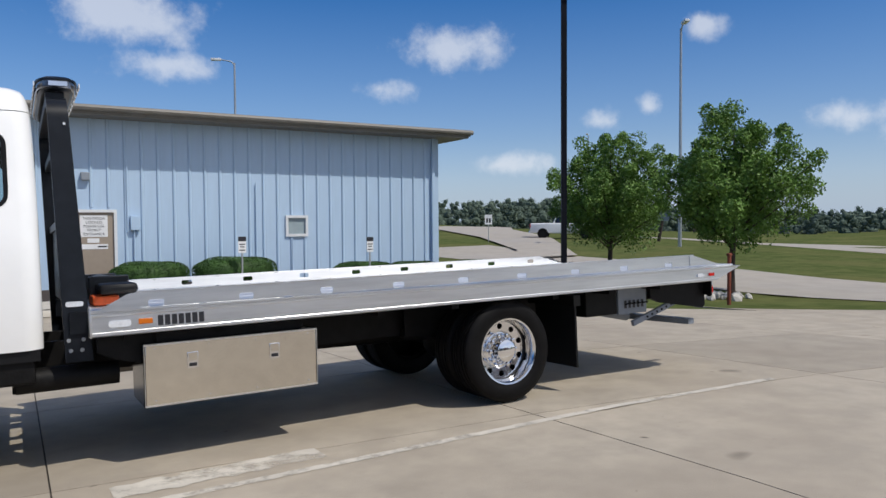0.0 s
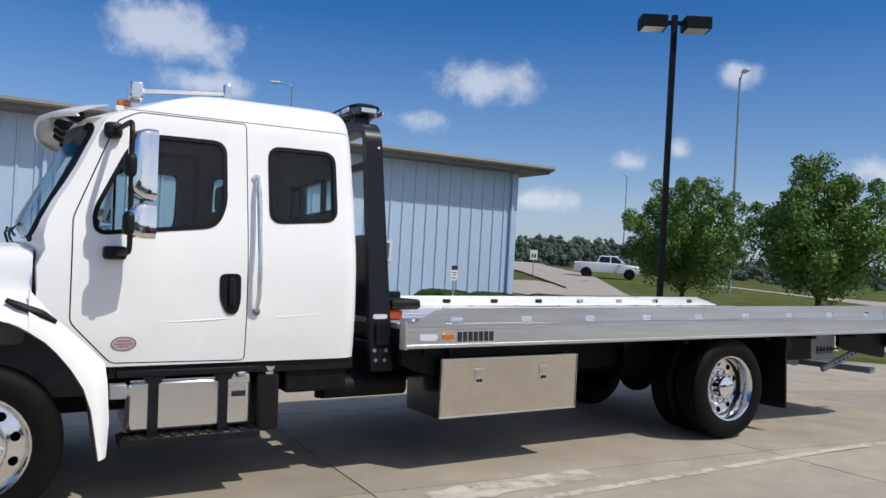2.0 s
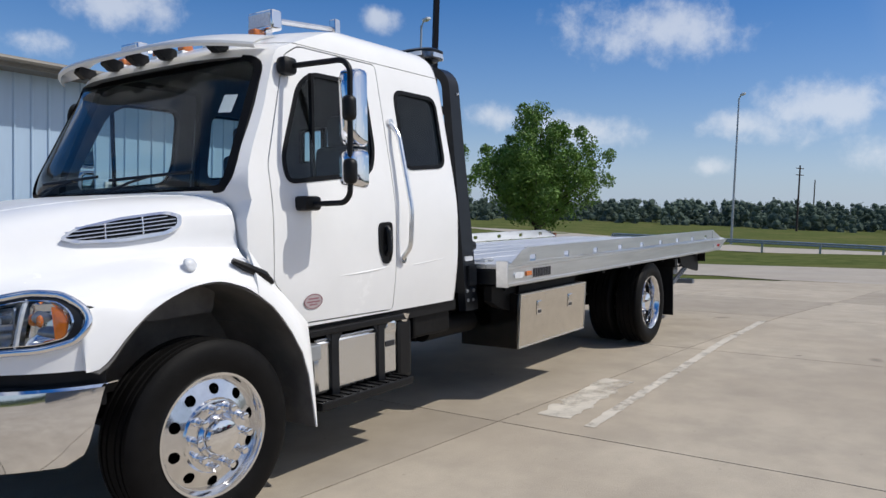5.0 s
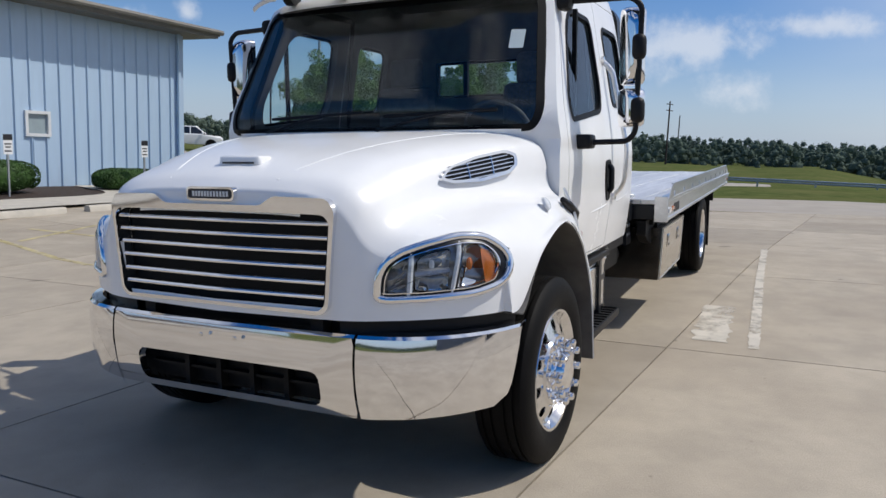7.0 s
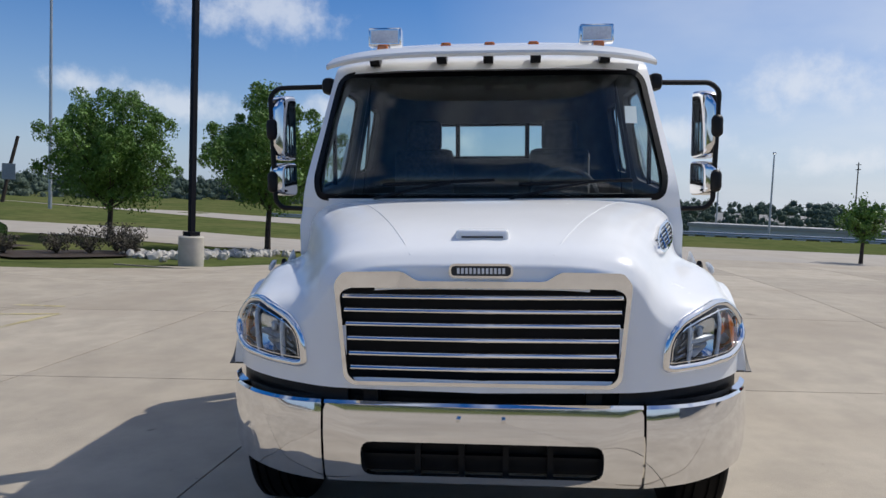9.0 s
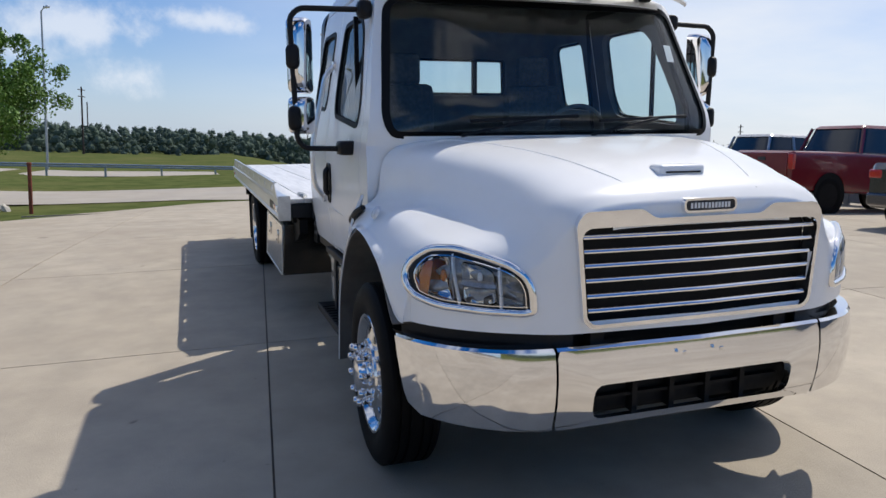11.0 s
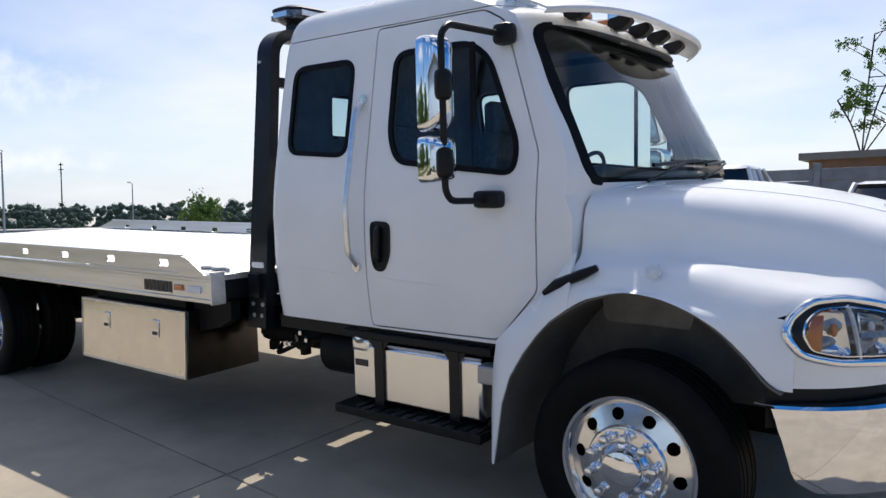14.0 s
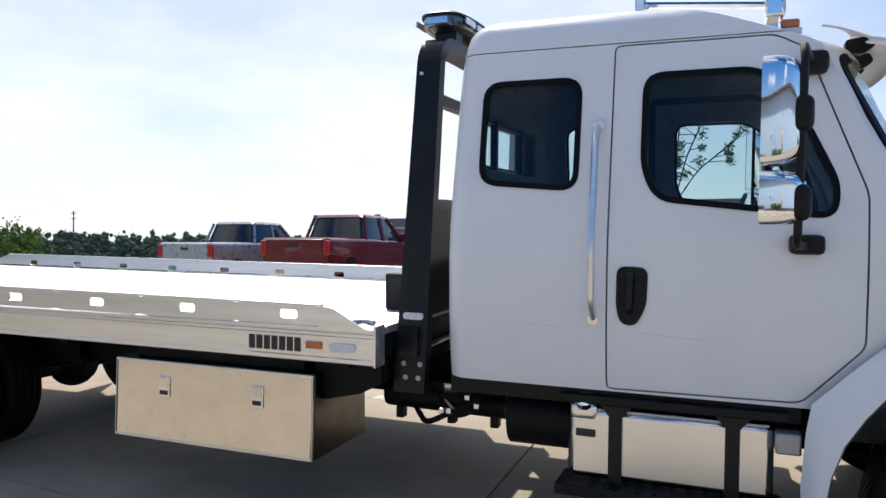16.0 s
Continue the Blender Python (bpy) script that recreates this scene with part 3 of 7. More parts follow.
def slab(x0, x1, y0, y1):
    bm = bmesh.new()
    ys = [y0 + (y1 - y0) * k / 3 for k in range(4)]
    xs = []
    for y in ys:
        a = max(x0, lot_edge(y + SKEW * x0))
        if a >= x1 - 0.05:
            a = x1 - 0.05
        xs.append([a + (x1 - a) * k / 3 for k in range(4)])
    spots = [[(x, max(-12.6 + 0.02 * j, y + SKEW * x)) for x in row] for j, (row, y) in enumerate(zip(xs, ys))]
    top = [[bm.verts.new((x, y, G(x, y))) for x, y in row] for row in spots]
    for j in range(3):
        for i in range(3):
            bm.faces.new((top[j][i], top[j][i + 1], top[j + 1][i + 1], top[j + 1][i]))
    rim = [e for e in bm.edges if e.is_boundary]
    ext = bmesh.ops.extrude_edge_only(bm, edges=rim)
    bmesh.ops.translate(bm, vec=(0, 0, -0.05), verts=[v for v in ext["geom"] if isinstance(v, bmesh.types.BMVert)])
    return part("slab", bm, "concrete", lot)


for y0, y1 in zip(SLAB_Y, SLAB_Y[1:]):
    for x0, x1 in zip(SLAB_X, SLAB_X[1:]):
        ya, yb = y0 + SKEW * x0, y1 + SKEW * x0
        if x1 > min(lot_edge(ya), lot_edge(yb)) + 0.3 and x0 < 36 and max(yb, y1 + SKEW * x1) > -12.3:
            slab(x0 + GAP, x1 - GAP, y0 + GAP, y1 - GAP)


def line_mark(name, pts, width, mat, label):
    bm = bmesh.new()
    pts = [Vector((*p, 0)) for p in pts]
    fine = []
    for a, b in zip(pts, pts[1:]):
        n = max(1, int((b - a).length / 0.045))
        fine += [a.lerp(b, k / n) for k in range(n)]
    fine.append(pts[-1])
    prev = None
    for i, p in enumerate(fine):
        d = (fine[min(i + 1, len(fine) - 1)] - fine[max(i - 1, 0)]).normalized()
        s = Vector((-d.y, d.x, 0)) * width / 2
        # worn, uneven edges
        f0, f1 = (1.0 + 0.30 * noise.noise((p.x * 9, p.y * 9, z)) + 0.22 * noise.noise((p.x * 31, p.y * 31, z)) for z in (width * 70, 50.0))
        cur = [bm.verts.new((q.x, q.y, G(q.x, q.y) + 0.004)) for q in (p + s * f0, p - s * f1)]
        if prev:
            bm.faces.new((prev[0], prev[1], cur[1], cur[0]))
        prev = cur
    return tagged(part(name, bm, mat), label, "line marking", kind="structure")


line_mark("line_marking", [(-2.5, 1.95), (-5.8, 1.88), (-8.65, 1.85)], 0.085, "paintline", "worn pale parking line beside the tow truck")
line_mark("line_marking", [(-2.6, 1.62), (-3.96, 1.59)], 0.26, "paintline", "worn pale painted patch on the concrete")
for a, b in [((-3.3, -6.1), (-5.4, -5.8)), ((-5.4, -5.8), (-5.0, -9.6)), ((-3.3, -6.1), (-4.2, -9.8)), ((-6.0, -6.1), (-6.4, -9.6)), ((-4.0, -7.0), (-6.3, -7.8)), ((-4.1, -8.6), (-6.0, -9.2))]:
    line_mark("line_marking", [a, b], 0.10, "yellowline", "faded yellow parking bay line")

# sidewalk, mulch beds and kerbs at the building
walk_rows = [(x, -11.7 - 0.02 * x * 0, x, -13.2) for x in np.arange(20, -8.1, -1.0)]
for k in range(9):
    a = radians(90 * k / 8)
    cx, cy = -8.6, -14.9
    walk_rows.append((cx - 3.4 * math.sin(a), cy + 3.2 * math.cos(a), cx - 2.0 * math.sin(a), cy + 1.7 * math.cos(a)))
walk_rows += [(-12.4, -15.4, -10.8, -15.4), (-13.2, -15.9, -10.9, -15.95)]
sidewalk = tagged(strip("sidewalk", walk_rows, "kerb", 0.07, cols=3), "pale concrete sidewalk in front of the building", "sidewalk", kind="structure")
mulch = tagged(strip("mulch_bed", [(x, -13.15, x, -16.02) for x in np.arange(20, -16.1, -1.0)], "mulch", 0.05, cols=4), "dark brown mulch bed along the wall", "mulch bed", kind="structure")
mulch2 = tagged(strip("mulch_bed", [(-12.4, -11.3, -12.9, -13.0), (-13.4, -10.6, -14.4, -12.6), (-14.6, -10.0, -15.8, -11.9), (-15.8, -9.7, -16.6, -11.2), (-16.6, -9.9, -16.9, -10.6)], "mulch", 0.03, cols=4), "dark mulch island with dry shrubs", "mulch bed", kind="structure")


def wheel_stop(x, y, rz):
    bm = bmesh.new()
    prof = [(-0.09, 0), (0.09, 0), (0.07, 0.11), (0.05, 0.13), (-0.05, 0.13), (-0.07, 0.11)]
    prism(bm, prof, lambda a, b, d: (d, a, b), -0.9, 0.9)
    o = part("wheel_stop", bm, "kerb")
    o.matrix_basis = pose(x, y, G(x, y), 0, 0, rz)
    return tagged(o, "pale concrete wheel stop on the lot", "wheel stop", group="wheel stops")


for x in (-8.2, -5.9, -3.3):
    wheel_stop(x, -10.9 + 0.02 * x, 3)

# ---- building ----
WY = -16.0
wall_n = tagged(new("building"), "blue ribbed metal building with a flat overhanging roof", "building")
bm = boxes((-15.05, 26, WY - 0.25, WY, -0.35, 4.69))
for w0, w1, z0, z1 in ((-10.23, -9.58, 1.39, 1.98), (-4.66, -3.58, -0.2, 2.17)):
    cut = boxes((w0, w1, WY - 0.12, WY + 0.1, z0, z1))
    bm = carve(bm, [cut])
part("wall", bm, "bluewall", wall_n)
part("wall", boxes((-15.05, -14.8, -34, WY - 0.25, -0.35, 4.69)), "bluewall", wall_n)
part("wall", boxes((-14.8, 26, -34, -33.75, -0.35, 4.69)), "bluewall", wall_n)
part("wall", boxes((25.75, 26, -33.75, WY - 0.25, -0.35, 4.69)), "bluewall", wall_n)
bm = bmesh.new()
rib_prof = [(-0.048, 0), (0.048, 0), (0.020, 0.046), (-0.020, 0.046)]
prism(bm, rib_prof, lambda a, b, d: (a, b, d), -0.2, 4.69)
rib = part("rib", bm, "bluewall", wall_n, smooth=False)
rib.location = (-15.0, WY, 0)
for k in range(1, 80):
    x = -15.0 + 0.4395 * k
    if not (-10.26 < x < -9.55 or -4.7 < x < -3.55):
        share(rib, wall_n, pose(x, WY, 0))
for k in range(12):
    share(rib, wall_n, pose(-15.05, WY - 0.25 - 0.44 * k, 0, 0, 0, 90))
# short ribs above and below the window and over the door
for x0, z0, z1 in ((-10.17, -0.2, 1.33), (-10.17, 2.05, 4.69), (-9.73, -0.2, 1.33), (-9.73, 2.05, 4.69), (-4.45, 2.25, 4.69), (-4.01, 2.25, 4.69)):
    bm = bmesh.new()
    prism(bm, rib_prof, lambda a, b, d: (x0 + a, WY + b, d), z0, z1)
    part("rib", bm, "bluewall", wall_n, smooth=False)
part("corner_trim", boxes((-15.09, -14.95, WY - 0.02, WY + 0.045, -0.25, 4.67), (-15.09, -15.05, WY - 0.15, WY - 0.02, -0.25, 4.67)), "bluewall", wall_n)
bm = bmesh.new()
box(bm, -15.95, 27, -35, WY + 0.82, 4.75, 4.95)
part("roof", bm, "fascia", wall_n, "grey-brown roof edge with wide eaves")
part("soffit", boxes((-15.9, 27, -35, WY + 0.78, 4.69, 4.748)), "fascia", wall_n)
bm = bmesh.new()
tube(bm, [(-16.0, WY + 0.87, 4.87), (27, WY + 0.87, 4.87)], 0.085, 8)
part("gutter", bm, "fascia", wall_n)
for x in (-14.85, -0.26):
    part("downspout", boxes((x - 0.05, x + 0.05, WY + 0.05, WY + 0.13, -0.2, 4.69)), "bluewall", wall_n)
window_1 = part("window", boxes((-10.27, -10.19, WY - 0.06, WY + 0.06, 1.35, 2.02), (-9.62, -9.54, WY - 0.06, WY + 0.06, 1.35, 2.02), (-10.19, -9.62, WY - 0.06, WY + 0.06, 1.94, 2.02), (-10.19, -9.62, WY - 0.06, WY + 0.07, 1.35, 1.43)), "trimwhite", wall_n)
part("pane", boxes((-10.19, -9.62, WY - 0.03, WY - 0.02, 1.43, 1.94)), "winpane", window_1)
door_1 = part("door", boxes((-4.58, -3.66, WY - 0.07, WY - 0.02, -0.14, 2.1)), "door", wall_n, "tan metal door with paper notices")
part("door_frame", boxes((-4.66, -4.58, WY - 0.1, WY + 0.04, -0.2, 2.18), (-3.66, -3.58, WY - 0.1, WY + 0.04, -0.2, 2.18), (-4.58, -3.66, WY - 0.1, WY + 0.04, 2.1, 2.18)), "trimwhite", door_1)
part("wall_lamp", boxes((-3.98, -3.76, WY + 0.0, WY + 0.16, 2.98, 3.2), bevel=0.02), "grey", wall_n)
part("electric_box", boxes((-5.25, -5.0, WY, WY + 0.14, 1.6, 2.0), bevel=0.01), "bluewall", wall_n)
bm = bmesh.new()
tube(bm, [(-4.93, WY + 0.06, 1.55), (-4.93, WY + 0.06, 3.45)], 0.025, 8)
tube(bm, bend([(-5.1, WY + 0.06, 1.6), (-5.1, WY + 0.06, 0.2)], 0.05), 0.02, 8)
part("conduit", bm, "bluewall", wall_n)
for x, z1 in ((-1.65, 2.9), (-9.75, 1.3), (-2.6, 2.6), (-8.6, 3.0)):
    bm = bmesh.new()
    tube(bm, [(x, WY + 0.05, -0.1), (x, WY + 0.05, z1)], 0.02, 8)
    part("conduit", bm, "bluewall", wall_n)


def text_mesh(words, size, mat, parent, m, name="lettering"):
    cu = bpy.data.curves.new(name, "FONT")
    cu.body, cu.size, cu.align_x, cu.align_y = words, size, "CENTER", "CENTER"
    cu.extrude = 0.001
    tmp = bpy.data.objects.new("temp", cu)
    scene.collection.objects.link(tmp)
    dg = bpy.context.evaluated_depsgraph_get()
    me = bpy.data.meshes.new_from_object(tmp.evaluated_get(dg))
    bpy.data.objects.remove(tmp)
    bpy.data.curves.remove(cu)
    me.name = name
    me.materials.clear()
    me.materials.append(M[mat])
    o = new(name, me)
    o.parent = parent
    o.matrix_basis = m
    return o


sgn = part("notice", boxes((-4.42, -3.72, WY - 0.02, WY - 0.012, 1.42, 2.02)), "mark_white", door_1, "white paper notice on the door")
for k, w in enumerate(("THIS DOOR", "LOCKED", "PLEASE USE", "FRONT", "ENTRANCE")):
    text_mesh(w, 0.105, "mark_dark", sgn, pose(-4.07, WY - 0.009, 1.93 - 0.108 * k, 90, 0, 180))
sg2 = part("notice", boxes((-4.42, -3.72, WY - 0.02, WY - 0.012, 1.08, 1.22), (-4.2, -3.9, WY - 0.02, WY - 0.012, 1.26, 1.38)), "mark_white", door_1, "small white notice with an arrow")
part("arrow", boxes((-4.40, -4.16, WY - 0.011, WY - 0.008, 1.13, 1.17)), "mark_dark", sg2)


def post_sign(x, y):
    g = G(x, y)
    t = thing("parking_sign", "small white and black parking sign on a thin post", "sign", (x, y, g), group="parking signs")
    part("post", boxes((-0.02, 0.02, -0.02, 0.02, 0, 1.35)), "galv", t)
    p = part("panel", boxes((-0.11, 0.11, 0.021, 0.026, 1.0, 1.45)), "mark_white", t)
    part("header", boxes((-0.11, 0.11, 0.027, 0.030, 1.32, 1.45)), "mark_dark", p)
    part("text_bars", boxes((-0.08, 0.08, 0.027, 0.029, 1.22, 1.25), (-0.06, 0.06, 0.027, 0.029, 1.15, 1.18), (-0.08, 0.08, 0.027, 0.029, 1.06, 1.09)), "mark_dark", p)
    return t


# ---- plants ----
def leaves(bm, place, n, size, spread=0.5):
    """n small bent leaves; place() gives a spot and an outward way."""
    for _ in range(n):
        p, out = place()
        s = size * random.uniform(0.6, 1.3)
        d = (out + Vector((random.gauss(0, 1), random.gauss(0, 1), random.gauss(0, 0.8))) * spread).normalized()
        u = d.orthogonal().normalized()
        u.rotate(Matrix.Rotation(random.uniform(0, 6.28), 3, d))
        v = d.cross(u)
        a = bm.verts.new(p - u * s)
        b = bm.verts.new(p + v * s * 0.55 + d * s * 0.15)
        c = bm.verts.new(p + u * s)
        e = bm.verts.new(p - v * s * 0.55 + d * s * 0.15)
        bm.faces.new((a, b, c))
        bm.faces.new((a, c, e))


def tree(x, y, width, top, low, label, n=46000, trunk_r=0.09, seed=1, wrap=False, lean=0.0):
    random.seed(seed)
    g = G(x, y)
    t = thing("tree", label, "tree", (x, y, g))
    h = top - g
    bm = bmesh.new()
    base = low - g
    tube(bm, [(0, 0, -0.1), (0.02, 0, base * 0.5), (0.0, 0.03, base + 0.3), (0.05, 0.0, h * 0.55), (0.0, 0.05, h * 0.9)], [trunk_r * 1.25, trunk_r, trunk_r * 0.9, trunk_r * 0.5, 0.01], 10)
    part("trunk", bm, "bark", t)
    if wrap:
        bm = bmesh.new()
        tube(bm, [(0, 0, 0.05), (0.018, 0, base * 0.5), (0.0, 0.03, base + 0.25)], [trunk_r * 1.32, trunk_r * 1.12, trunk_r * 1.05], 10, cap=False)
        part("trunk_wrap", bm, "redbark", t)
    # limbs fan up and outwards; leaf clumps sit along them
    clumps = []
    bm = bmesh.new()
    nl = 46
    for k in range(nl):
        a = 2.399 * k + random.uniform(-0.3, 0.3)
        z0 = base + (h * 0.62 - base) * (k / nl) * random.uniform(0.7, 1.0)
        f = k / nl
        # outline of the crown: full in the lower middle, narrow and ragged on top
        reach = width / 2 * (0.86 + 0.2 * math.sin(f * 3.0)) * (1 - 0.62 * f**1.9) * random.uniform(0.72, 1.12)
        rise = (h - z0) * random.uniform(0.30, 0.55) * (0.65 + 0.9 * f)
        p0 = Vector((0, 0, z0))
        p1 = p0 + Vector((math.cos(a) * reach * 0.45, math.sin(a) * reach * 0.45, rise * 0.42))
        p2 = p0 + Vector((math.cos(a) * reach, math.sin(a) * reach, rise))
        p2.z = min(p2.z, h - 0.25)
        tube(bm, [p0, p1, p2], [trunk_r * 0.42, trunk_r * 0.26, 0.008], 5)
        for s, r in ((0.4, 0.46), (0.6, 0.48), (0.8, 0.46), (0.98, 0.38), (1.08, 0.24)):
            c = p0.lerp(p1, s / 0.5) if s <= 0.5 else p1.lerp(p2, (s - 0.5) / 0.5)
            c = c + Vector((random.gauss(0, 0.14), random.gauss(0, 0.14), random.gauss(0, 0.12)))
            clumps.append((c, r * random.uniform(0.75, 1.25) * width / 4.2))
    for k in range(12):
        c = Vector((random.gauss(0, width * 0.13), random.gauss(0, width * 0.13), h - abs(random.gauss(0.45, 0.45))))
        clumps.append((c, 0.34 * random.uniform(0.6, 1.2)))
    part("limb", bm, "bark", t)
    bm = bmesh.new()

    def place():
        c, r = random.choice(clumps)
        d = Vector((random.gauss(0, 1), random.gauss(0, 1), random.gauss(0, 1) + 0.15)).normalized()
        return c + d * r * random.uniform(0.35, 1.0) ** 0.6 * Vector((1, 1, 0.85)).length / 1.65, d

    leaves(bm, place, n, 0.052, 0.8)
    part("crown", bm, "leaf", t, smooth=False)
    return t


tree(-21.15, -13.78, 4.4, 4.85, 0.75, "young leafy green tree beside the street", seed=3)
tree(-20.28, -7.77, 4.2, 5.0, 0.95, "young leafy green tree on the grass verge", seed=8)


def hedge(x, y, lx, ly_, h, seed=1, n=7000):
    random.seed(seed)
    g = G(x, y) + 0.04
    t = thing("hedge", "clipped dark green boxwood hedge on mulch", "hedge", (x, y, g), group="hedges along the wall")
    bm = bmesh.new()

    def spot():
        while True:
            d = Vector((random.gauss(0, 1), random.gauss(0, 1), random.gauss(0, 1))).normalized()
            if d.z > -0.6:
                break
        q = lambda v: math.copysign(abs(v) ** 0.75, v)
        w = 1 + 0.05 * math.sin(7 * d.x + 3 * d.y)
        return Vector((q(d.x) * lx / 2 * w, q(d.y) * ly_ / 2 * w, h * 0.5 + q(d.z) * h * 0.5 * w)), d

    leaves(bm, spot, n, 0.026, 0.7)
    part("foliage", bm, "hedge", t, smooth=False)
    bm = bmesh.new()
    bmesh.ops.create_icosphere(bm, subdivisions=3, radius=1.0)
    for v in bm.verts:
        v.co = [math.copysign(abs(c) ** 0.75, c) * k for c, k in zip(v.co, (lx / 2 * 0.96, ly_ / 2 * 0.96, h * 0.48))]
        v.co.z = max(0.0, v.co.z + h * 0.5)
    part("core", bm, "hedge", t)
    return t


hedge(-5.3, -14.7, 2.0, 1.3, 0.75, 11)
hedge(-7.6, -14.7, 2.3, 1.3, 0.8, 12)
hedge(-11.6, -14.7, 2.0, 1.1, 0.6, 13)
hedge(-13.4, -14.7, 1.8, 1.1, 0.6, 14)
hedge(-16.2, -15.2, 2.0, 1.3, 0.6, 15)
post_sign(-7.59, -13.87)
post_sign(-11.45, -13.84)


def shrub(x, y, r, h, seed):
    random.seed(seed)
    t = thing("dry_shrub", "sparse brownish twiggy shrub in mulch", "shrub", (x, y, G(x, y)), group="dry shrubs")
    bm = bmesh.new()
    for k in range(46):
        a, b = random.uniform(0, 6.28), random.uniform(0.2, 1.0)
        tip = Vector((math.cos(a) * r * b, math.sin(a) * r * b, h * random.uniform(0.55, 1.0)))
        tube(bm, [(0, 0, 0), tip * 0.5 + Vector((0, 0, 0.05)), tip], [0.010, 0.007, 0.003], 4)
    part("twig_cluster", bm, "shrub", t)
    bm = bmesh.new()

    def spot():
        a, b = random.uniform(0, 6.28), random.uniform(0.2, 1.0) ** 0.5
        z = random.uniform(0.2, 1.0)
        return Vector((math.cos(a) * r * b * (0.4 + 0.6 * z), math.sin(a) * r * b * (0.4 + 0.6 * z), h * z)), Vector((math.cos(a), math.sin(a), 0.5))

    leaves(bm, spot, 500, 0.035, 0.8)
    part("foliage", bm, "shrub", t, smooth=False)
    return t


for k, (x, y, r, h) in enumerate([(-15.9, -10.4, 0.6, 0.8), (-15.1, -11.0, 0.65, 0.75), (-16.3, -10.9, 0.5, 0.85), (-14.4, -11.5, 0.5, 0.55), (-15.5, -10.1, 0.5, 0.6), (-13.3, -12.2, 0.4, 0.5)]):
    shrub(x, y, r, h, 40 + k)

# riprap stones between the lamp base and the tree
random.seed(77)
ms = []
for k in range(230):
    t = random.random()
    x = -15.2 - 4.6 * t + random.gauss(0, 0.3)
    y = -9.4 + 1.9 * t + random.gauss(0, 0.42)
    r = random.uniform(0.07, 0.2)
    ms.append(lump(x, y, G(x, y) + r * 0.25, r, (0.6, 1), (0.4, 0.7)))
bm = blobs(ms, 0.03, 6.0)
tagged(part("stones", bm, "stone", smooth=False), "pale river stones around the trees", "stones", kind="stuff")

# ---- poles ----
def light_pole(x, y, rz):
    g = G(x, y)
    t = thing("parking_lot_light", "dark square light pole with twin shoebox heads on a concrete base", "lamp post", (x, y, g), rz)
    bm = bmesh.new()
    lathe(bm, [(0.0, 0.72), (0.28, 0.72), (0.31, 0.69), (0.31, -0.2)], axis="z", n=24)
    part("concrete_base", bm, "kerb", t)
    part("base_cover", boxes((-0.15, 0.15, -0.15, 0.15, 0.72, 0.83), bevel=0.01), "poleblack", t)
    part("pole", boxes((-0.065, 0.065, -0.065, 0.065, 0.83, 7.95 - g)), "poleblack", t)
    for s in (-1, 1):
        z = 7.75 - g
        part("arm", boxes((min(0, s * 0.3), max(0, s * 0.3), -0.04, 0.04, z - 0.03, z + 0.06)), "poleblack", t)
        bm = bmesh.new()
        box(bm, s * 0.22 if s > 0 else -0.86, 0.86 if s > 0 else -0.22, -0.26, 0.26, z - 0.16, z + 0.14, bevel=0.015)
        hd = part("lamp_head", bm, "poleblack", t)
        part("lens", boxes((s * 0.54 - 0.26, s * 0.54 + 0.26, -0.22, 0.22, z - 0.172, z - 0.162)), "clear", hd)
    return t


light_pole(-13.86, -7.65, 150)


def street_lamp(x, y, top, arm, rz):
    g = G(x, y)
    t = thing("street_lamp", "tall grey highway street lamp with one arm", "street lamp", (x, y, g), rz, group="highway street lamps")
    bm = bmesh.new()
    tube(bm, [(0, 0, -0.3), (0, 0, top - g)], [0.13, 0.08], 10)
    part("pole", bm, "galv", t)
    bm = bmesh.new()
    tube(bm, bend([(0, 0, top - g - 0.3), (0.2, 0, top - g + 0.1), (arm, 0, top - g + 0.25)], 0.3), 0.05, 8)
    part("arm", bm, "galv", t)
    bm = bmesh.new()
    box(bm, arm - 0.1, arm + 0.75, -0.18, 0.18, top - g + 0.14, top - g + 0.34, bevel=0.05)
    part("lamp_head", bm, "trimwhite", t)
    return t


street_lamp(-43.0, -30.0, 15.3, 0.6, 60)
street_lamp(-18.9, -57.4, 15.6, 1.2, -20)
street_lamp(-85.2, -87.2, 16.0, 1.0, 40)

# ---- distance: woods and fields ----
random.seed(5)
ms = []
for k in range(3600):
    a = random.uniform(0, 2 * math.pi)
    d = random.uniform(170, 330)
    x, y = d * math.cos(a), d * math.sin(a)
    tall = interp(math.degrees(a), [0, 100, 135, 150, 164, 172, 180, 190, 200, 210, 219, 225, 236, 246, 360], [4.8, 4.8, 4.9, 4.6, 4.0, 4.6, 5.4, 5.6, 5.2, 4.2, 4.2, 7.2, 7.6, 4.8, 4.8])
    g = G(x, y)
    top = 1.6 + ((tall - 1.8) + 1.3 * noise.noise((x * 0.012, y * 0.012, 3.0)) + random.uniform(-1.2, 0.9)) * d / 190
    if top - g < 1.5:
        continue
    wide = random.uniform(2.2, 4.0) * d / 200
    for q in range(8):
        u = (q + random.random()) / 8
        rr = wide * math.sin(math.pi * (0.16 + 0.76 * u)) * random.uniform(0.3, 0.95)
        b = random.uniform(0, 2 * math.pi)
        r = wide * random.uniform(0.26, 0.42) * (1.25 - 0.5 * u)
        ms.append((x + rr * math.cos(b), y + rr * math.sin(b), g + (0.06 + 0.94 * u) * (top - g) - r * 0.8, r))
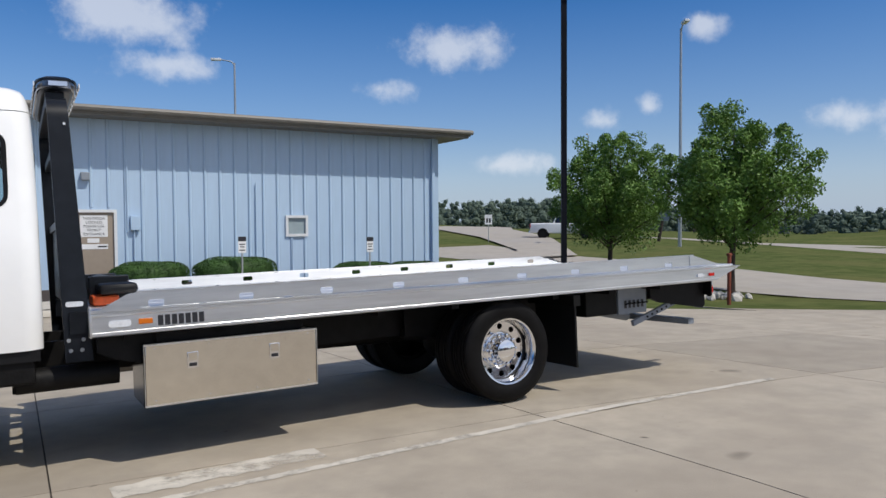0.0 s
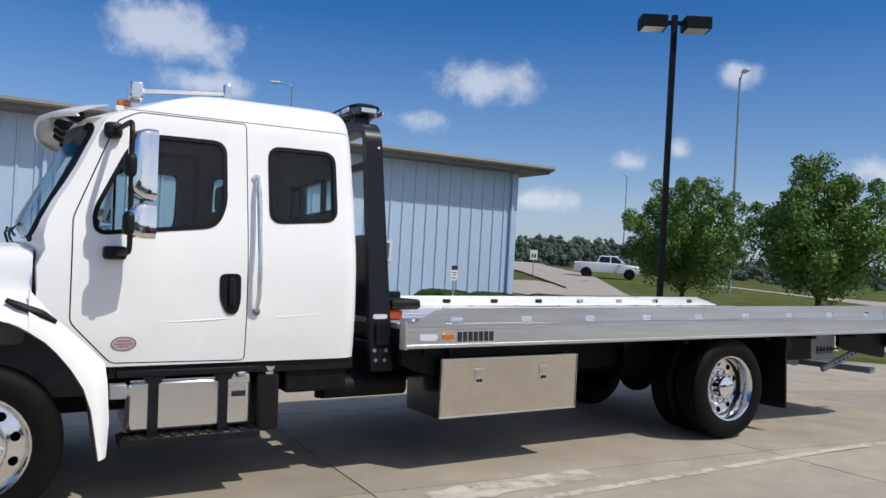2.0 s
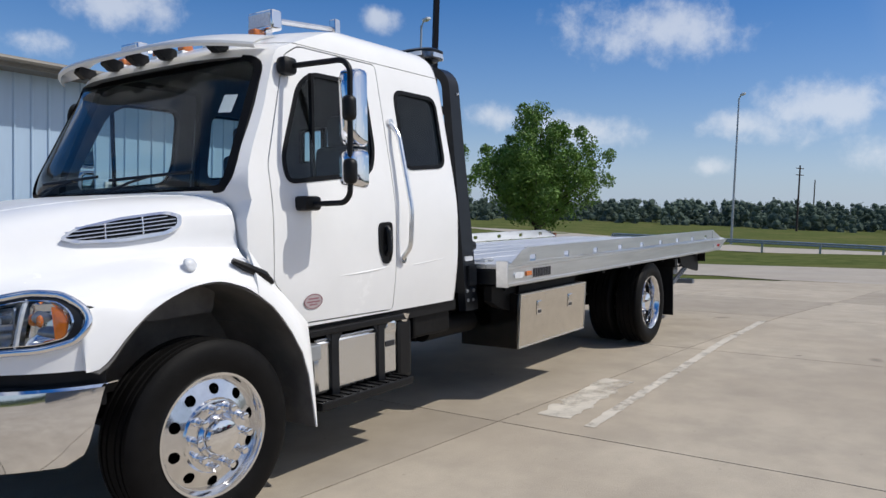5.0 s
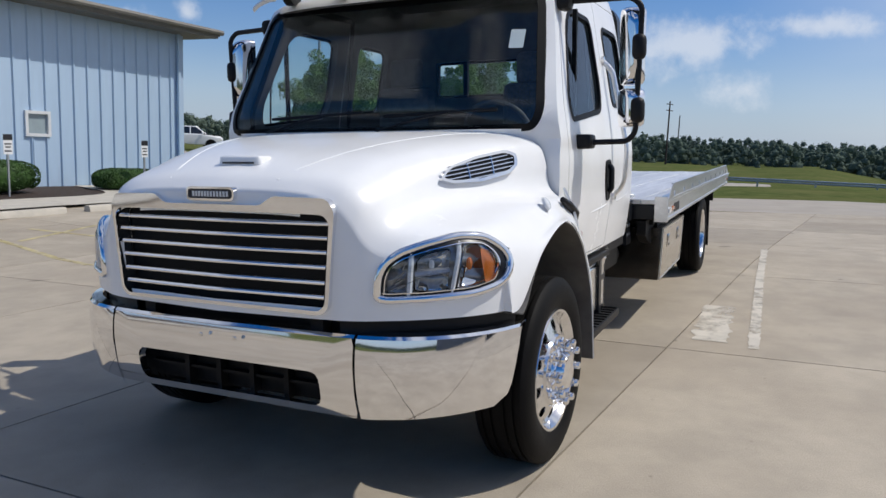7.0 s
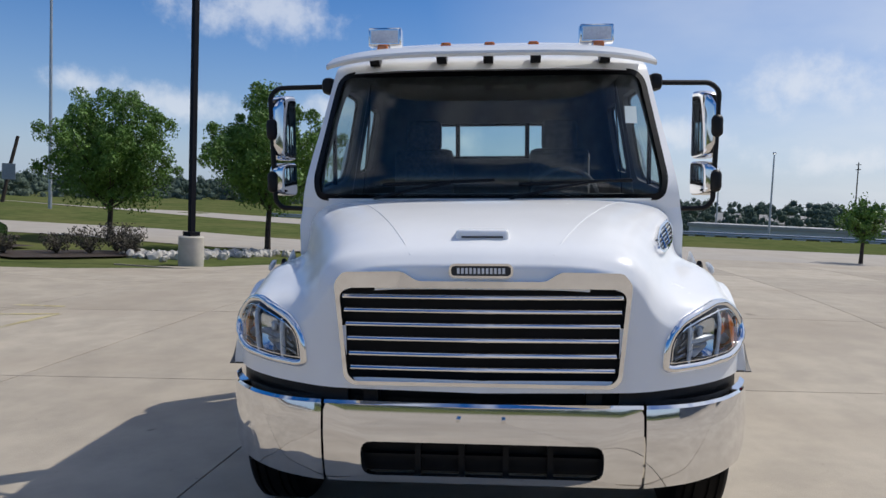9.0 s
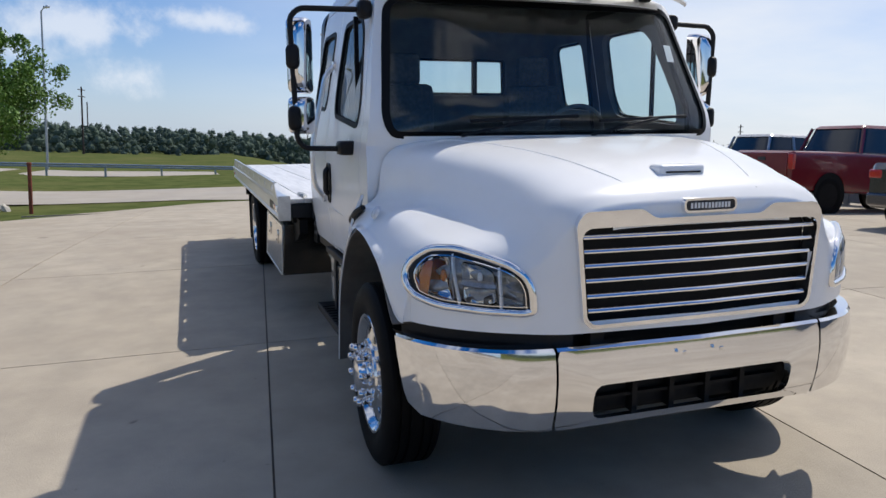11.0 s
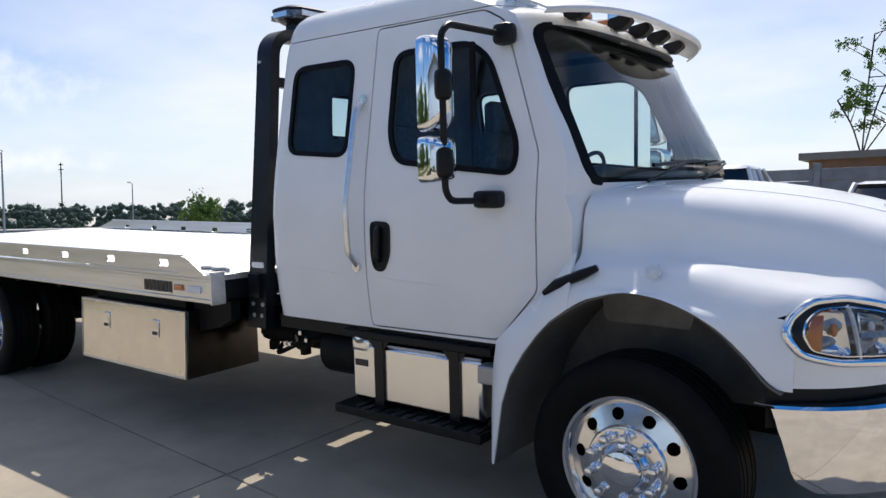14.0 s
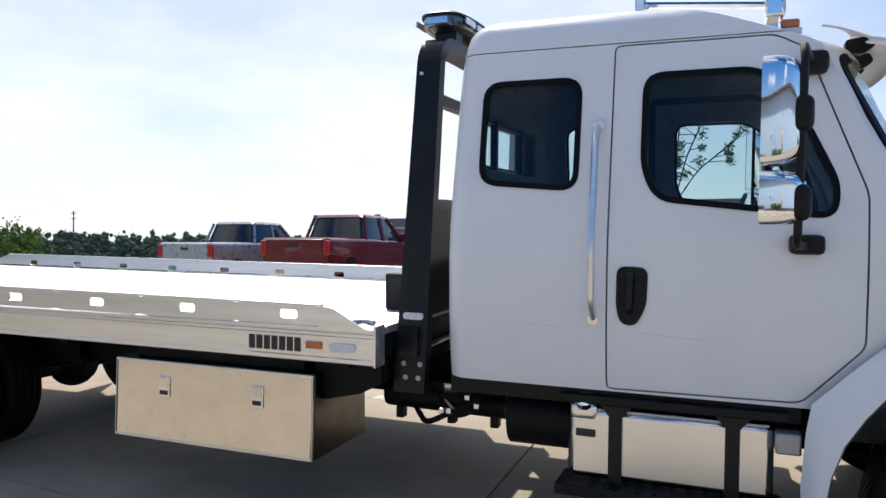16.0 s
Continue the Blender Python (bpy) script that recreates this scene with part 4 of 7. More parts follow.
# each clump is an uneven core under a tuft of small leaf faces
rs = np.random.RandomState(4)
cl = np.array(ms)
bm = bmesh.new()
bmesh.ops.create_icosphere(bm, subdivisions=1, radius=1.0)
core_v = np.array([v.co for v in bm.verts])
core_f = np.array([[v.index for v in f.verts] for f in bm.faces])
bm.free()
cores = cl[:, None, :3] + core_v[None] * cl[:, None, 3:4] * rs.uniform(0.66, 1.0, (len(cl), len(core_v), 1))
faces = (core_f[None] + (np.arange(len(cl)) * len(core_v))[:, None, None]).reshape(-1, 3)
nt_ = 26
dirs = rs.normal(size=(len(cl), nt_, 3))
dirs /= np.linalg.norm(dirs, axis=2, keepdims=True)
cen = cl[:, None, :3] + dirs * cl[:, None, 3:4] * rs.uniform(0.8, 1.12, (len(cl), nt_, 1))
tri = rs.normal(size=(len(cl), nt_, 3, 3)) * cl[:, None, None, 3:4] * 0.17
vv = np.concatenate([cores.reshape(-1, 3), (cen[:, :, None, :] + tri).reshape(-1, 3)])
faces = np.concatenate([faces, len(cl) * len(core_v) + np.arange(len(cl) * nt_ * 3).reshape(-1, 3)])
me = bpy.data.meshes.new("temp")
me.from_pydata(vv.tolist(), [], faces.tolist())
bm = bmesh.new()
bm.from_mesh(me)
bpy.data.meshes.remove(me)
tagged(part("distant_woods", bm, "fartree", smooth=False, turn=False), "tree line along the horizon, its green greyed by painted haze", "woods", kind="stuff")

from mathutils.bvhtree import BVHTree

# ---- tow truck: x ahead, y to its left, z up from the slab under it ----
truck = tagged(new("tow_truck"), "white extended-cab rollback tow truck with aluminium bed", "tow truck")
truck.matrix_basis = Matrix(((0.999847, 0.000366, 0.017482, 0), (0.000366, 0.999124, -0.041857, 0), (-0.017482, 0.041857, 0.998971, 0), (0, 0, 0, 1)))
TYRE = 0.450

# cab surfaces
CZ = [0.85, 1.0, 1.2, 1.45, 1.55, 1.62, 2.06, 2.28, 2.38, 2.42, 2.46, 2.50, 2.55, 2.60, 2.63, 2.64]
CW = [1.035, 1.058, 1.076, 1.078, 1.071, 1.062, 0.985, 0.946, 0.928, 0.918, 0.908, 0.896, 0.873, 0.820, 0.735, 0.61]
CF = [-0.67, -0.54, -0.27, -0.26, -0.20, -0.13, -0.315, -0.407, -0.46, -0.54, -0.64, -0.74, -0.87, -1.04, -1.27, -1.50]
CB = [-2.295, -2.295, -2.295, -2.295, -2.295, -2.295, -2.29, -2.285, -2.28, -2.277, -2.274, -2.268, -2.255, -2.228, -2.17, -2.08]


def cab_w(z):
    return smooth_interp(z, CZ, CW)


def corner(z):
    """How far the front's ends sweep back: little beside the cowl, more at the windscreen."""
    return interp(z, [1.1, 1.25, 1.46, 1.60], [0.0, 0.04, 0.04, 0.20])


def cab_front(y, z):
    w = cab_w(z)
    return smooth_interp(z, CZ, CF) - corner(z) * min(1.0, abs(y) / w) ** 4


def cab_ring(z, k=0.0):
    """Outline of the cab at a height; k: inset for the inner skin."""
    cw = corner(z)
    w, xf, xb = cab_w(z) - k, smooth_interp(z, CZ, CF) - k, smooth_interp(z, CZ, CB) + k
    pts = []
    for i in range(25):
        y = -w + 2 * w * i / 24
        pts.append((xf - cw * (abs(y) / w) ** 4, y))
    n = 8
    for i in range(1, n):
        pts.append((xf - cw + (xb + 0.12 - xf + cw) * i / n, w))
    for i in range(7):
        a = math.pi / 2 * i / 6
        pts.append((xb + 0.12 - 0.12 * math.sin(a), w - 0.12 + 0.12 * math.cos(a)))
    for i in range(7):
        a = math.pi / 2 * i / 6
        pts.append((xb + 0.12 - 0.12 * math.cos(a), -(w - 0.12) - 0.12 * math.sin(a)))
    for i in range(1, n):
        pts.append((xb + 0.12 + (xf - cw - xb - 0.12) * i / n, -w))
    return pts


def cab_solid(k=0.0, mi=0, zs=None):
    bm = bmesh.new()
    zs = zs or [0.85, 0.93, 1.0, 1.1, 1.2, 1.32, 1.45, 1.55, 1.62, 1.72, 1.84, 1.95, 2.06, 2.17, 2.28, 2.34, 2.38, 2.40, 2.42, 2.44, 2.46, 2.48, 2.50, 2.525, 2.55, 2.575, 2.60, 2.618, 2.63, 2.637, 2.64]
    rings = []
    for z in zs:
        rings.append([bm.verts.new((x, y, z if k == 0 else z)) for x, y in cab_ring(z, k)])
    n = len(rings[0])
    for a, b in zip(rings, rings[1:]):
        for i in range(n):
            bm.faces.new((a[i], a[(i + 1) % n], b[(i + 1) % n], b[i]))
    bm.faces.new(rings[0][::-1])
    bm.faces.new(rings[-1])
    for f in bm.faces:
        f.material_index = mi
    return bm


def idx(bm, i):
    for f in bm.faces:
        f.material_index = i
    return bm


# openings (x, z) on the sides and (y, z) in front and behind
WIN_F = rounded([(-0.60, 1.645), (-1.30, 1.72), (-1.365, 1.86), (-1.365, 2.285), (-0.90, 2.285), (-0.78, 2.20), (-0.585, 1.78)], 0.085, 5)
WIN_R = rounded([(-1.655, 1.765), (-2.12, 1.80), (-2.12, 2.285), (-1.655, 2.285)], 0.085, 5)
WIN_W = rounded([(-0.955, 1.60), (0.955, 1.60), (0.985, 1.70), (0.892, 2.335), (-0.892, 2.335), (-0.985, 1.70)], 0.09, 5)
WIN_B = rounded([(-0.55, 1.905), (0.55, 1.905), (0.54, 2.19), (-0.54, 2.19)], 0.04, 4)
DOOR = rounded([(-0.705, 0.868), (-1.508, 0.858), (-1.508, 2.432), (-0.83, 2.432), (-0.705, 2.36), (-0.475, 1.74), (-0.475, 1.12)], 0.035, 3)

shell = carve(cab_solid(), [cab_solid(0.045, 1, [0.895, 1.2, 1.45, 1.55, 1.62, 1.84, 2.06, 2.28, 2.38, 2.42, 2.46, 2.50, 2.55, 2.585])])
cuts = []
for s in (-1, 1):
    for o in (WIN_F, WIN_R):
        cuts.append(idx(prism(bmesh.new(), o, XZ, s * 0.6, s * 1.4), 1))
cuts.append(idx(prism(bmesh.new(), WIN_W, YZ, -0.9, 0.3), 1))
cuts.append(idx(prism(bmesh.new(), WIN_B, YZ, -2.6, -1.9), 1))
shell = carve(shell, cuts, fresh=False)
doors = []
tmp_me = bpy.data.meshes.new("temp")
shell.to_mesh(tmp_me)


def shell_copy():
    b = bmesh.new()
    b.from_mesh(tmp_me)
    return b


door_in = inset(DOOR, 0.008)
for s in (1, -1):
    d = carve(shell_copy(), [prism(bmesh.new(), door_in, XZ, s * 0.75, s * 1.4)], "INTERSECT", False)
    door = part("cab_door", d, ["white", "interior"], truck, angle=28, turn=False)
    doors.append(door)
body = carve(shell_copy(), [prism(bmesh.new(), DOOR, XZ, s * 0.75, s * 1.4) for s in (1, -1)] + [boxes((-3, 1, -2, 2, 2.438, 2.444))], fresh=False)
cab = part("cab_body", body, ["white", "interior"], truck, angle=28, turn=False)
bpy.data.meshes.remove(tmp_me)


def side(s, lift=0.0):
    return lambda a, b, l=0.0: (a, s * (cab_w(b) + lift + l), b)


for s, door in ((1, doors[0]), (-1, doors[1])):
    for o, par in ((WIN_F, door), (WIN_R, cab)):
        bm = bmesh.new()
        patch(bm, o, side(s, -0.012), 5)
        g = part("side_window", bm, "glass", par)
        g.visible_shadow = False
        bm = bmesh.new()
        band(bm, inset(o, -0.009), inset(o, 0.018), lambda a, b, l: (a, s * (cab_w(b) + l), b), 0.005, -0.012)
        part("gasket", bm, "gasket", par)
    part("window_divider", boxes((-0.865, -0.845, s * 0.995 - 0.012, s * 0.995 + 0.012, 1.68, 2.27)), "gasket", door)
    # handle cup with a paddle
    cup = rounded([(-1.325, 1.42), (-1.46, 1.425), (-1.462, 1.24), (-1.44, 1.165), (-1.375, 1.16), (-1.33, 1.25)], 0.04, 4)
    bm = bmesh.new()
    patch(bm, inset(cup, 0.012), side(s, 0.003), 3)
    band(bm, cup, inset(cup, 0.014), lambda a, b, l: (a, s * (cab_w(b) + l), b), 0.008, -0.004)
    h = part("door_handle", bm, "plastic", door, "black recessed door handle")
    bm = bmesh.new()
    tube(bm, bend([(-1.40, s * 1.082, 1.39), (-1.40, s * 1.102, 1.37), (-1.405, s * 1.102, 1.24), (-1.405, s * 1.082, 1.22)], 0.02), 0.018, 8, flat=1.0)
    part("paddle", bm, "black", h)
    # grab bar
    bm = bmesh.new()
    tube(bm, bend([(-1.565, s * cab_w(2.06), 2.06), (-1.567, s * (cab_w(2.0) + 0.06), 1.99), (-1.563, s * (cab_w(1.5) + 0.085), 1.5), (-1.563, s * (cab_w(1.27) + 0.07), 1.26), (-1.56, s * cab_w(1.18), 1.18)], 0.06), 0.016, 10)
    gb = part("grab_bar", bm, "alu", truck)
    for z in (2.06, 1.18):
        bm = bmesh.new()
        tube(bm, [(-1.562, s * (cab_w(z) - 0.004), z), (-1.562, s * (cab_w(z) + 0.018), z)], 0.026, 10)
        part("grab_bar_foot", bm, "polished", gb)
    # moulded crease along the lower side
    bm = bmesh.new()
    cw = s * (cab_w(1.13) - 0.004)
    tube(bm, [(-0.98, cw, 1.117), (-1.10, cw, 1.120), (-1.25, cw, 1.126), (-1.38, cw, 1.136), (-1.46, cw, 1.150)], [0.003, 0.006, 0.0075, 0.0065, 0.003], 8)
    part("door_crease", bm, "white", door)
    bm = bmesh.new()
    tube(bm, bend([(-1.70, cw, 1.138), (-2.06, cw, 1.162), (-2.115, cw, 1.30)], 0.05), 0.0065, 8)
    part("side_crease", bm, "white", truck)

for s in (1, -1):
    bm = bmesh.new()
    band(bm, inset(DOOR, -0.02), inset(DOOR, 0.024), lambda a, b, l: (a, s * (cab_w(b) - 0.052), b), 0.0)
    thicken(bm, 0.004)
    part("door_seal", bm, "black", cab)
bm = bmesh.new()
lo, hi = ([bm.verts.new((x, y, z)) for x, y in cab_ring(z, 0.050)] for z in (2.415, 2.465))
for i in range(len(lo)):
    bm.faces.new((lo[i], lo[(i + 1) % len(lo)], hi[(i + 1) % len(lo)], hi[i]))
thicken(bm, 0.004)
part("roof_seal", bm, "interior", cab)
# windscreen
bm = bmesh.new()
patch(bm, WIN_W, lambda a, b: (cab_front(a, b) - 0.010, a, b), 6)
ws = part("windscreen", bm, "wsglass", cab)
ws.visible_shadow = False
bm = bmesh.new()
band(bm, inset(WIN_W, -0.012), inset(WIN_W, 0.024), lambda a, b, l: (cab_front(a, b) + l, a, b), 0.004, -0.014)
part("windscreen_seal", bm, "gasket", cab)
bm = bmesh.new()
patch(bm, rounded(rect(0.77, 0.84, 2.02, 2.12), 0.004, 2), lambda a, b: (cab_front(a, b) - 0.016, a, b), 2)
part("sticker", bm, "mark_white", cab)
bm = bmesh.new()
patch(bm, WIN_B, lambda a, b: (-2.288, a, b), 3)
rw = part("rear_window", bm, "glass", cab)
rw.visible_shadow = False
bm = bmesh.new()
band(bm, inset(WIN_B, -0.02), inset(WIN_B, 0.02), lambda a, b, l: (-2.29 - l, a, b), 0.01, -0.03)
for y, hw in ((-0.285, 0.018), (0.285, 0.018)):
    box(bm, -2.30, -2.262, y - hw, y + hw, 1.9, 2.195)
part("rear_window_frame", bm, "gasket", cab)
# wipers
for y0 in (0.12, -0.62):
    bm = bmesh.new()
    tube(bm, [(cab_front(y0, 1.6) + 0.02, y0, 1.60), (cab_front(y0 + 0.25, 1.66) + 0.025, y0 + 0.25, 1.655), (cab_front(y0 + 0.42, 1.68) + 0.022, y0 + 0.42, 1.685)], 0.008, 6)
    tube(bm, [(cab_front(y0 + 0.05, 1.68) + 0.014, y0 + 0.05, 1.675), (cab_front(y0 + 0.7, 1.70) + 0.014, y0 + 0.66, 1.70)], 0.009, 6)
    part("wiper", bm, "plastic", truck)

# interior
bm = bmesh.new()
prism(bm, rounded([(-0.38, 1.0), (-0.32, 1.57), (-0.58, 1.63), (-0.82, 1.60), (-0.90, 1.45), (-0.85, 1.0)], 0.05, 4), lambda a, b, d: (a, d, b), -0.80, 0.80)
part("dashboard", bm, "interior", truck)
bm = bmesh.new()
ring = [(-0.98 + 0.20 * math.cos(a) * 0.35, 0.48 + 0.215 * math.sin(a), 1.60 + 0.20 * math.cos(a) * 0.9) for a in np.linspace(0, 2 * math.pi, 33)]
tube(bm, ring, 0.014, 8, cap=False)
tube(bm, [(-0.98, 0.27, 1.6), (-0.96, 0.48, 1.58), (-0.98, 0.69, 1.6)], 0.02, 6)
tube(bm, [(-0.97, 0.48, 1.58), (-0.72, 0.48, 1.36)], 0.04, 8)
part("steering_wheel", bm, "interior", truck)
for y in (0.5, -0.5):
    bm = boxes((-1.62, -1.15, y - 0.25, y + 0.25, 1.05, 1.28), bevel=0.05)
    box(bm, -1.72, -1.58, y - 0.22, y + 0.22, 1.2, 1.95, bevel=0.05)
    box(bm, -1.71, -1.61, y - 0.13, y + 0.13, 1.93, 2.16, bevel=0.04)
    part("cab_seat", bm, "seat", truck)
part("cab_floor", boxes((-2.2, -0.45, -0.95, 0.95, 0.90, 0.94)), "interior", truck)

# roof: visor on five brackets, open behind it; marker lamps, work lamps
def visor_pt(u, v):
    y = u * (0.925 + 0.03 * v)
    x0 = -0.475 - 0.18 * abs(u) ** 4
    x1 = -0.25 - 0.23 * abs(u) ** 3.5
    return Vector((x0 + (x1 - x0) * v, y, 2.478 - 0.070 * v**1.4 - 0.026 * abs(u) ** 4))


bm = bmesh.new()
NU, NV = 41, 9
gridv = [[bm.verts.new(visor_pt(-1 + 2 * i / (NU - 1), j / (NV - 1))) for j in range(NV)] for i in range(NU)]
for row in gridv:
    e = row[-1]
    row.append(bm.verts.new(e.co + Vector((0.004, 0, -0.014))))
    row.append(bm.verts.new(e.co + Vector((-0.012, 0, -0.028))))
for i in range(NU - 1):
    for j in range(len(gridv[0]) - 1):
        bm.faces.new((gridv[i][j], gridv[i + 1][j], gridv[i + 1][j + 1], gridv[i][j + 1]))
thicken(bm, 0.010)
part("sun_visor", bm, "visor", truck, "white moulded sun visor over the windscreen")
for y in (-0.66, -0.267, 0.0, 0.267, 0.66):
    u = abs(y / 0.94)
    bm = bmesh.new()
    xb = cab_front(y, 2.385)
    prism(bm, rounded([(xb - 0.02, 2.375), (xb + 0.05, 2.366), (xb + 0.105, 2.405), (xb + 0.085, 2.445), (xb - 0.02, 2.43)], 0.012, 2), lambda a, b, d: (a, d, b), y - 0.028, y + 0.028)
    part("visor_bracket", bm, "plastic", truck)
    bm = bmesh.new()
    zr = 2.470 - 0.012 * u**3
    box(bm, -0.81, -0.71, y - 0.037, y + 0.037, zr, zr + 0.038, bevel=0.008)
    lamp = part("roof_marker_lamp", bm, "visor", truck, "amber roof marker lamp on a white foot")
    part("lens", boxes((-0.80, -0.72, y - 0.033, y + 0.033, zr + 0.036, zr + 0.080), bevel=0.014, seg=3), "amber", lamp)
for s in (-1, 1):
    y = s * 0.655
    wl_ = part("work_lamp", boxes((-0.87, -0.79, y - 0.105, y + 0.105, 2.545, 2.66), bevel=0.012), "chrome", truck)
    part("lens", boxes((-0.792, -0.783, y - 0.085, y + 0.085, 2.565, 2.64)), "clear", wl_)
    bm = bmesh.new()
    tube(bm, [(-0.83, y, 2.62), (-1.42, y, 2.675)], 0.018, 8)
    box(bm, -1.45, -1.40, y - 0.03, y + 0.03, 2.60, 2.74, bevel=0.008)
    box(bm, -0.86, -0.81, y - 0.03, y + 0.03, 2.46, 2.55)
    part("lamp_bracket", bm, "polished", wl_)

# mirrors
for s in (1, -1):
    bm = bmesh.new()
    tube(bm, bend([(-0.69, s * 0.96, 2.285), (-0.752, s * 1.33, 2.288), (-0.752, s * 1.382, 2.24), (-0.76, s * 1.362, 1.58), (-0.76, s * 1.32, 1.535), (-0.70, s * 1.11, 1.53)], 0.05), 0.0155, 10)
    arm = part("mirror_arm", bm, "plastic", truck)
    part("mirror_bracket", boxes((-0.735, -0.63, s * 0.985 - 0.04, s * 0.985 + 0.04, 2.235, 2.335), bevel=0.028), "plastic", truck)
    part("mirror_bracket", boxes((-0.77, -0.64, s * 1.10 - 0.05, s * 1.10 + 0.05, 1.495, 1.575), bevel=0.02), "plastic", truck)
    for z in (1.70, 2.03):
        part("arm_clamp", boxes((-0.79, -0.715, s * 1.372 - 0.038, s * 1.372 + 0.038, z - 0.07, z + 0.07), bevel=0.034, seg=3), "plastic", arm)
    for z0, z1, w, d in ((1.838, 2.252, 0.132, 0.140), (1.612, 1.822, 0.138, 0.146)):
        bm = bmesh.new()
        rings = []
        zc, hh = (z0 + z1) / 2, (z1 - z0) / 2
        for j in range(8):
            a = j / 7
            k = max(0.0, 1 - a**3.2) ** 0.5
            o = rounded(rect(-w / 2 * (0.2 + 0.8 * k), w / 2 * (0.2 + 0.8 * k), zc - hh * (0.55 + 0.45 * k), zc + hh * (0.55 + 0.45 * k)), 0.035, 4)
            rings.append([bm.verts.new((-0.895 + d * a, s * 1.335 + y, z)) for y, z in o])
        n = len(rings[0])
        for a_, b_ in zip(rings, rings[1:]):
            for i in range(n):
                bm.faces.new((a_[i], a_[(i + 1) % n], b_[(i + 1) % n], b_[i]))
        bm.faces.new(rings[-1])
        turned = pose(-0.808, s * 1.335, 0, 0, 0, s * 20) @ pose(0, -s * 1.335, 0) @ pose(0.825, 0, 0)
        part("mirror_head", bm, "chrome", arm, "chrome mirror housing").matrix_basis = turned
        bm = bmesh.new()
        patch(bm, rounded(rect(-w / 2 + 0.004, w / 2 - 0.004, z0 + 0.004, z1 - 0.004), 0.032, 4), lambda a, b: (-0.893, s * 1.335 + a, b), 2)
        part("mirror_glass", bm, "chrome", arm).matrix_basis = turned

# hood with fenders
FY = [0.0, 0.57, 0.66, 0.75, 0.86, 1.0, 1.09, 1.15, 1.2]
FX = [1.0, 0.975, 0.955, 0.915, 0.855, 0.745, 0.63, 0.50, 0.38]


def nose_x(y):
    return smooth_interp(abs(y), FY, FX)


# half sections from the middle outwards: (y, z), at the cowl ... the nose
SECT = [
    (0.00, [(0, 1.600), (0.45, 1.598), (0.74, 1.585), (0.90, 1.558), (0.982, 1.505), (1.012, 1.43), (1.020, 1.36), (1.035, 1.305), (1.070, 1.268), (1.118, 1.240), (1.152, 1.175)]),
    (0.22, [(0, 1.592), (0.42, 1.588), (0.70, 1.572), (0.85, 1.543), (0.923, 1.49), (0.950, 1.42), (0.962, 1.355), (0.985, 1.305), (1.040, 1.276), (1.108, 1.248), (1.162, 1.180)]),
    (0.45, [(0, 1.565), (0.38, 1.560), (0.62, 1.542), (0.752, 1.510), (0.823, 1.455), (0.855, 1.39), (0.876, 1.33), (0.915, 1.288), (1.000, 1.274), (1.098, 1.243), (1.170, 1.175)]),
    (0.68, [(0, 1.515), (0.35, 1.508), (0.55, 1.490), (0.665, 1.458), (0.733, 1.400), (0.768, 1.350), (0.806, 1.298), (0.862, 1.258), (0.945, 1.238), (1.065, 1.208), (1.162, 1.135)]),
    (0.86, [(0, 1.450), (0.34, 1.442), (0.51, 1.424), (0.61, 1.392), (0.673, 1.338), (0.708, 1.295), (0.748, 1.248), (0.805, 1.214), (0.895, 1.198), (1.032, 1.180), (1.148, 1.10)]),
    (0.95, [(0, 1.405), (0.33, 1.398), (0.495, 1.382), (0.593, 1.35), (0.653, 1.295), (0.684, 1.240), (0.722, 1.196), (0.776, 1.166), (0.858, 1.154), (0.990, 1.150), (1.131, 1.082)]),
    (1.00, [(0, 1.350), (0.33, 1.345), (0.485, 1.326), (0.581, 1.282), (0.634, 1.222), (0.664, 1.172), (0.702, 1.130), (0.756, 1.100), (0.838, 1.088), (0.970, 1.110), (1.114, 1.055)]),
]


def arch_z(x):
    return smooth_interp(x, [-0.30, -0.18, 0.0, 0.1, 0.21, 0.33, 0.44, 0.515, 0.56, 0.60], [1.065, 1.130, 1.170, 1.160, 1.125, 1.06, 0.96, 0.875, 0.85, 0.85])


def hood_section(s):
    ss = [q[0] for q in SECT]
    return [(smooth_interp(s, ss, [q[1][i][0] for q in SECT]), smooth_interp(s, ss, [q[1][i][1] for q in SECT])) for i in range(len(SECT[0][1]))]


def dense(pts, n=4):
    """A Catmull-Rom line through the points."""
    out = []
    for i in range(len(pts) - 1):
        p0, p1, p2, p3 = (Vector(pts[min(max(i + k, 0), len(pts) - 1)]) for k in (-1, 0, 1, 2))
        for j in range(n):
            t = j / n
            out.append(0.5 * (2 * p1 + (p2 - p0) * t + (2 * p0 - 5 * p1 + 4 * p2 - p3) * t * t + (3 * p1 - p0 - 3 * p2 + p3) * t**3))
    return out + [Vector(pts[-1])]


rows = []
HS = list(np.linspace(0, 0.84, 22)) + [0.88, 0.915, 0.945, 0.97, 0.99, 1.0]
for s in HS:
    line = dense(hood_section(s), 4)
    row = []
    for y, z in line:
        xf = nose_x(y) - 0.02 * (1 - s) * 0
        back = -0.28 + 0.0
        sx = s + 2.2 * max(0.0, s - 0.8) * (1 - s) * min(1.0, max(0.0, (y - 0.45) / 0.2))
        row.append(Vector((back + (xf - back) * sx, y, z)))
    # the fender's side goes down to the wheel arch
    last = row[-1]
    zb = arch_z(last.x)
    for k in range(1, 6):
        t = k / 5
        row.append(Vector((last.x, last.y + 0.035 * math.sin(t * math.pi / 2), last.z + (min(zb, last.z - 0.003) - last.z) * t)))
    rows.append(row)
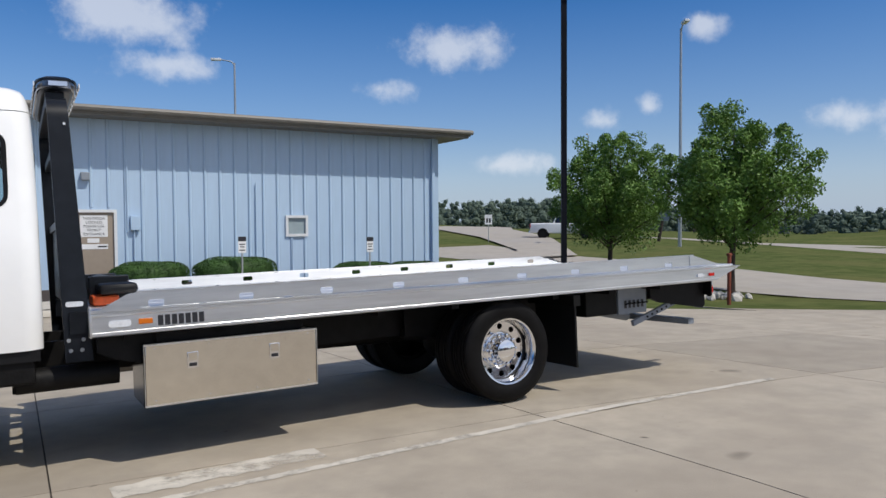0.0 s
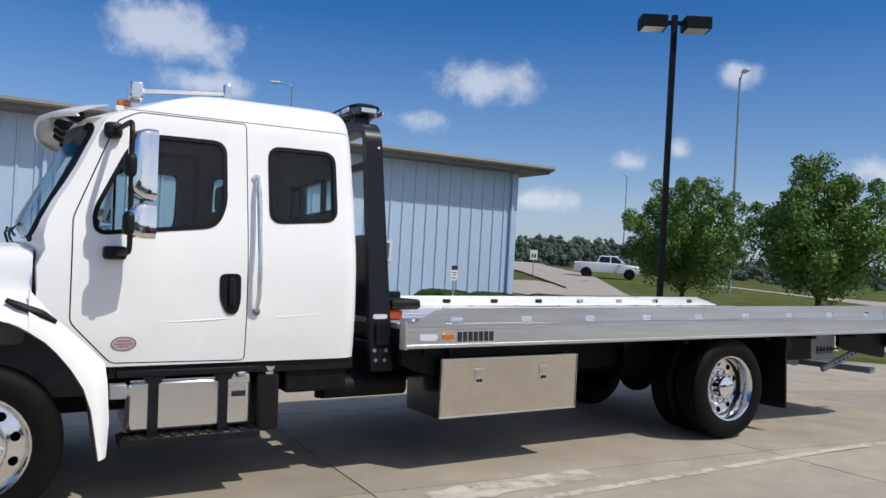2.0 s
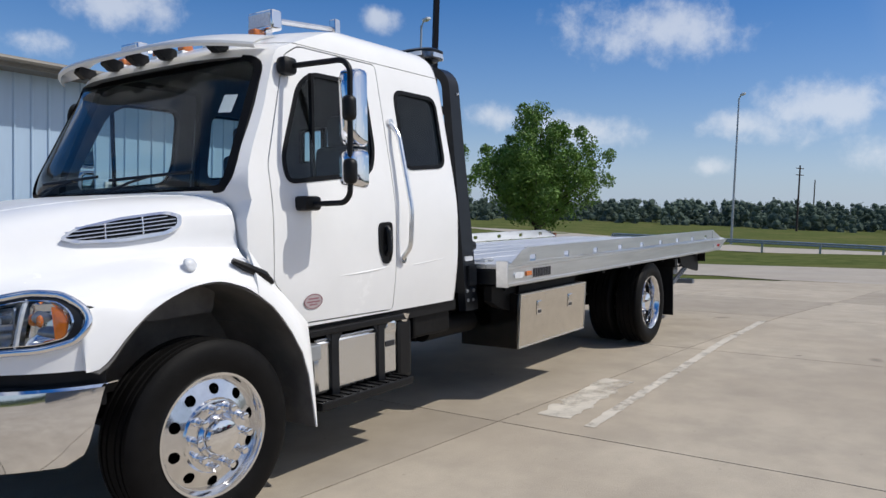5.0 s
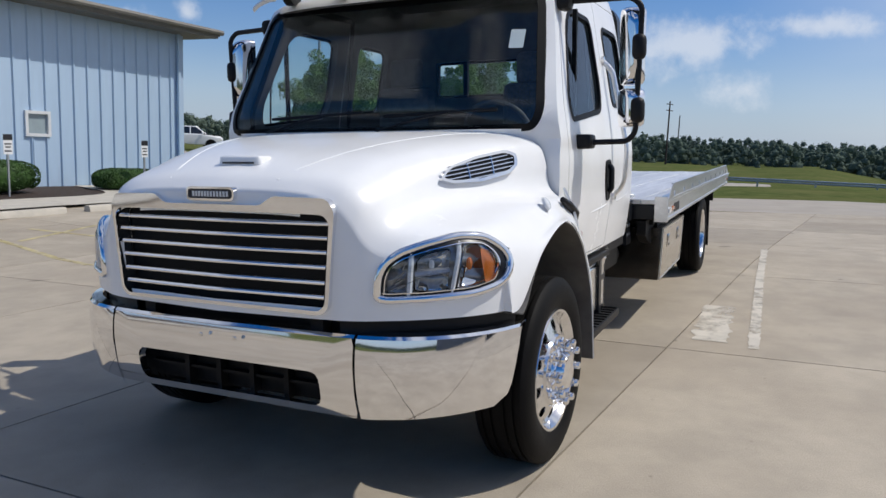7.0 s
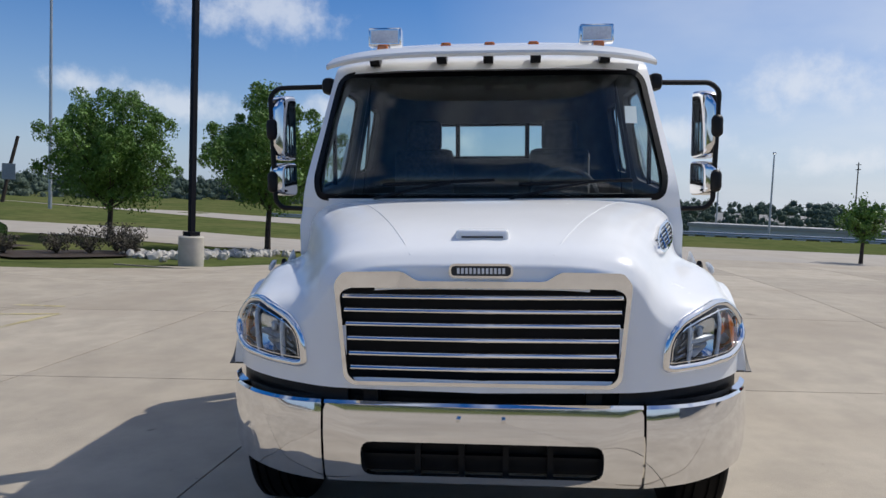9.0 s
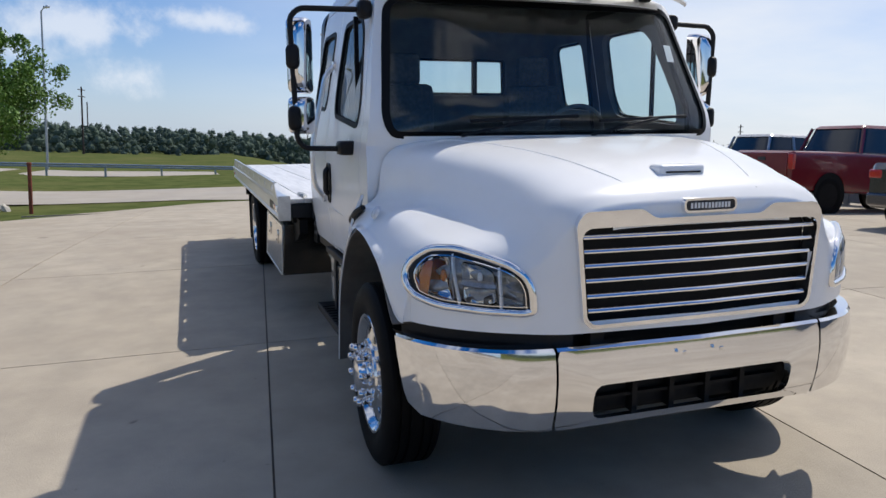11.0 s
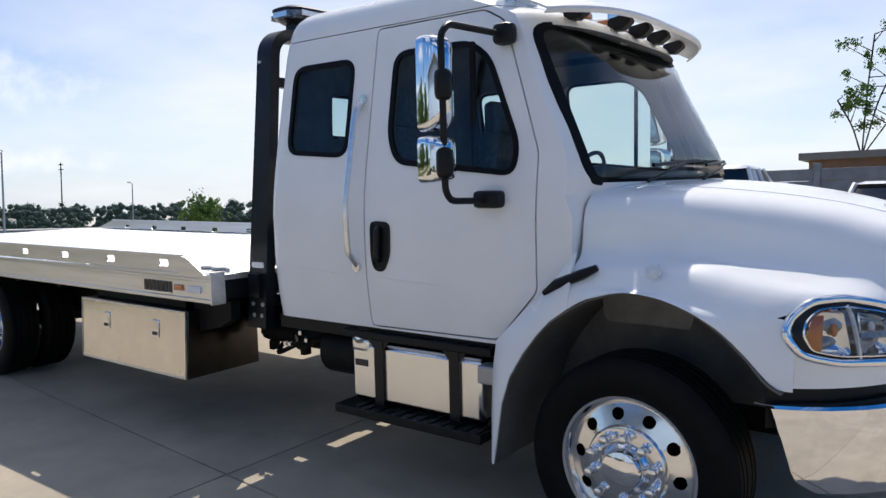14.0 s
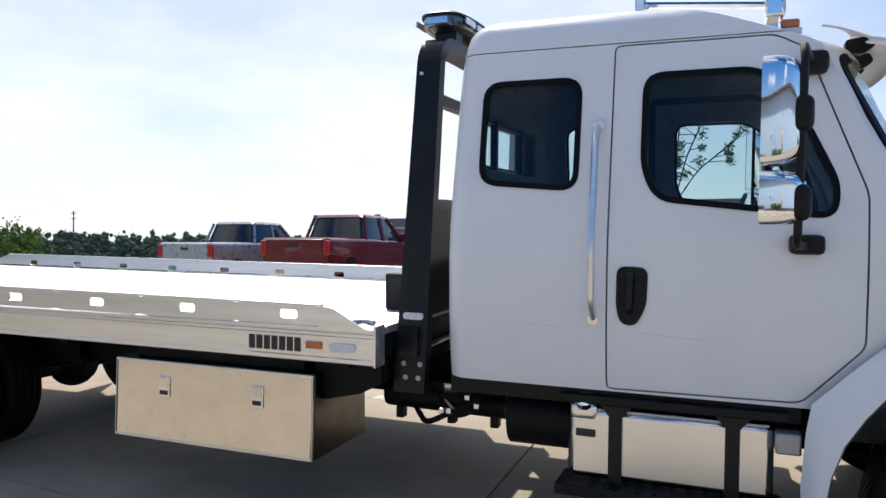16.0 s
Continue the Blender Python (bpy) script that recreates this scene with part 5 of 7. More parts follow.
# front face folds down from the nose edge
top = rows[-1]
for t in (0.03, 0.07, 0.12, 0.18, 0.24, 0.3, 0.36, 0.43, 0.5, 0.57, 0.64, 0.71, 0.78, 0.84, 0.9, 0.95, 1.0):
    row = []
    for p in top:
        zb = 0.845 + 0.01 * min(1, abs(p.y))
        z = p.z + (zb - p.z) * t
        row.append(Vector((p.x + 0.012 * math.sin(min(t, 0.5) * math.pi) - 0.012 * t, p.y * (1 + 0.0 * t), min(z, p.z))))
    rows.append(row)
bm = bmesh.new()
for s in (1, -1):
    vs = [[bm.verts.new((p.x, s * p.y, p.z)) for p in row] for row in rows]
    for a, b in zip(vs, vs[1:]):
        for i in range(len(a) - 1):
            bm.faces.new((a[i], a[i + 1], b[i + 1], b[i]))
bmesh.ops.remove_doubles(bm, verts=bm.verts, dist=0.0008)
bmesh.ops.dissolve_degenerate(bm, edges=bm.edges, dist=0.0004)


def inside(poly, a, b):
    odd = False
    for (x0, y0), (x1, y1) in zip(poly, poly[1:] + poly[:1]):
        if (y0 > b) != (y1 > b) and a < (x1 - x0) * (b - y0) / (y1 - y0) + x0:
            odd = not odd
    return odd


# lamp and grille openings in the hood
HL = rounded([(0.712, 0.938), (0.718, 1.03), (0.742, 1.085), (0.795, 1.125), (0.895, 1.158), (1.0, 1.182), (1.085, 1.172), (1.127, 1.12), (1.138, 1.05), (1.115, 0.968), (1.04, 0.938), (0.89, 0.928), (0.75, 0.925)], 0.030, 3)
GR_IN = [(-0.562, 1.235), (-0.535, 1.262), (-0.31, 1.266), (-0.25, 1.266), (0.25, 1.266), (0.31, 1.266), (0.535, 1.262), (0.562, 1.235), (0.533, 0.912), (0.505, 0.887), (-0.505, 0.887), (-0.533, 0.912)]
hood_bvh = BVHTree.FromBMesh(bm)


def nose_frame(y):
    """Point and outward normal of the nose line in plan, y >= 0."""
    t = Vector((nose_x(y + 0.015) - nose_x(y - 0.015), 0.03, 0)).normalized()
    return Vector((nose_x(y), y, 0)), Vector((t.y, -t.x, 0))


def lamp_pt(a, z, lift=0.0):
    """A point of the lamp's face: a along the nose line (signed), z up, lift outwards."""
    p, n = nose_frame(abs(a))
    o = Vector((p.x, p.y, z))
    hit = hood_bvh.ray_cast(o + n * 0.4, -n)[0]
    d = max((hit - o).dot(n), -0.075) if hit else -0.075
    q = o + n * (d + lift)
    return (q.x, math.copysign(q.y, a), q.z)


LAMP_Y = [(0.66 + 0.009 * k,) + nose_frame(0.66 + 0.009 * k) for k in range(60)]


def lamp_param(c):
    """Where along the nose line a point of the hood belongs."""
    best = None
    for y, p, n in LAMP_Y:
        r = Vector((c.x, abs(c.y), 0)) - p
        off = abs(r.x * n.y - r.y * n.x)
        if best is None or off < best[0]:
            best = (off, y, r.dot(n))
    return best[1], best[2]


hl_cut, hl_far, gr_cut = inset(HL, 0.014), inset(HL, -0.010), rounded(GR_IN, 0.02, 3)
gone = []
for f in bm.faces:
    c = f.calc_center_median()
    if inside(gr_cut, c.y, c.z) and c.x > 0.88:
        gone.append(f)
    elif abs(c.y) > 0.6 and c.x > 0.3 and 0.9 < c.z < 1.2:
        ya, da = lamp_param(c)
        if inside(hl_cut, ya, c.z) and -0.16 < da < 0.06 and all(inside(hl_far, lamp_param(v.co)[0], v.co.z) for v in f.verts):
            gone.append(f)
bmesh.ops.delete(bm, geom=gone, context="FACES")
hood = part("hood", bm, "white", truck, "white sloped hood with moulded fenders", angle=50)


# moulded crease from the cowl to the grille corner
for s in (1, -1):
    path = []
    for k in range(13):
        x = -0.22 + 1.16 * k / 12
        y = 0.735 - 0.45 * k / 12
        hit = hood_bvh.ray_cast(Vector((x, y, 2.0)), Vector((0, 0, -1)))[0]
        if hit:
            path.append((x, s * y, hit.z - 0.0008))
    bm = bmesh.new()
    tube(bm, path, 0.0035, 6)
    part("hood_crease", bm, "white", hood)
# grille, emblem, lamps, vents and latches
def on_nose(lift=0.0):
    return lambda a, b, l=0.0: (nose_x(a) + lift + l, a, b)


GR_OUT = [(-0.585, 1.28), (-0.55, 1.325), (-0.31, 1.33), (-0.25, 1.292), (0.25, 1.292), (0.31, 1.33), (0.55, 1.325), (0.585, 1.28), (0.548, 0.90), (0.515, 0.872), (-0.515, 0.872), (-0.548, 0.90)]
grille = part("grille_surround", band(bmesh.new(), rounded(GR_OUT, 0.02, 3), rounded(GR_IN, 0.02, 3), on_nose(0.014), 0.012, -0.06), "chrome", truck)
bm = bmesh.new()
patch(bm, rounded(GR_IN, 0.02, 3), lambda a, b: (0.925, a, b), 2)
part("grille_backing", bm, "under", truck)
for z in (1.228, 1.173, 1.117, 1.059, 0.998, 0.941):
    w = 0.553 - (1.25 - z) * 0.10
    bm = bmesh.new()
    path = [(nose_x(y) + 0.006, y, z) for y in np.linspace(-w, w, 17)]
    tube(bm, path, 0.0065, 8, flat=1.7)
    part("grille_bar", bm, "chrome", truck)
bm = bmesh.new()
em = rounded(rect(-0.125, 0.125, 1.305, 1.362), 0.028, 5)
band(bm, em, inset(em, 0.009), on_nose(0.006), 0.016, -0.02)
emb = part("emblem", bm, "chrome", truck, "dark oval badge with a chrome rim")
bm = bmesh.new()
patch(bm, inset(em, 0.008), on_nose(0.016), 2)
part("emblem_face", bm, "mark_dark", emb)
bm = bmesh.new()
for k in range(12):
    y = -0.088 + 0.016 * k
    x = nose_x(y) + 0.018
    box(bm, x, x + 0.002, y - 0.005, y + 0.005, 1.322, 1.344)
part("emblem_mark", bm, "mark_white", emb)
# little scoop on the hood
bm = bmesh.new()
box(bm, 0.74, 0.835, -0.11, 0.11, 1.43, 1.484, bevel=0.016, seg=3)
sc = part("hood_scoop", bm, "white", truck)
part("scoop_slot", boxes((0.83, 0.838, -0.085, 0.085, 1.450, 1.457)), "black", sc)
for s in (1, -1):
    o = [(s * a, b) for a, b in HL]


    def on_lamp(lift, s=s):
        return lambda a, b, l=0.0: lamp_pt(a, b, lift + l)

    bm = bmesh.new()
    at = on_lamp(0.002)
    mid = inset(o, 0.010)
    tube(bm, [at(a, b) for a, b in mid + mid[:1]], 0.0175, 10, cap=False)
    hl = part("headlight", bm, "chrome", truck, "wraparound headlight with chrome bezel", angle=60)
    bm = bmesh.new()
    band(bm, inset(o, 0.018), inset(o, 0.033), on_lamp(-0.004), 0.006, -0.05)
    part("lamp_gasket", bm, "black", hl)
    bm = bmesh.new()
    band(bm, inset(o, 0.0325), inset(o, 0.036), on_lamp(0.002), 0.004, -0.01)
    part("lens_rim", bm, "chrome", hl)
    bm = bmesh.new()
    patch(bm, inset(o, 0.031), on_lamp(0.004), 4)
    ln = part("lens", bm, "lens", hl)
    ln.visible_shadow = False

    def bowl_pt(a, b):
        y = abs(a)
        d = 0.028 * math.sin((y - 0.74) * 42.0) * math.sin((b - 0.93) * 30.0) + 0.012 * math.sin(b * 95.0)
        return lamp_pt(a, b, -0.045 + d * 0.5)

    bm = bmesh.new()
    patch(bm, inset(o, 0.020), bowl_pt, 12)
    part("lamp_housing", bm, "lampgrey", hl)
    def dish(name, outline, deep, mat, lift=-0.012, s=s):
        """A reflector sunk behind the lens: its rim, walls and floor."""
        o_ = [(s * a, b) for a, b in rounded(outline, 0.018, 3)]
        ca, cb = sum(a for a, b in o_) / len(o_), sum(b for a, b in o_) / len(o_)
        bm = bmesh.new()
        rings = [[bm.verts.new(lamp_pt(ca + (a - ca) * k, cb + (b - cb) * k, lift - deep * q)) for a, b in o_] for k, q in ((1.06, 0.12), (1.0, 0.0), (0.90, 0.35), (0.74, 0.75), (0.5, 0.95), (0.2, 1.0))]
        for r0, r1 in zip(rings, rings[1:]):
            for i in range(len(o_)):
                bm.faces.new((r0[i], r0[(i + 1) % len(o_)], r1[(i + 1) % len(o_)], r1[i]))
        bm.faces.new(rings[-1])
        return part(name, bm, mat, hl)

    dish("beam_reflector", [(0.850, 0.968), (0.862, 1.088), (0.905, 1.110), (0.968, 1.122), (0.955, 0.965)], 0.045, "chrome")
    dish("signal_reflector", [(0.990, 0.962), (1.012, 1.135), (1.062, 1.140), (1.098, 1.09), (1.095, 1.0), (1.062, 0.968)], 0.038, "chrome")
    bm = bmesh.new()
    tube(bm, [lamp_pt(s * (0.852 + 0.112 * q), 1.034 + 0.008 * q, -0.022) for q in np.linspace(0, 1, 6)], 0.010, 6, flat=1.5)
    part("beam_shade", bm, "lampgrey", hl)
    bm = bmesh.new()
    am = rounded([(s * 1.066, 0.985), (s * 1.058, 1.118), (s * 1.080, 1.112), (s * 1.094, 1.05), (s * 1.088, 0.992)], 0.008, 3)
    patch(bm, am, on_lamp(-0.008), 3)
    part("indicator", bm, "amber", hl)
    for cy, cz, rr, mm in ((1.030, 1.060, 0.014, "amber"), (0.910, 1.062, 0.012, "clear")):
        bm = bmesh.new()
        bmesh.ops.create_uvsphere(bm, u_segments=12, v_segments=8, radius=1.0, matrix=pose(*lamp_pt(s * cy, cz, -0.032)) @ Matrix.Diagonal((rr, rr, rr * 1.8, 1)))
        part("bulb", bm, mm, hl)
    for y0, y1, z0, z1, rr in ((0.968, 0.998, 0.955, 1.148, 0.0075), (0.832, 0.842, 0.952, 1.108, 0.0085)):
        bm = bmesh.new()
        tube(bm, [lamp_pt(s * (y0 + (y1 - y0) * q), z0 + (z1 - z0) * q, -0.006) for q in np.linspace(0, 1, 7)], rr, 6, flat=1.4)
        part("lens_rib", bm, "clear", hl)
    for k in range(5):
        q = k / 4
        bm = bmesh.new()
        tube(bm, [lamp_pt(s * (0.818 - 0.050 * (1 - q) * f - 0.008 * f), 0.962 + 0.105 * q - 0.018 * f, -0.012) for f in (0, 0.5, 1.0)], 0.0045, 5)
        part("corner_slat", bm, "lampgrey", hl)
    # side air vent on the driver-side hood flank
    if s > 0:
        bpy.context.view_layer.update()
        f0, f1 = Vector((0.495, 0.808, 1.40)), Vector((0.023, 1.0, 1.475))
        ax = f1 - f0
        nrm = Vector((0.38, 0.80, 0.46)).normalized()
        upv = (Vector((0, 0, 1)) - nrm * nrm.z).normalized()

        def vent_pt(a, b, l=0.0, s=s):
            q = f0 + ax * a + upv * b
            hit, loc, *_ = hood.ray_cast(q + nrm * 0.3, -nrm)
            p = (loc if hit else q) + nrm * (0.008 + l)
            return (p.x, s * p.y, p.z)

        vo = rounded([(-0.02, -0.012), (0.12, 0.035), (0.5, 0.062), (0.9, 0.062), (1.03, 0.03), (1.02, -0.02), (0.9, -0.05), (0.5, -0.058), (0.12, -0.04)], 0.05, 3)
        vi = [(0.5 + (a - 0.5) * 0.92, 0.004 + (b - 0.004) * 0.76) for a, b in vo]
        vt = part("hood_vent", band(bmesh.new(), vo, vi, vent_pt, 0.014, -0.02), "chrome", truck, "chrome-framed hood side vent with slats")
        bm = bmesh.new()
        patch(bm, vi, lambda a, b: vent_pt(a, b, 0.0), 3)
        part("vent_backing", bm, "black", vt)
        for k in range(5):
            b = -0.036 + 0.018 * k
            a0, a1 = (0.12, 0.9) if abs(b) > 0.025 else (0.04, 0.97)
            bm = bmesh.new()
            tube(bm, [vent_pt(a, b, 0.007) for a in np.linspace(a0, a1, 9)], 0.0045, 6)
            part("slat", bm, "polished", vt)
        for a in (0.36, 0.68):
            bm = bmesh.new()
            tube(bm, [vent_pt(a, b, 0.010) for b in np.linspace(-0.045, 0.05, 5)], 0.004, 6)
            part("slat", bm, "polished", vt)
    # side marker lamp and hood latch
    bm = bmesh.new()
    lathe(bm, [(0.034, 0.0), (0.030, 0.012), (0.018, 0.018), (0.001, 0.02)], (0, 0, 0), "y", 18)
    mk = part("marker_lamp", bm, "clear", truck)
    mk.matrix_basis = pose(0.072, s * 1.122, 1.25, 28 if s > 0 else 152)
    bm = bmesh.new()
    tube(bm, [(-0.16, s * 1.135, 1.255), (-0.22, s * 1.150, 1.225), (-0.34, s * 1.150, 1.175), (-0.41, s * 1.135, 1.13)], [0.014, 0.022, 0.024, 0.012], 8)
    part("hood_latch", bm, "plastic", truck)
    # fender tail behind the wheel, and the liner
    A = [(-0.272, 1.082), (-0.36, 1.018), (-0.42, 0.955), (-0.49, 0.865), (-0.56, 0.75), (-0.603, 0.62), (-0.628, 0.47), (-0.650, 0.332)]
    B = [(-0.272, 1.31), (-0.40, 1.155), (-0.48, 1.08), (-0.553, 1.01), (-0.672, 0.888), (-0.690, 0.771), (-0.705, 0.54), (-0.695, 0.333)]
    bm = bmesh.new()
    prev = None
    for (ax_, az), (bx, bz) in zip(A, B):
        cur = []
        for k in range(6):
            t = k / 5
            cur.append(bm.verts.new((bx + (ax_ - bx) * t, s * (1.115 + 0.075 * math.sin(t * math.pi / 2)), bz + (az - bz) * t)))
        if prev:
            for k in range(5):
                bm.faces.new((prev[k], prev[k + 1], cur[k + 1], cur[k]))
        prev = cur
    thicken(bm, 0.012)
    part("fender_tail", bm, "white", truck)
    bm = bmesh.new()
    prev = None
    arc = [(x, arch_z(x) - 0.004) for x in (0.56, 0.52, 0.495, 0.45, 0.41, 0.36, 0.31, 0.25, 0.2, 0.12, 0.05, -0.03, -0.1, -0.18, -0.24, -0.28)] + [(-0.36, 1.016), (-0.42, 0.953), (-0.49, 0.863), (-0.56, 0.748), (-0.603, 0.618), (-0.628, 0.468), (-0.650, 0.332)]
    for x, z in arc:
        cur = [bm.verts.new((x, s * y, z)) for y in (0.62, 0.8, 1.0, 1.12, 1.184)]
        if prev:
            for k in range(4):
                bm.faces.new((prev[k], prev[k + 1], cur[k + 1], cur[k]))
        prev = cur
    thicken(bm, 0.006)
    part("fender_liner", bm, "liner", truck)
    bm = bmesh.new()
    prism(bm, rounded([(0.17, 1.12), (0.14, 0.978), (-0.24, 0.982), (-0.26, 1.10), (-0.1, 1.14), (0.05, 1.14)], 0.015, 2), lambda a, b, d: (a, s * d, b), 0.86, 0.872)
    part("splash_shield", bm, "liner", truck)
    part("inner_splash", boxes((-0.62, 0.55, s * 0.61 - 0.01, s * 0.61 + 0.01, 0.62, 1.15)), "liner", truck)

# bumper
PY = [0.0, 0.645, 0.80, 0.95, 1.08, 1.155, 1.19]
PX = [1.015, 0.985, 0.950, 0.865, 0.725, 0.58, 0.45]


def bump_x(y, z):
    return smooth_interp(abs(y), PY, PX) - 0.9 * (z - 0.66) ** 2


def ring_points(n_side):
    pts = []
    for (x0, y0), (x1, y1) in (((-1, -1), (1, -1)), ((1, -1), (1, 1)), ((1, 1), (-1, 1)), ((-1, 1), (-1, -1))):
        for k in range(n_side):
            pts.append((x0 + (x1 - x0) * k / n_side, y0 + (y1 - y0) * k / n_side))
    return pts


bm = bmesh.new()
hole = rounded(rect(-0.48, 0.48, 0.492, 0.632), 0.05, 4)
outer = []
for a, b in hole:
    da, db = a / 0.48, (b - 0.562) / 0.07
    k = max(abs(da), abs(db))
    outer.append((da / k * 0.640, 0.62 + db / k * 0.165))
levels = []
for t in (0, 0.04, 0.5, 1.0):
    levels.append([(ha + (oa - ha) * t, hb + (ob - hb) * t) for (ha, hb), (oa, ob) in zip(hole, outer)])
vs = [[bm.verts.new((bump_x(a, b) - (0.03 if i == 0 else 0), a, b)) for a, b in lv] for i, lv in enumerate(levels)]
n = len(hole)
for a, b in zip(vs, vs[1:]):
    for i in range(n):
        bm.faces.new((a[i], a[(i + 1) % n], b[(i + 1) % n], b[i]))
thicken(bm, 0.008)
part("bumper_centre", bm, "chrome", truck, "polished chrome front bumper with air slot")
bm = bmesh.new()
prism(bm, rounded(rect(-0.50, 0.50, 0.48, 0.65), 0.03, 3), YZ, 0.86, 0.885)
slot = part("bumper_slot_backing", bm, "under", truck)
for y in (-0.26, -0.08, 0.1, 0.28):
    part("slot_rib", boxes((0.885, 0.93, y - 0.012, y + 0.012, 0.48, 0.64)), "under", slot)
part("slot_bar", boxes((0.885, 0.92, -0.48, 0.48, 0.55, 0.562)), "under", slot)
for s in (1, -1):
    bm = bmesh.new()
    prev = None
    for i in range(19):
        u = i / 18
        cur = []
        for j in range(9):
            v = j / 8
            z = 0.785 - 0.33 * v + 0.025 * u * v
            ye = interp(v, [0, 0.25, 0.55, 0.8, 0.93, 1.0], [1.168, 1.165, 1.157, 1.145, 1.130, 1.10])
            y = 0.650 + (ye - 0.650) * u
            cur.append(bm.verts.new((bump_x(y, z), s * y, z)))
        if prev:
            for j in range(8):
                bm.faces.new((prev[j], prev[j + 1], cur[j + 1], cur[j]))
        prev = cur
    thicken(bm, 0.008)
    part("bumper_end", bm, "chrome", truck)
for y0, y1 in ((-1.164, -0.652), (-0.64, 0.64), (0.652, 1.164)):
    bm = bmesh.new()
    prev = None
    for y in np.linspace(y0, y1, 15):
        x = bump_x(y, 0.785)
        cur = [bm.verts.new(p) for p in ((x, y, 0.785), (x - 0.012, y, 0.797), (x - 0.075, y, 0.800))]
        if prev:
            for k in range(2):
                bm.faces.new((prev[k], prev[k + 1], cur[k + 1], cur[k]))
        prev = cur
    thicken(bm, 0.006)
    part("bumper_lip", bm, "chrome", truck)
part("radiator_core", boxes((0.70, 0.86, -0.62, 0.62, 0.55, 0.90)), "under", truck)
for s in (-1, 1):
    part("bumper_stay", boxes((0.78, 0.94, s * 0.45 - 0.03, s * 0.45 + 0.03, 0.62, 0.86)), "under", truck)
    part("bumper_bolt", boxes((bump_x(0.1, 0.74) + 0.006, bump_x(0.1, 0.74) + 0.012, s * 0.09 - 0.008, s * 0.09 + 0.008, 0.73, 0.746), bevel=0.002), "polished", truck)
    bm = bmesh.new()
    prev = None
    for y in np.linspace(0.55, 1.13, 12):
        cur = [bm.verts.new((nose_x(y) - 0.05, s * y, z)) for z in (0.70, 0.86)]
        if prev:
            bm.faces.new((prev[0], prev[1], cur[1], cur[0]))
        prev = cur
    thicken(bm, 0.01)
    part("lower_valance", bm, "plastic", truck)
part("engine_bay", boxes((-0.2, 0.88, -0.60, 0.60, 0.5, 1.2)), "under", truck)

# ---- wheels ----
def holed_disc(bm, r0, r1, n, rh, yf, ns=4):
    """A flat or dished ring with n round holes."""
    rm, hw, ha = (r0 + r1) / 2, (r1 - r0) / 2, math.pi / n
    sq = ring_points(ns)
    for k in range(n):
        am = 2 * math.pi * k / n
        rings = []
        for t in (0.0, 0.02, 1.0):
            ring = []
            for a, b in sq:
                d = math.atan2(b * ha * rm, a * hw)
                hr, ht = rh * math.cos(d), rh * math.sin(d) / rm
                r, th = rm + hr + (a * hw - hr) * t, am + ht + (b * ha - ht) * t
                y = yf(r) - (0.03 if t == 0 else 0)
                ring.append(bm.verts.new((r * math.cos(th), y, r * math.sin(th))))
            rings.append(ring)
        m = len(sq)
        for a_, b_ in zip(rings, rings[1:]):
            for i in range(m):
                bm.faces.new((a_[i], a_[(i + 1) % m], b_[(i + 1) % m], b_[i]))
    bmesh.ops.remove_doubles(bm, verts=bm.verts, dist=0.0008)


def tyre_mesh():
    bm = bmesh.new()
    half = [(0.279, 0.098), (0.292, 0.116), (0.322, 0.130), (0.366, 0.137), (0.404, 0.133), (0.428, 0.123), (0.440, 0.113), (0.448, 0.104), (0.450, 0.094)]
    tread = []
    for y in (0.075, 0.032, -0.032, -0.075):
        tread += [(0.450, y + 0.008), (0.439, y + 0.006), (0.439, y - 0.006), (0.450, y - 0.008)]
    prof = half + tread + [(r, -y) for r, y in half[::-1]]
    lathe(bm, prof, n=64)
    return bm


tyre_proto = {}


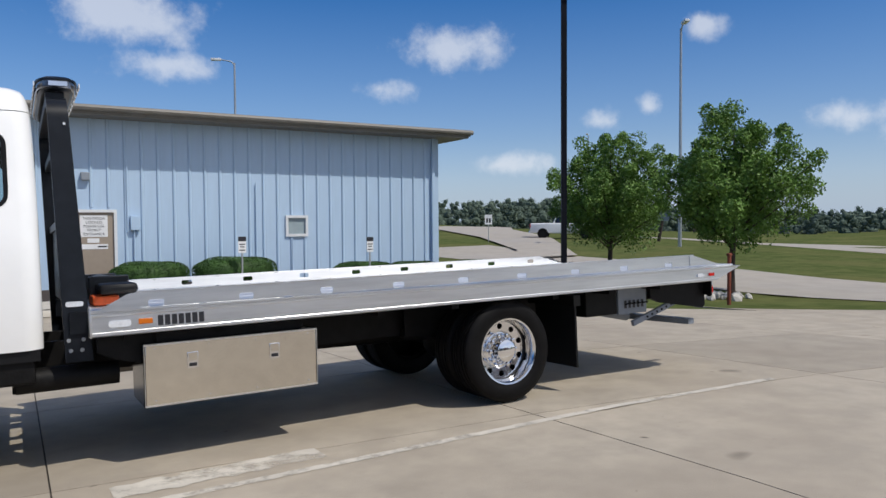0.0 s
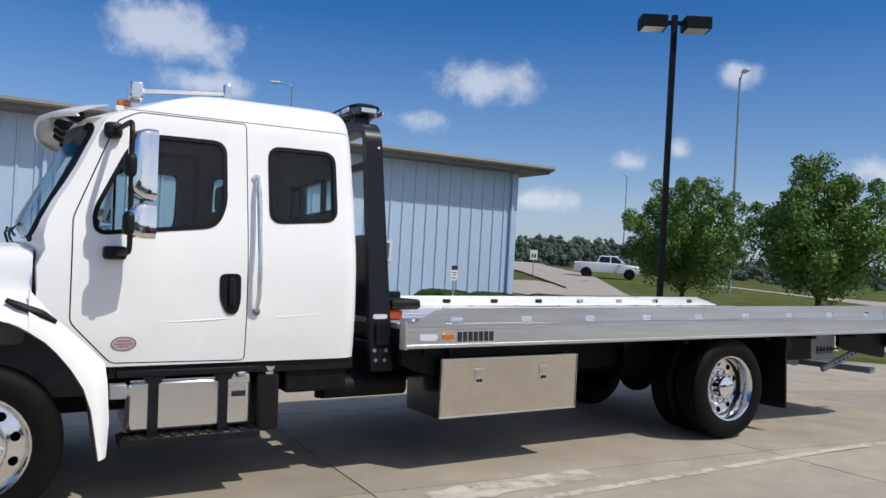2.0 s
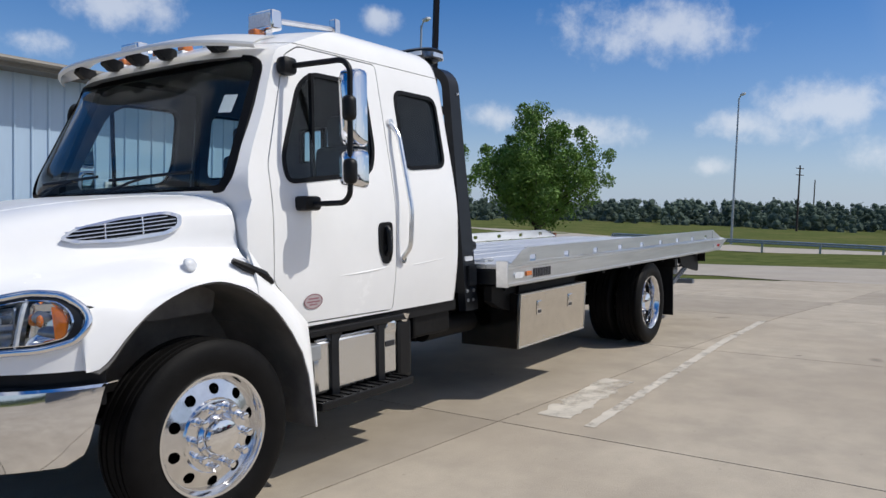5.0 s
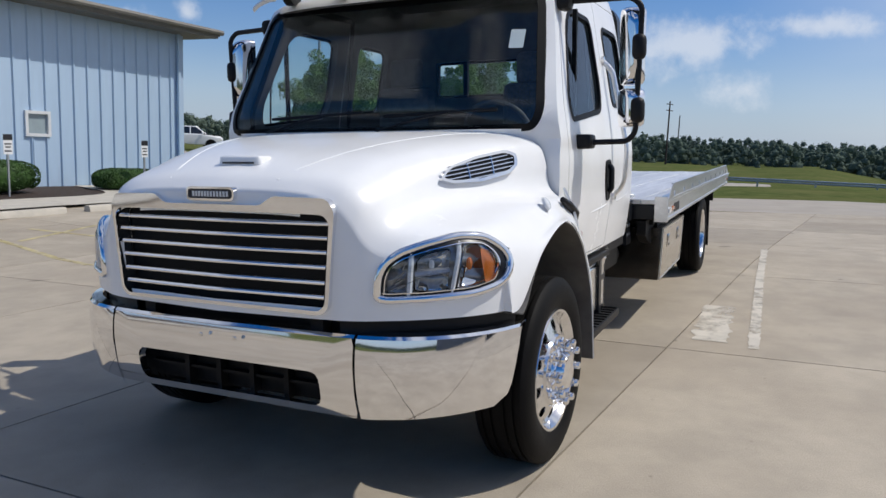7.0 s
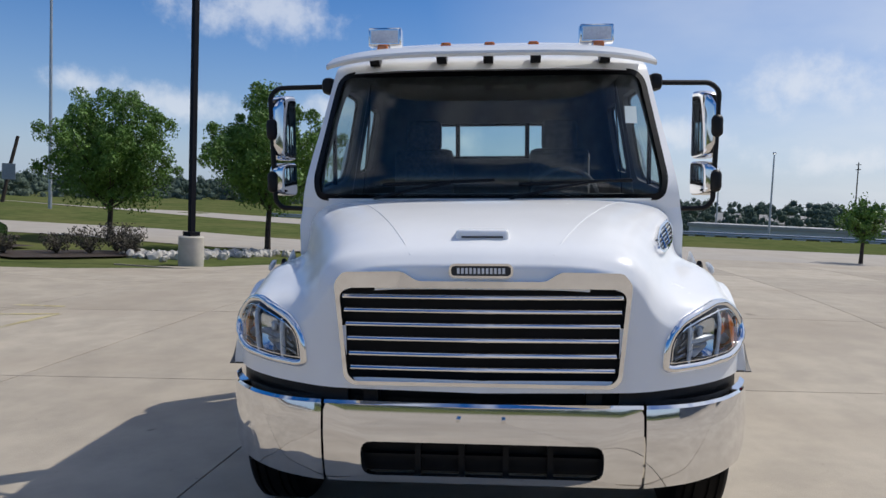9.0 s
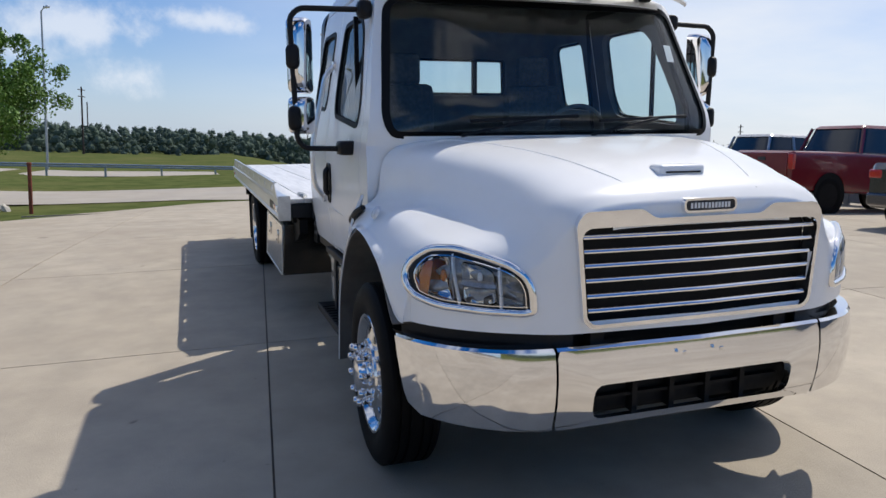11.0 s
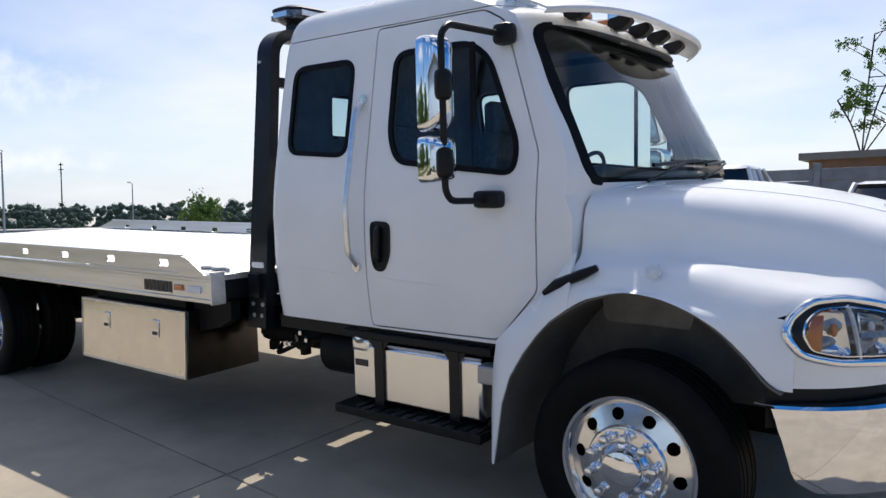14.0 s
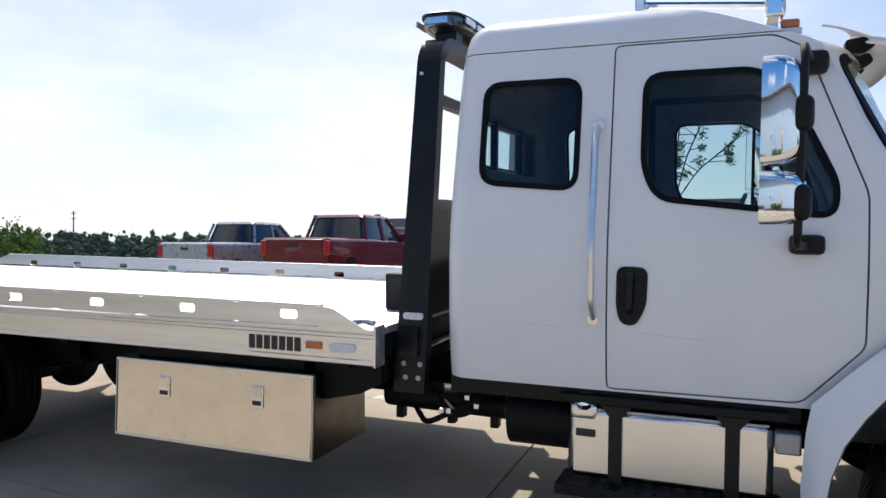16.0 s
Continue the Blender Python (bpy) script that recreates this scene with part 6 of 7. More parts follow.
def wheel(x, y, z, s, rear=False, inner=False, spin=0.0, steer=0.0):
    w = new("wheel")
    w.parent = truck
    w.matrix_basis = pose(x, y, z, 0, 0, (0 if s > 0 else 180) + steer) @ pose(0, 0, 0, 0, -spin, 0)
    if "t" not in tyre_proto:
        tyre_proto["t"] = part("tyre", tyre_mesh(), "rubber", w, angle=25)
    else:
        share(tyre_proto["t"], w, Matrix.Identity(4))
    if inner:
        bm = bmesh.new()
        lathe(bm, [(0.288, 0.1), (0.26, 0.08), (0.26, -0.08), (0.288, -0.1)], n=32)
        part("rim", bm, "under", w)
        return w
    if not rear:
        yf = lambda r: 0.118 - 0.030 * ((r - 0.175) / 0.09)
        bm = bmesh.new()
        lathe(bm, [(0.296, 0.106), (0.304, 0.116), (0.300, 0.124), (0.288, 0.122), (0.278, 0.108), (0.268, 0.088), (0.265, yf(0.265))], n=64)
        lathe(bm, [(0.180, yf(0.180)), (0.172, 0.128), (0.155, 0.132), (0.112, 0.132)], n=64)
        holed_disc(bm, 0.180, 0.265, 10, 0.0265, yf)
        rim = part("rim", bm, "polished", w, "polished aluminium rim with round hand holes")
        bm = bmesh.new()
        lathe(bm, [(0.112, 0.130), (0.108, 0.142), (0.098, 0.150), (0.094, 0.168), (0.082, 0.186), (0.050, 0.196), (0.001, 0.199)], n=40)
        part("hub_cap", bm, "chrome", rim)
        lug_r, lug_y, lug_l = 0.142, 0.130, 0.076
    else:
        yf = lambda r: -0.018 + 0.010 * ((r - 0.17) / 0.09)
        bm = bmesh.new()
        lathe(bm, [(0.296, 0.106), (0.304, 0.116), (0.300, 0.124), (0.286, 0.120), (0.272, 0.100), (0.266, 0.05), (0.262, yf(0.262))], n=64)
        lathe(bm, [(0.172, yf(0.172)), (0.165, -0.012), (0.150, -0.010), (0.108, -0.010)], n=64)
        holed_disc(bm, 0.172, 0.262, 10, 0.0265, yf)
        rim = part("rim", bm, "polished", w, "deep-dished polished aluminium rear rim")
        bm = bmesh.new()
        lathe(bm, [(0.118, -0.012), (0.112, 0.02), (0.104, 0.055), (0.098, 0.085), (0.070, 0.098), (0.001, 0.104)], n=40)
        part("hub_cap", bm, "chrome", rim)
        lug_r, lug_y, lug_l = 0.140, -0.010, 0.055
    bm = bmesh.new()
    lathe(bm, [(0.023, 0), (0.023, 0.008), (0.015, 0.013), (0.0145, lug_l * 0.45), (0.020, lug_l * 0.55), (0.021, lug_l * 0.74), (0.017, lug_l * 0.92), (0.001, lug_l)], n=14)
    lug = None
    for k in range(10):
        a = 2 * math.pi * (k + 0.5) / 10
        m = pose(lug_r * math.cos(a), lug_y, lug_r * math.sin(a))
        if lug is None:
            lug = part("lug_nut", bm, "chrome", rim)
            lug.matrix_basis = m
        else:
            share(lug, rim, m)
    bm = bmesh.new()
    lathe(bm, [(0.262, 0.02), (0.262, -0.1), (0.1, -0.1), (0.001, -0.1)], n=32)
    part("brake_drum", bm, "under", rim)
    rim.matrix_basis = Matrix.Diagonal((0.977, 1, 0.977, 1))
    return w


for s in (1, -1):
    wheel(-0.023, s * 1.034, 0.443, s, spin=21 if s > 0 else 6, steer=-1.4)
    wheel(-5.895, s * 1.095, 0.457, s, rear=True, spin=18)
    wheel(-5.895, s * 0.78, 0.457, s, inner=True)

# ---- chassis ----
for s in (1, -1):
    part("frame_rail", boxes((-8.35, 0.75, s * 0.43 - 0.035, s * 0.43 + 0.035, 0.60, 0.84)), "under", truck)
    part("bed_sill", boxes((-8.55, -2.62, s * 0.52 - 0.05, s * 0.52 + 0.05, 0.845, 0.915)), "under", truck)
for x in (-7.9, -7.2, -6.5, -5.4, -4.7, -4.0, -3.4, -2.8):
    part("cross_member", boxes((x - 0.035, x + 0.035, -1.15, 1.15, 0.87, 0.93)), "under", truck)
bm = bmesh.new()
tube(bm, [(-5.9, -1.0, TYRE), (-5.9, 1.0, TYRE)], 0.07, 12)
bmesh.ops.create_uvsphere(bm, u_segments=16, v_segments=10, radius=0.19, matrix=pose(-5.9, 0, TYRE))
part("rear_axle", bm, "under", truck)
bm = bmesh.new()
tube(bm, [(0, -0.95, TYRE - 0.05), (0, 0.95, TYRE - 0.05)], 0.05, 10)
part("front_axle", bm, "under", truck)
bm = bmesh.new()
tube(bm, [(-0.9, 0, 0.62), (-5.8, 0, 0.52)], 0.05, 10)
part("drive_shaft", bm, "under", truck)
part("gearbox", boxes((-1.6, -0.3, -0.28, 0.28, 0.45, 0.86), bevel=0.05), "under", truck)
for s in (1, -1):
    bm = bmesh.new()
    tube(bm, bend([(-5.2, s * 0.5, 0.62), (-5.9, s * 0.5, 0.52), (-6.6, s * 0.5, 0.64)], 0.5, 6), 0.045, 6)
    part("leaf_spring", bm, "under", truck)
    part("mud_flap", boxes((-6.68, -6.66, s * 0.92 - 0.30, s * 0.92 + 0.30, 0.22, 0.80)), "plastic", truck)
    part("flap_hanger", boxes((-6.70, -6.62, s * 0.9 - 0.35, s * 0.9 + 0.36, 0.80, 0.90)), "under", truck)
    part("wheel_guard", boxes((-6.5, -5.2, s * 0.56 - 0.01, s * 0.56 + 0.01, 0.60, 0.88)), "under", truck)
    part("cab_sill", boxes((-2.27, -0.70, s * 0.92 - 0.09, s * 0.92 + 0.09, 0.775, 0.852)), "plastic", truck)
    # fuel tank with straps and steps
    x0, x1 = (-1.56, -0.80) if s > 0 else (-1.68, -0.80)
    straps = (-0.955, -1.375) if s > 0 else (-0.965, -1.46)
    tk = part("fuel_tank", boxes((x0, x1, min(s * 0.55, s * 1.035), max(s * 0.55, s * 1.035), 0.435, 0.765), bevel=0.03, seg=1), "tank", truck, "bright aluminium fuel tank under the cab")
    for x in straps:
        part("tank_strap", boxes((x - 0.03, x + 0.03, min(s * 0.54, s * 1.043), max(s * 0.54, s * 1.043), 0.42, 0.80), bevel=0.008), "black", tk)
        bm = bmesh.new()
        prism(bm, [(x - 0.085, 0.80), (x - 0.03, 0.735), (x + 0.03, 0.735), (x + 0.085, 0.80)], lambda a, b, d: (a, s * d, b), 1.02, 1.046)
        part("strap_gusset", bm, "black", tk)
    part("filler_neck", boxes((x0 + 0.005, x0 + 0.145, min(s * 0.80, s * 1.041), max(s * 0.80, s * 1.041), 0.70, 0.792), bevel=0.03, seg=4), "tank", tk)
    # pale strip laid on the chamfer as its highlight
    part("tank_edge", boxes((x0 + 0.02, x1 - 0.02, min(s * 1.012, s * 1.03), max(s * 1.012, s * 1.03), 0.752, 0.762), bevel=0.004), "clear", tk)
    bm = bmesh.new()
    lathe(bm, [(0.055, 0.0), (0.055, 0.03), (0.045, 0.04), (0.001, 0.042)], (0, 0, 0), "z", 20)
    cp = part("filler_cap", bm, "chrome", tk)
    cp.matrix_basis = pose(x0 + 0.075, s * 1.0, 0.785, -35 if s > 0 else 35)
    part("tank_label", boxes((x0 + 0.04, x0 + 0.13, s * 1.037 - 0.002, s * 1.037 + 0.002, 0.63, 0.665)), "mark_dark", tk)
    st = part("cab_step", boxes((x0 - 0.04, -0.74, min(s * 0.86, s * 1.06), max(s * 0.86, s * 1.06), 0.785, 0.825), bevel=0.008), "plastic", truck)
    st2 = part("cab_step", boxes((x0 - 0.04, -0.76, min(s * 0.90, s * 1.13), max(s * 0.90, s * 1.13), 0.375, 0.425), bevel=0.008), "plastic", truck)
    for k in range(12):
        x = -1.56 + 0.07 * k
        part("step_tread", boxes((x - 0.012, x + 0.012, min(s * 0.92, s * 1.12), max(s * 0.92, s * 1.12), 0.425, 0.433)), "under", st2)
    for x in straps:
        part("step_hanger", boxes((x - 0.03, x + 0.03, min(s * 1.02, s * 1.05), max(s * 1.02, s * 1.05), 0.38, 0.80)), "black", truck)
    part("fender_bracket", boxes((-0.80, -0.70, min(s * 1.0, s * 1.09), max(s * 1.0, s * 1.09), 0.66, 0.75), bevel=0.01), "galv", truck)
# driver side: reductant tank and battery box; other side: air tank
part("side_tank", boxes((-1.76, -1.60, 0.55, 1.0, 0.38, 0.775), bevel=0.03), "plastic", truck)
bm = bmesh.new()
tube(bm, [(-1.69, 0.96, 0.775), (-1.69, 0.985, 0.83)], 0.045, 14)
part("side_tank_cap", bm, "chrome", truck)
part("battery_box", boxes((-2.24, -1.80, 0.50, 0.98, 0.62, 0.84), bevel=0.02), "under", truck)
bm = bmesh.new()
tube(bm, [(-2.76, 0.80, 0.62), (-2.12, 0.80, 0.62)], 0.085, 16)
part("air_tank", bm, "under", truck)
bm = bmesh.new()
tube(bm, [(-2.00, -0.82, 0.64), (-1.64, -0.82, 0.64)], 0.14, 18)
part("air_dryer", bm, "under", truck)
bm = bmesh.new()
tube(bm, [(-2.75, -0.70, 0.66), (-2.05, -0.74, 0.66)], 0.075, 12)
tube(bm, bend([(-2.45, -0.75, 0.7), (-2.3, -0.85, 0.6), (-2.1, -0.8, 0.7)], 0.05), 0.02, 8)
tube(bm, bend([(-2.6, -0.7, 0.6), (-2.45, -0.9, 0.56), (-2.25, -0.84, 0.66), (-2.0, -0.84, 0.7)], 0.06), 0.015, 8)
part("air_line", bm, "under", truck)
for p in ((-2.22, -0.9, 0.72), (-2.17, -0.9, 0.68), (-2.32, -0.9, 0.64), (-2.36, -0.9, 0.64)):
    part("air_fitting", boxes((p[0] - 0.014, p[0] + 0.014, p[1] - 0.014, p[1] + 0.014, p[2] - 0.014, p[2] + 0.014), bevel=0.004), "polished", truck)

# ---- rollback bed ----
BX0, BX1, BW = -2.56, -8.92, 1.29
# deck planks
for k in range(13):
    y = -1.17 + 0.195 * k
    part("deck_plank", boxes((BX1 + 0.06, BX0 - 0.03, y - 0.0955, y + 0.0955, 1.05, 1.085 + 0.003 * (k % 2)), bevel=0.003), "deck", truck)
for s in (1, -1):
    def S(y):
        return s * y
    # side beam: an extruded channel with grooves
    prof = [(1.20, 0.92), (1.275, 0.92), (1.287, 0.926), (1.287, 0.945), (1.279, 0.950), (1.279, 1.050), (1.287, 1.056), (1.287, 1.070), (1.281, 1.074), (1.281, 1.078), (1.29, 1.082), (1.29, 1.098), (1.280, 1.102), (1.20, 1.102)]
    bm = bmesh.new()
    prism(bm, prof, lambda a, b, d: (d, s * a, b), BX1 + 0.05, BX0)
    # the tail end runs out in a wedge
    for v in bm.verts:
        if v.co.x < -8.0:
            v.co.x = -8.95 + 0.40 * max(0.0, 1.055 - v.co.z) / 0.135
            v.co.z = min(v.co.z, 1.062 + 0.1 * (v.co.z - 1.062))
    part("side_beam", bm, "alu", truck, "ribbed aluminium side beam of the bed", angle=20)
    part("beam_end_cap", boxes((BX0 - 0.001, BX0 + 0.012, min(S(1.19), S(1.292)), max(S(1.19), S(1.292)), 0.916, 1.115), bevel=0.003), "alu", truck)
    # rail with slots, sloping at both ends
    bm = bmesh.new()
    cells = [(-2.962 - 0.612 * k) for k in range(9)] if s > 0 else [(-3.036 - 0.6275 * k) for k in range(9)]
    zs = 1.122 if s > 0 else 1.150
    for xc in cells:
        hx0, hx1 = (xc - 0.306, xc + 0.306) if s > 0 else (xc - 0.31375, xc + 0.31375)
        if xc == cells[0]:
            hx1 = -2.86
        slot = rounded(rect(xc - 0.052, xc + 0.052, zs - 0.023, zs + 0.023), 0.019, 4)
        cxm, hwd = (hx0 + hx1) / 2, (hx1 - hx0) / 2
        ring_o = []
        for a, b in slot:
            da, db = (a - xc) / 0.052, (b - zs) / 0.023
            kk = max(abs(da), abs(db))
            ring_o.append((cxm + da / kk * hwd, 1.1475 + db / kk * 0.0525))
        vi = [bm.verts.new((a, S(1.283), b)) for a, b in slot]
        vo = [bm.verts.new((a, S(1.283), b)) for a, b in ring_o]
        for i in range(len(slot)):
            j = (i + 1) % len(slot)
            bm.faces.new((vi[i], vi[j], vo[j], vo[i]))
    e0, e1 = hx0, BX1 + 0.35
    for quad in ([(-2.86, 1.095), (-2.86, 1.20), (-2.78, 1.19), (-2.60, 1.095)], [(e0, 1.095), (e0, 1.20), (-8.22, 1.20), (-8.60, 1.095)]):
        bm.faces.new([bm.verts.new((a, S(1.283), b)) for a, b in quad])
    bmesh.ops.remove_doubles(bm, verts=bm.verts, dist=0.001)
    thicken(bm, 0.008)
    part("side_rail", bm, "alu", truck, "aluminium side rail with oval tie-down slots", angle=20)
    part("rail_cap", boxes((-8.22, -2.84, min(S(1.270), S(1.293)), max(S(1.270), S(1.293)), 1.198, 1.209), bevel=0.003), "alu", truck)
    # maker's mark as bars, side lamps
    for k in range(7):
        x = -2.985 - 0.045 * k
        part("mark_bar", boxes((x - 0.017, x + 0.017, min(S(1.279), S(1.2825)), max(S(1.279), S(1.2825)), 0.965, 1.035)), "mark_dark", truck)
    part("side_lamp", boxes((-2.935, -2.845, min(S(1.279), S(1.29)), max(S(1.279), S(1.29)), 0.985, 1.022), bevel=0.004), "amber", truck)
    bm = bmesh.new()
    ov = rounded(rect(-2.80, -2.66, 0.978, 1.022), 0.022, 5)
    prism(bm, ov, lambda a, b, d: (a, s * d, b), 1.279, 1.290)
    part("oval_lamp", bm, "clear", truck)
    part("tail_side_lamp", boxes((-8.37, -8.27, min(S(1.279), S(1.292)), max(S(1.279), S(1.292)), 0.972, 1.004), bevel=0.004), "clear", truck)
    part("tail_side_lamp", boxes((-8.53, -8.45, min(S(1.279), S(1.292)), max(S(1.279), S(1.292)), 0.974, 1.008), bevel=0.004), "red", truck)
    # toolbox
    xf, xr = (-2.873, -4.118) if s > 0 else (-2.927, -4.215)
    y0, y1 = sorted((S(0.66), S(1.205)))
    # body in the darkened steel, only the door keeps the bright one
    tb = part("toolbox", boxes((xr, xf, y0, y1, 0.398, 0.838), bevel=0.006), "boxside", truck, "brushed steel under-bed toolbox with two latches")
    yd0, yd1 = sorted((S(1.206), S(1.218)))
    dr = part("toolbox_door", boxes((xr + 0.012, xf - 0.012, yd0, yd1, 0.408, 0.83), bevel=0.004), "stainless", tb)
    bm = bmesh.new()
    o = rect(xr + 0.004, xf - 0.004, 0.402, 0.834)
    band(bm, o, inset(o, 0.012), lambda a, b, l: (a, s * (1.2185 + l), b), 0.003, -0.01)
    part("toolbox_edge", bm, "edgebright", tb)
    for f in (0.26, 0.73):
        x = xf + (xr - xf) * f
        yl0, yl1 = sorted((S(1.218), S(1.226)))
        lt = part("latch", boxes((x - 0.038, x + 0.038, yl0, yl1, 0.64, 0.755), bevel=0.004), "polished", dr)
        ya, yb = sorted((S(1.2262), S(1.2285)))
        part("latch_recess", boxes((x - 0.028, x + 0.028, ya, yb, 0.695, 0.748)), "stainless", lt)
        part("latch_lock", boxes((x - 0.026, x + 0.026, ya, yb, 0.655, 0.678)), "mark_dark", lt)
    for fx in (0.06, 0.35, 0.62, 0.94):
        for z in (0.44, 0.80):
            x = xf + (xr - xf) * fx
            ya, yb = sorted((S(1.217), S(1.221)))
            part("rivet", boxes((x - 0.006, x + 0.006, ya, yb, z - 0.006, z + 0.006), bevel=0.002), "polished", dr)
    # the front stands plumb although the truck leans with the lot
    for ob in [tb] + list(tb.children_recursive):
        for v in ob.data.vertices:
            if s * v.co.y > 1.0:
                v.co.y += (0.838 - v.co.z) * (-0.056 if s > 0 else -0.050)
    part("toolbox_hanger", boxes((xr + 0.1, xf - 0.1, min(S(0.55), S(1.15)), max(S(0.55), S(1.15)), 0.84, 0.90)), "under", truck)
part("tail_plate", boxes((BX1, BX1 + 0.07, -1.27, 1.27, 1.038, 1.068), bevel=0.008), "alu", truck)
part("nose_beam", boxes((BX0 - 0.12, BX0 - 0.03, -1.19, 1.19, 0.93, 1.045), bevel=0.006), "black", truck)
part("nose_tube", boxes((BX0 - 0.02, BX0 + 0.06, -0.95, 0.95, 0.86, 0.93), bevel=0.01), "black", truck)
# headboard: two posts that turn inwards into a top beam, and the light bar on it
def post_x(z):
    return -2.468 + 0.035 * (z - 1.7), 0.073 - 0.0245 * (z - 1.7) * 0.5


for s in (1, -1):
    bm = bmesh.new()
    line = [(0.975, 0.74), (0.955, 1.1), (0.915, 1.7), (0.882, 2.2)] + [(0.87 - 0.14 * (1 - math.cos(a)), 2.40 + 0.14 * math.sin(a)) for a in np.linspace(0, math.pi / 2, 9)] + [(0.42, 2.545), (0.0, 2.545)]
    prev = None
    for i, (y, z) in enumerate(line):
        y0, z0 = line[max(i - 1, 0)]
        y1, z1 = line[min(i + 1, len(line) - 1)]
        d = Vector((0, y1 - y0, z1 - z0)).normalized()
        nv = Vector((0, d.z, -d.y))
        xc, hw = post_x(z)
        cur = [bm.verts.new(Vector((xc + hw * a, s * (y + nv.y * 0.034 * b), z + nv.z * 0.034 * b))) for a, b in ((-1, -1), (1, -1), (1, 1), (-1, 1))]
        if prev:
            for k in range(4):
                bm.faces.new((prev[k], prev[(k + 1) % 4], cur[(k + 1) % 4], cur[k]))
        else:
            bm.faces.new(cur)
        prev = cur
    bm.faces.new(prev)
    ps = part("headboard_post", bm, "black", truck, "black steel headboard post bent into the top beam")
    for z in (2.50,):
        part("clearance_lamp", boxes((post_x(z)[0] - 0.045, post_x(z)[0] - 0.03, s * 0.873 - 0.008 + s * 0.036, s * 0.873 + 0.008 + s * 0.036, 2.36, 2.375)), "clear", ps)
    bm = bmesh.new()
    ov = rounded(rect(-2.54, -2.43, 1.115, 1.15), 0.017, 4)
    y0, y1 = sorted((s * 0.984, s * 0.994))
    prism(bm, ov, XZ, y0, y1)
    part("oval_plate", bm, "clear", ps)
    for k, (x, z) in enumerate(((-2.52, 0.82), (-2.45, 0.82), (-2.53, 0.89), (-2.44, 0.89))):
        bm = bmesh.new()
        tube(bm, [(x, s * 0.985, z), (x, s * 1.008, z)], 0.014, 8)
        part("bolt", bm, "galv", ps)
for z, xb in ((1.70, -2.455), (2.25, -2.44)):
    part("headboard_bar", boxes((xb - 0.025, xb + 0.025, -0.86, 0.86, z - 0.03, z + 0.03)), "black", truck)
part("headboard_panel", boxes((-2.49, -2.45, -0.86, 0.86, 1.12, 1.685)), "black", truck)
for s in (1, -1):
    part("deck_bracket", boxes((-2.55, -2.45, min(s * 0.88, s * 1.02), max(s * 0.88, s * 1.02), 0.93, 1.08)), "black", truck)
    bm = bmesh.new()
    prism(bm, [(-2.60, 0.915), (-2.60, 0.80), (-2.72, 0.74), (-2.98, 0.68), (-2.98, 0.915)], lambda a, b, d: (a, s * d, b), 1.05, 1.12)
    part("deck_gusset", bm, "under", truck)
    # drain tabs under the air tank
    for x in (-2.66, -2.36, -2.12):
        part("drain_tab", boxes((x - 0.022, x + 0.022, s * 0.74 - 0.03, s * 0.74 + 0.03, 0.535, 0.60), bevel=0.006), "under", truck)
def bar_outline(k):
    return [(-2.455 + (0.145 - k) * math.copysign(abs(math.cos(a)) ** 0.55, math.cos(a)), (0.76 - k) * math.copysign(abs(math.sin(a)) ** 0.32, math.sin(a))) for a in np.linspace(0, 2 * math.pi, 49)[:-1]]


def bar_layer(name, levels, mat, parent=None, label=""):
    bm = bmesh.new()
    rings = [[bm.verts.new((a, b, z)) for a, b in bar_outline(k)] for k, z in levels]
    for r0, r1 in zip(rings, rings[1:]):
        for i in range(48):
            bm.faces.new((r0[i], r0[(i + 1) % 48], r1[(i + 1) % 48], r1[i]))
    bm.faces.new(rings[0])
    bm.faces.new(rings[-1])
    return part(name, bm, mat, parent, label)


lb = bar_layer("light_bar", [(0.05, 2.63), (0.03, 2.645), (0.03, 2.70)], "black", truck, "low-profile light bar on the headboard")
bar_layer("light_bar_lid", [(0.0, 2.70), (0.0, 2.712), (0.03, 2.728)], "black", lb)
bar_layer("lens_band", [(0.018, 2.648), (0.012, 2.655), (0.012, 2.699)], "smokelens", lb)
for k in range(8):
    y = -0.63 + 0.18 * k
    part("light_module", boxes((-2.602, -2.594, y - 0.07, y + 0.07, 2.660, 2.692)), "clear", lb)
    part("light_module", boxes((-2.316, -2.308, y - 0.07, y + 0.07, 2.660, 2.692)), "clear", lb)
for s in (1, -1):
    part("light_module", boxes((-2.52, -2.40, min(s * 0.744, s * 0.752), max(s * 0.744, s * 0.752), 2.660, 2.692)), "polished", lb)
    part("light_bar_foot", boxes((-2.50, -2.38, s * 0.62 - 0.05, s * 0.62 + 0.05, 2.575, 2.635)), "black", lb)
# winch and straps at the front of the deck
bm = bmesh.new()
tube(bm, [(-2.76, -0.35, 1.20), (-2.76, 0.35, 1.20)], 0.10, 18)
box(bm, -2.90, -2.62, -0.46, -0.36, 1.086, 1.30, bevel=0.01)
box(bm, -2.90, -2.62, 0.36, 0.46, 1.086, 1.30, bevel=0.01)
part("winch", bm, "black", truck)
part("control_box", boxes((-2.92, -2.66, 0.42, 0.80, 1.17, 1.25), bevel=0.03), "plastic", truck)
part("strap_pouch", boxes((-2.80, -2.62, 0.45, 0.72, 1.09, 1.165), bevel=0.02), "orange", truck)
bm = bmesh.new()
tube(bm, bend([(-2.70, 0.90, 1.10), (-2.76, 0.99, 1.098), (-2.80, 0.90, 1.104), (-2.86, 0.98, 1.098), (-2.92, 0.92, 1.10)], 0.03), 0.012, 8)
part("chain", bm, "galv", truck)
bm = bmesh.new()
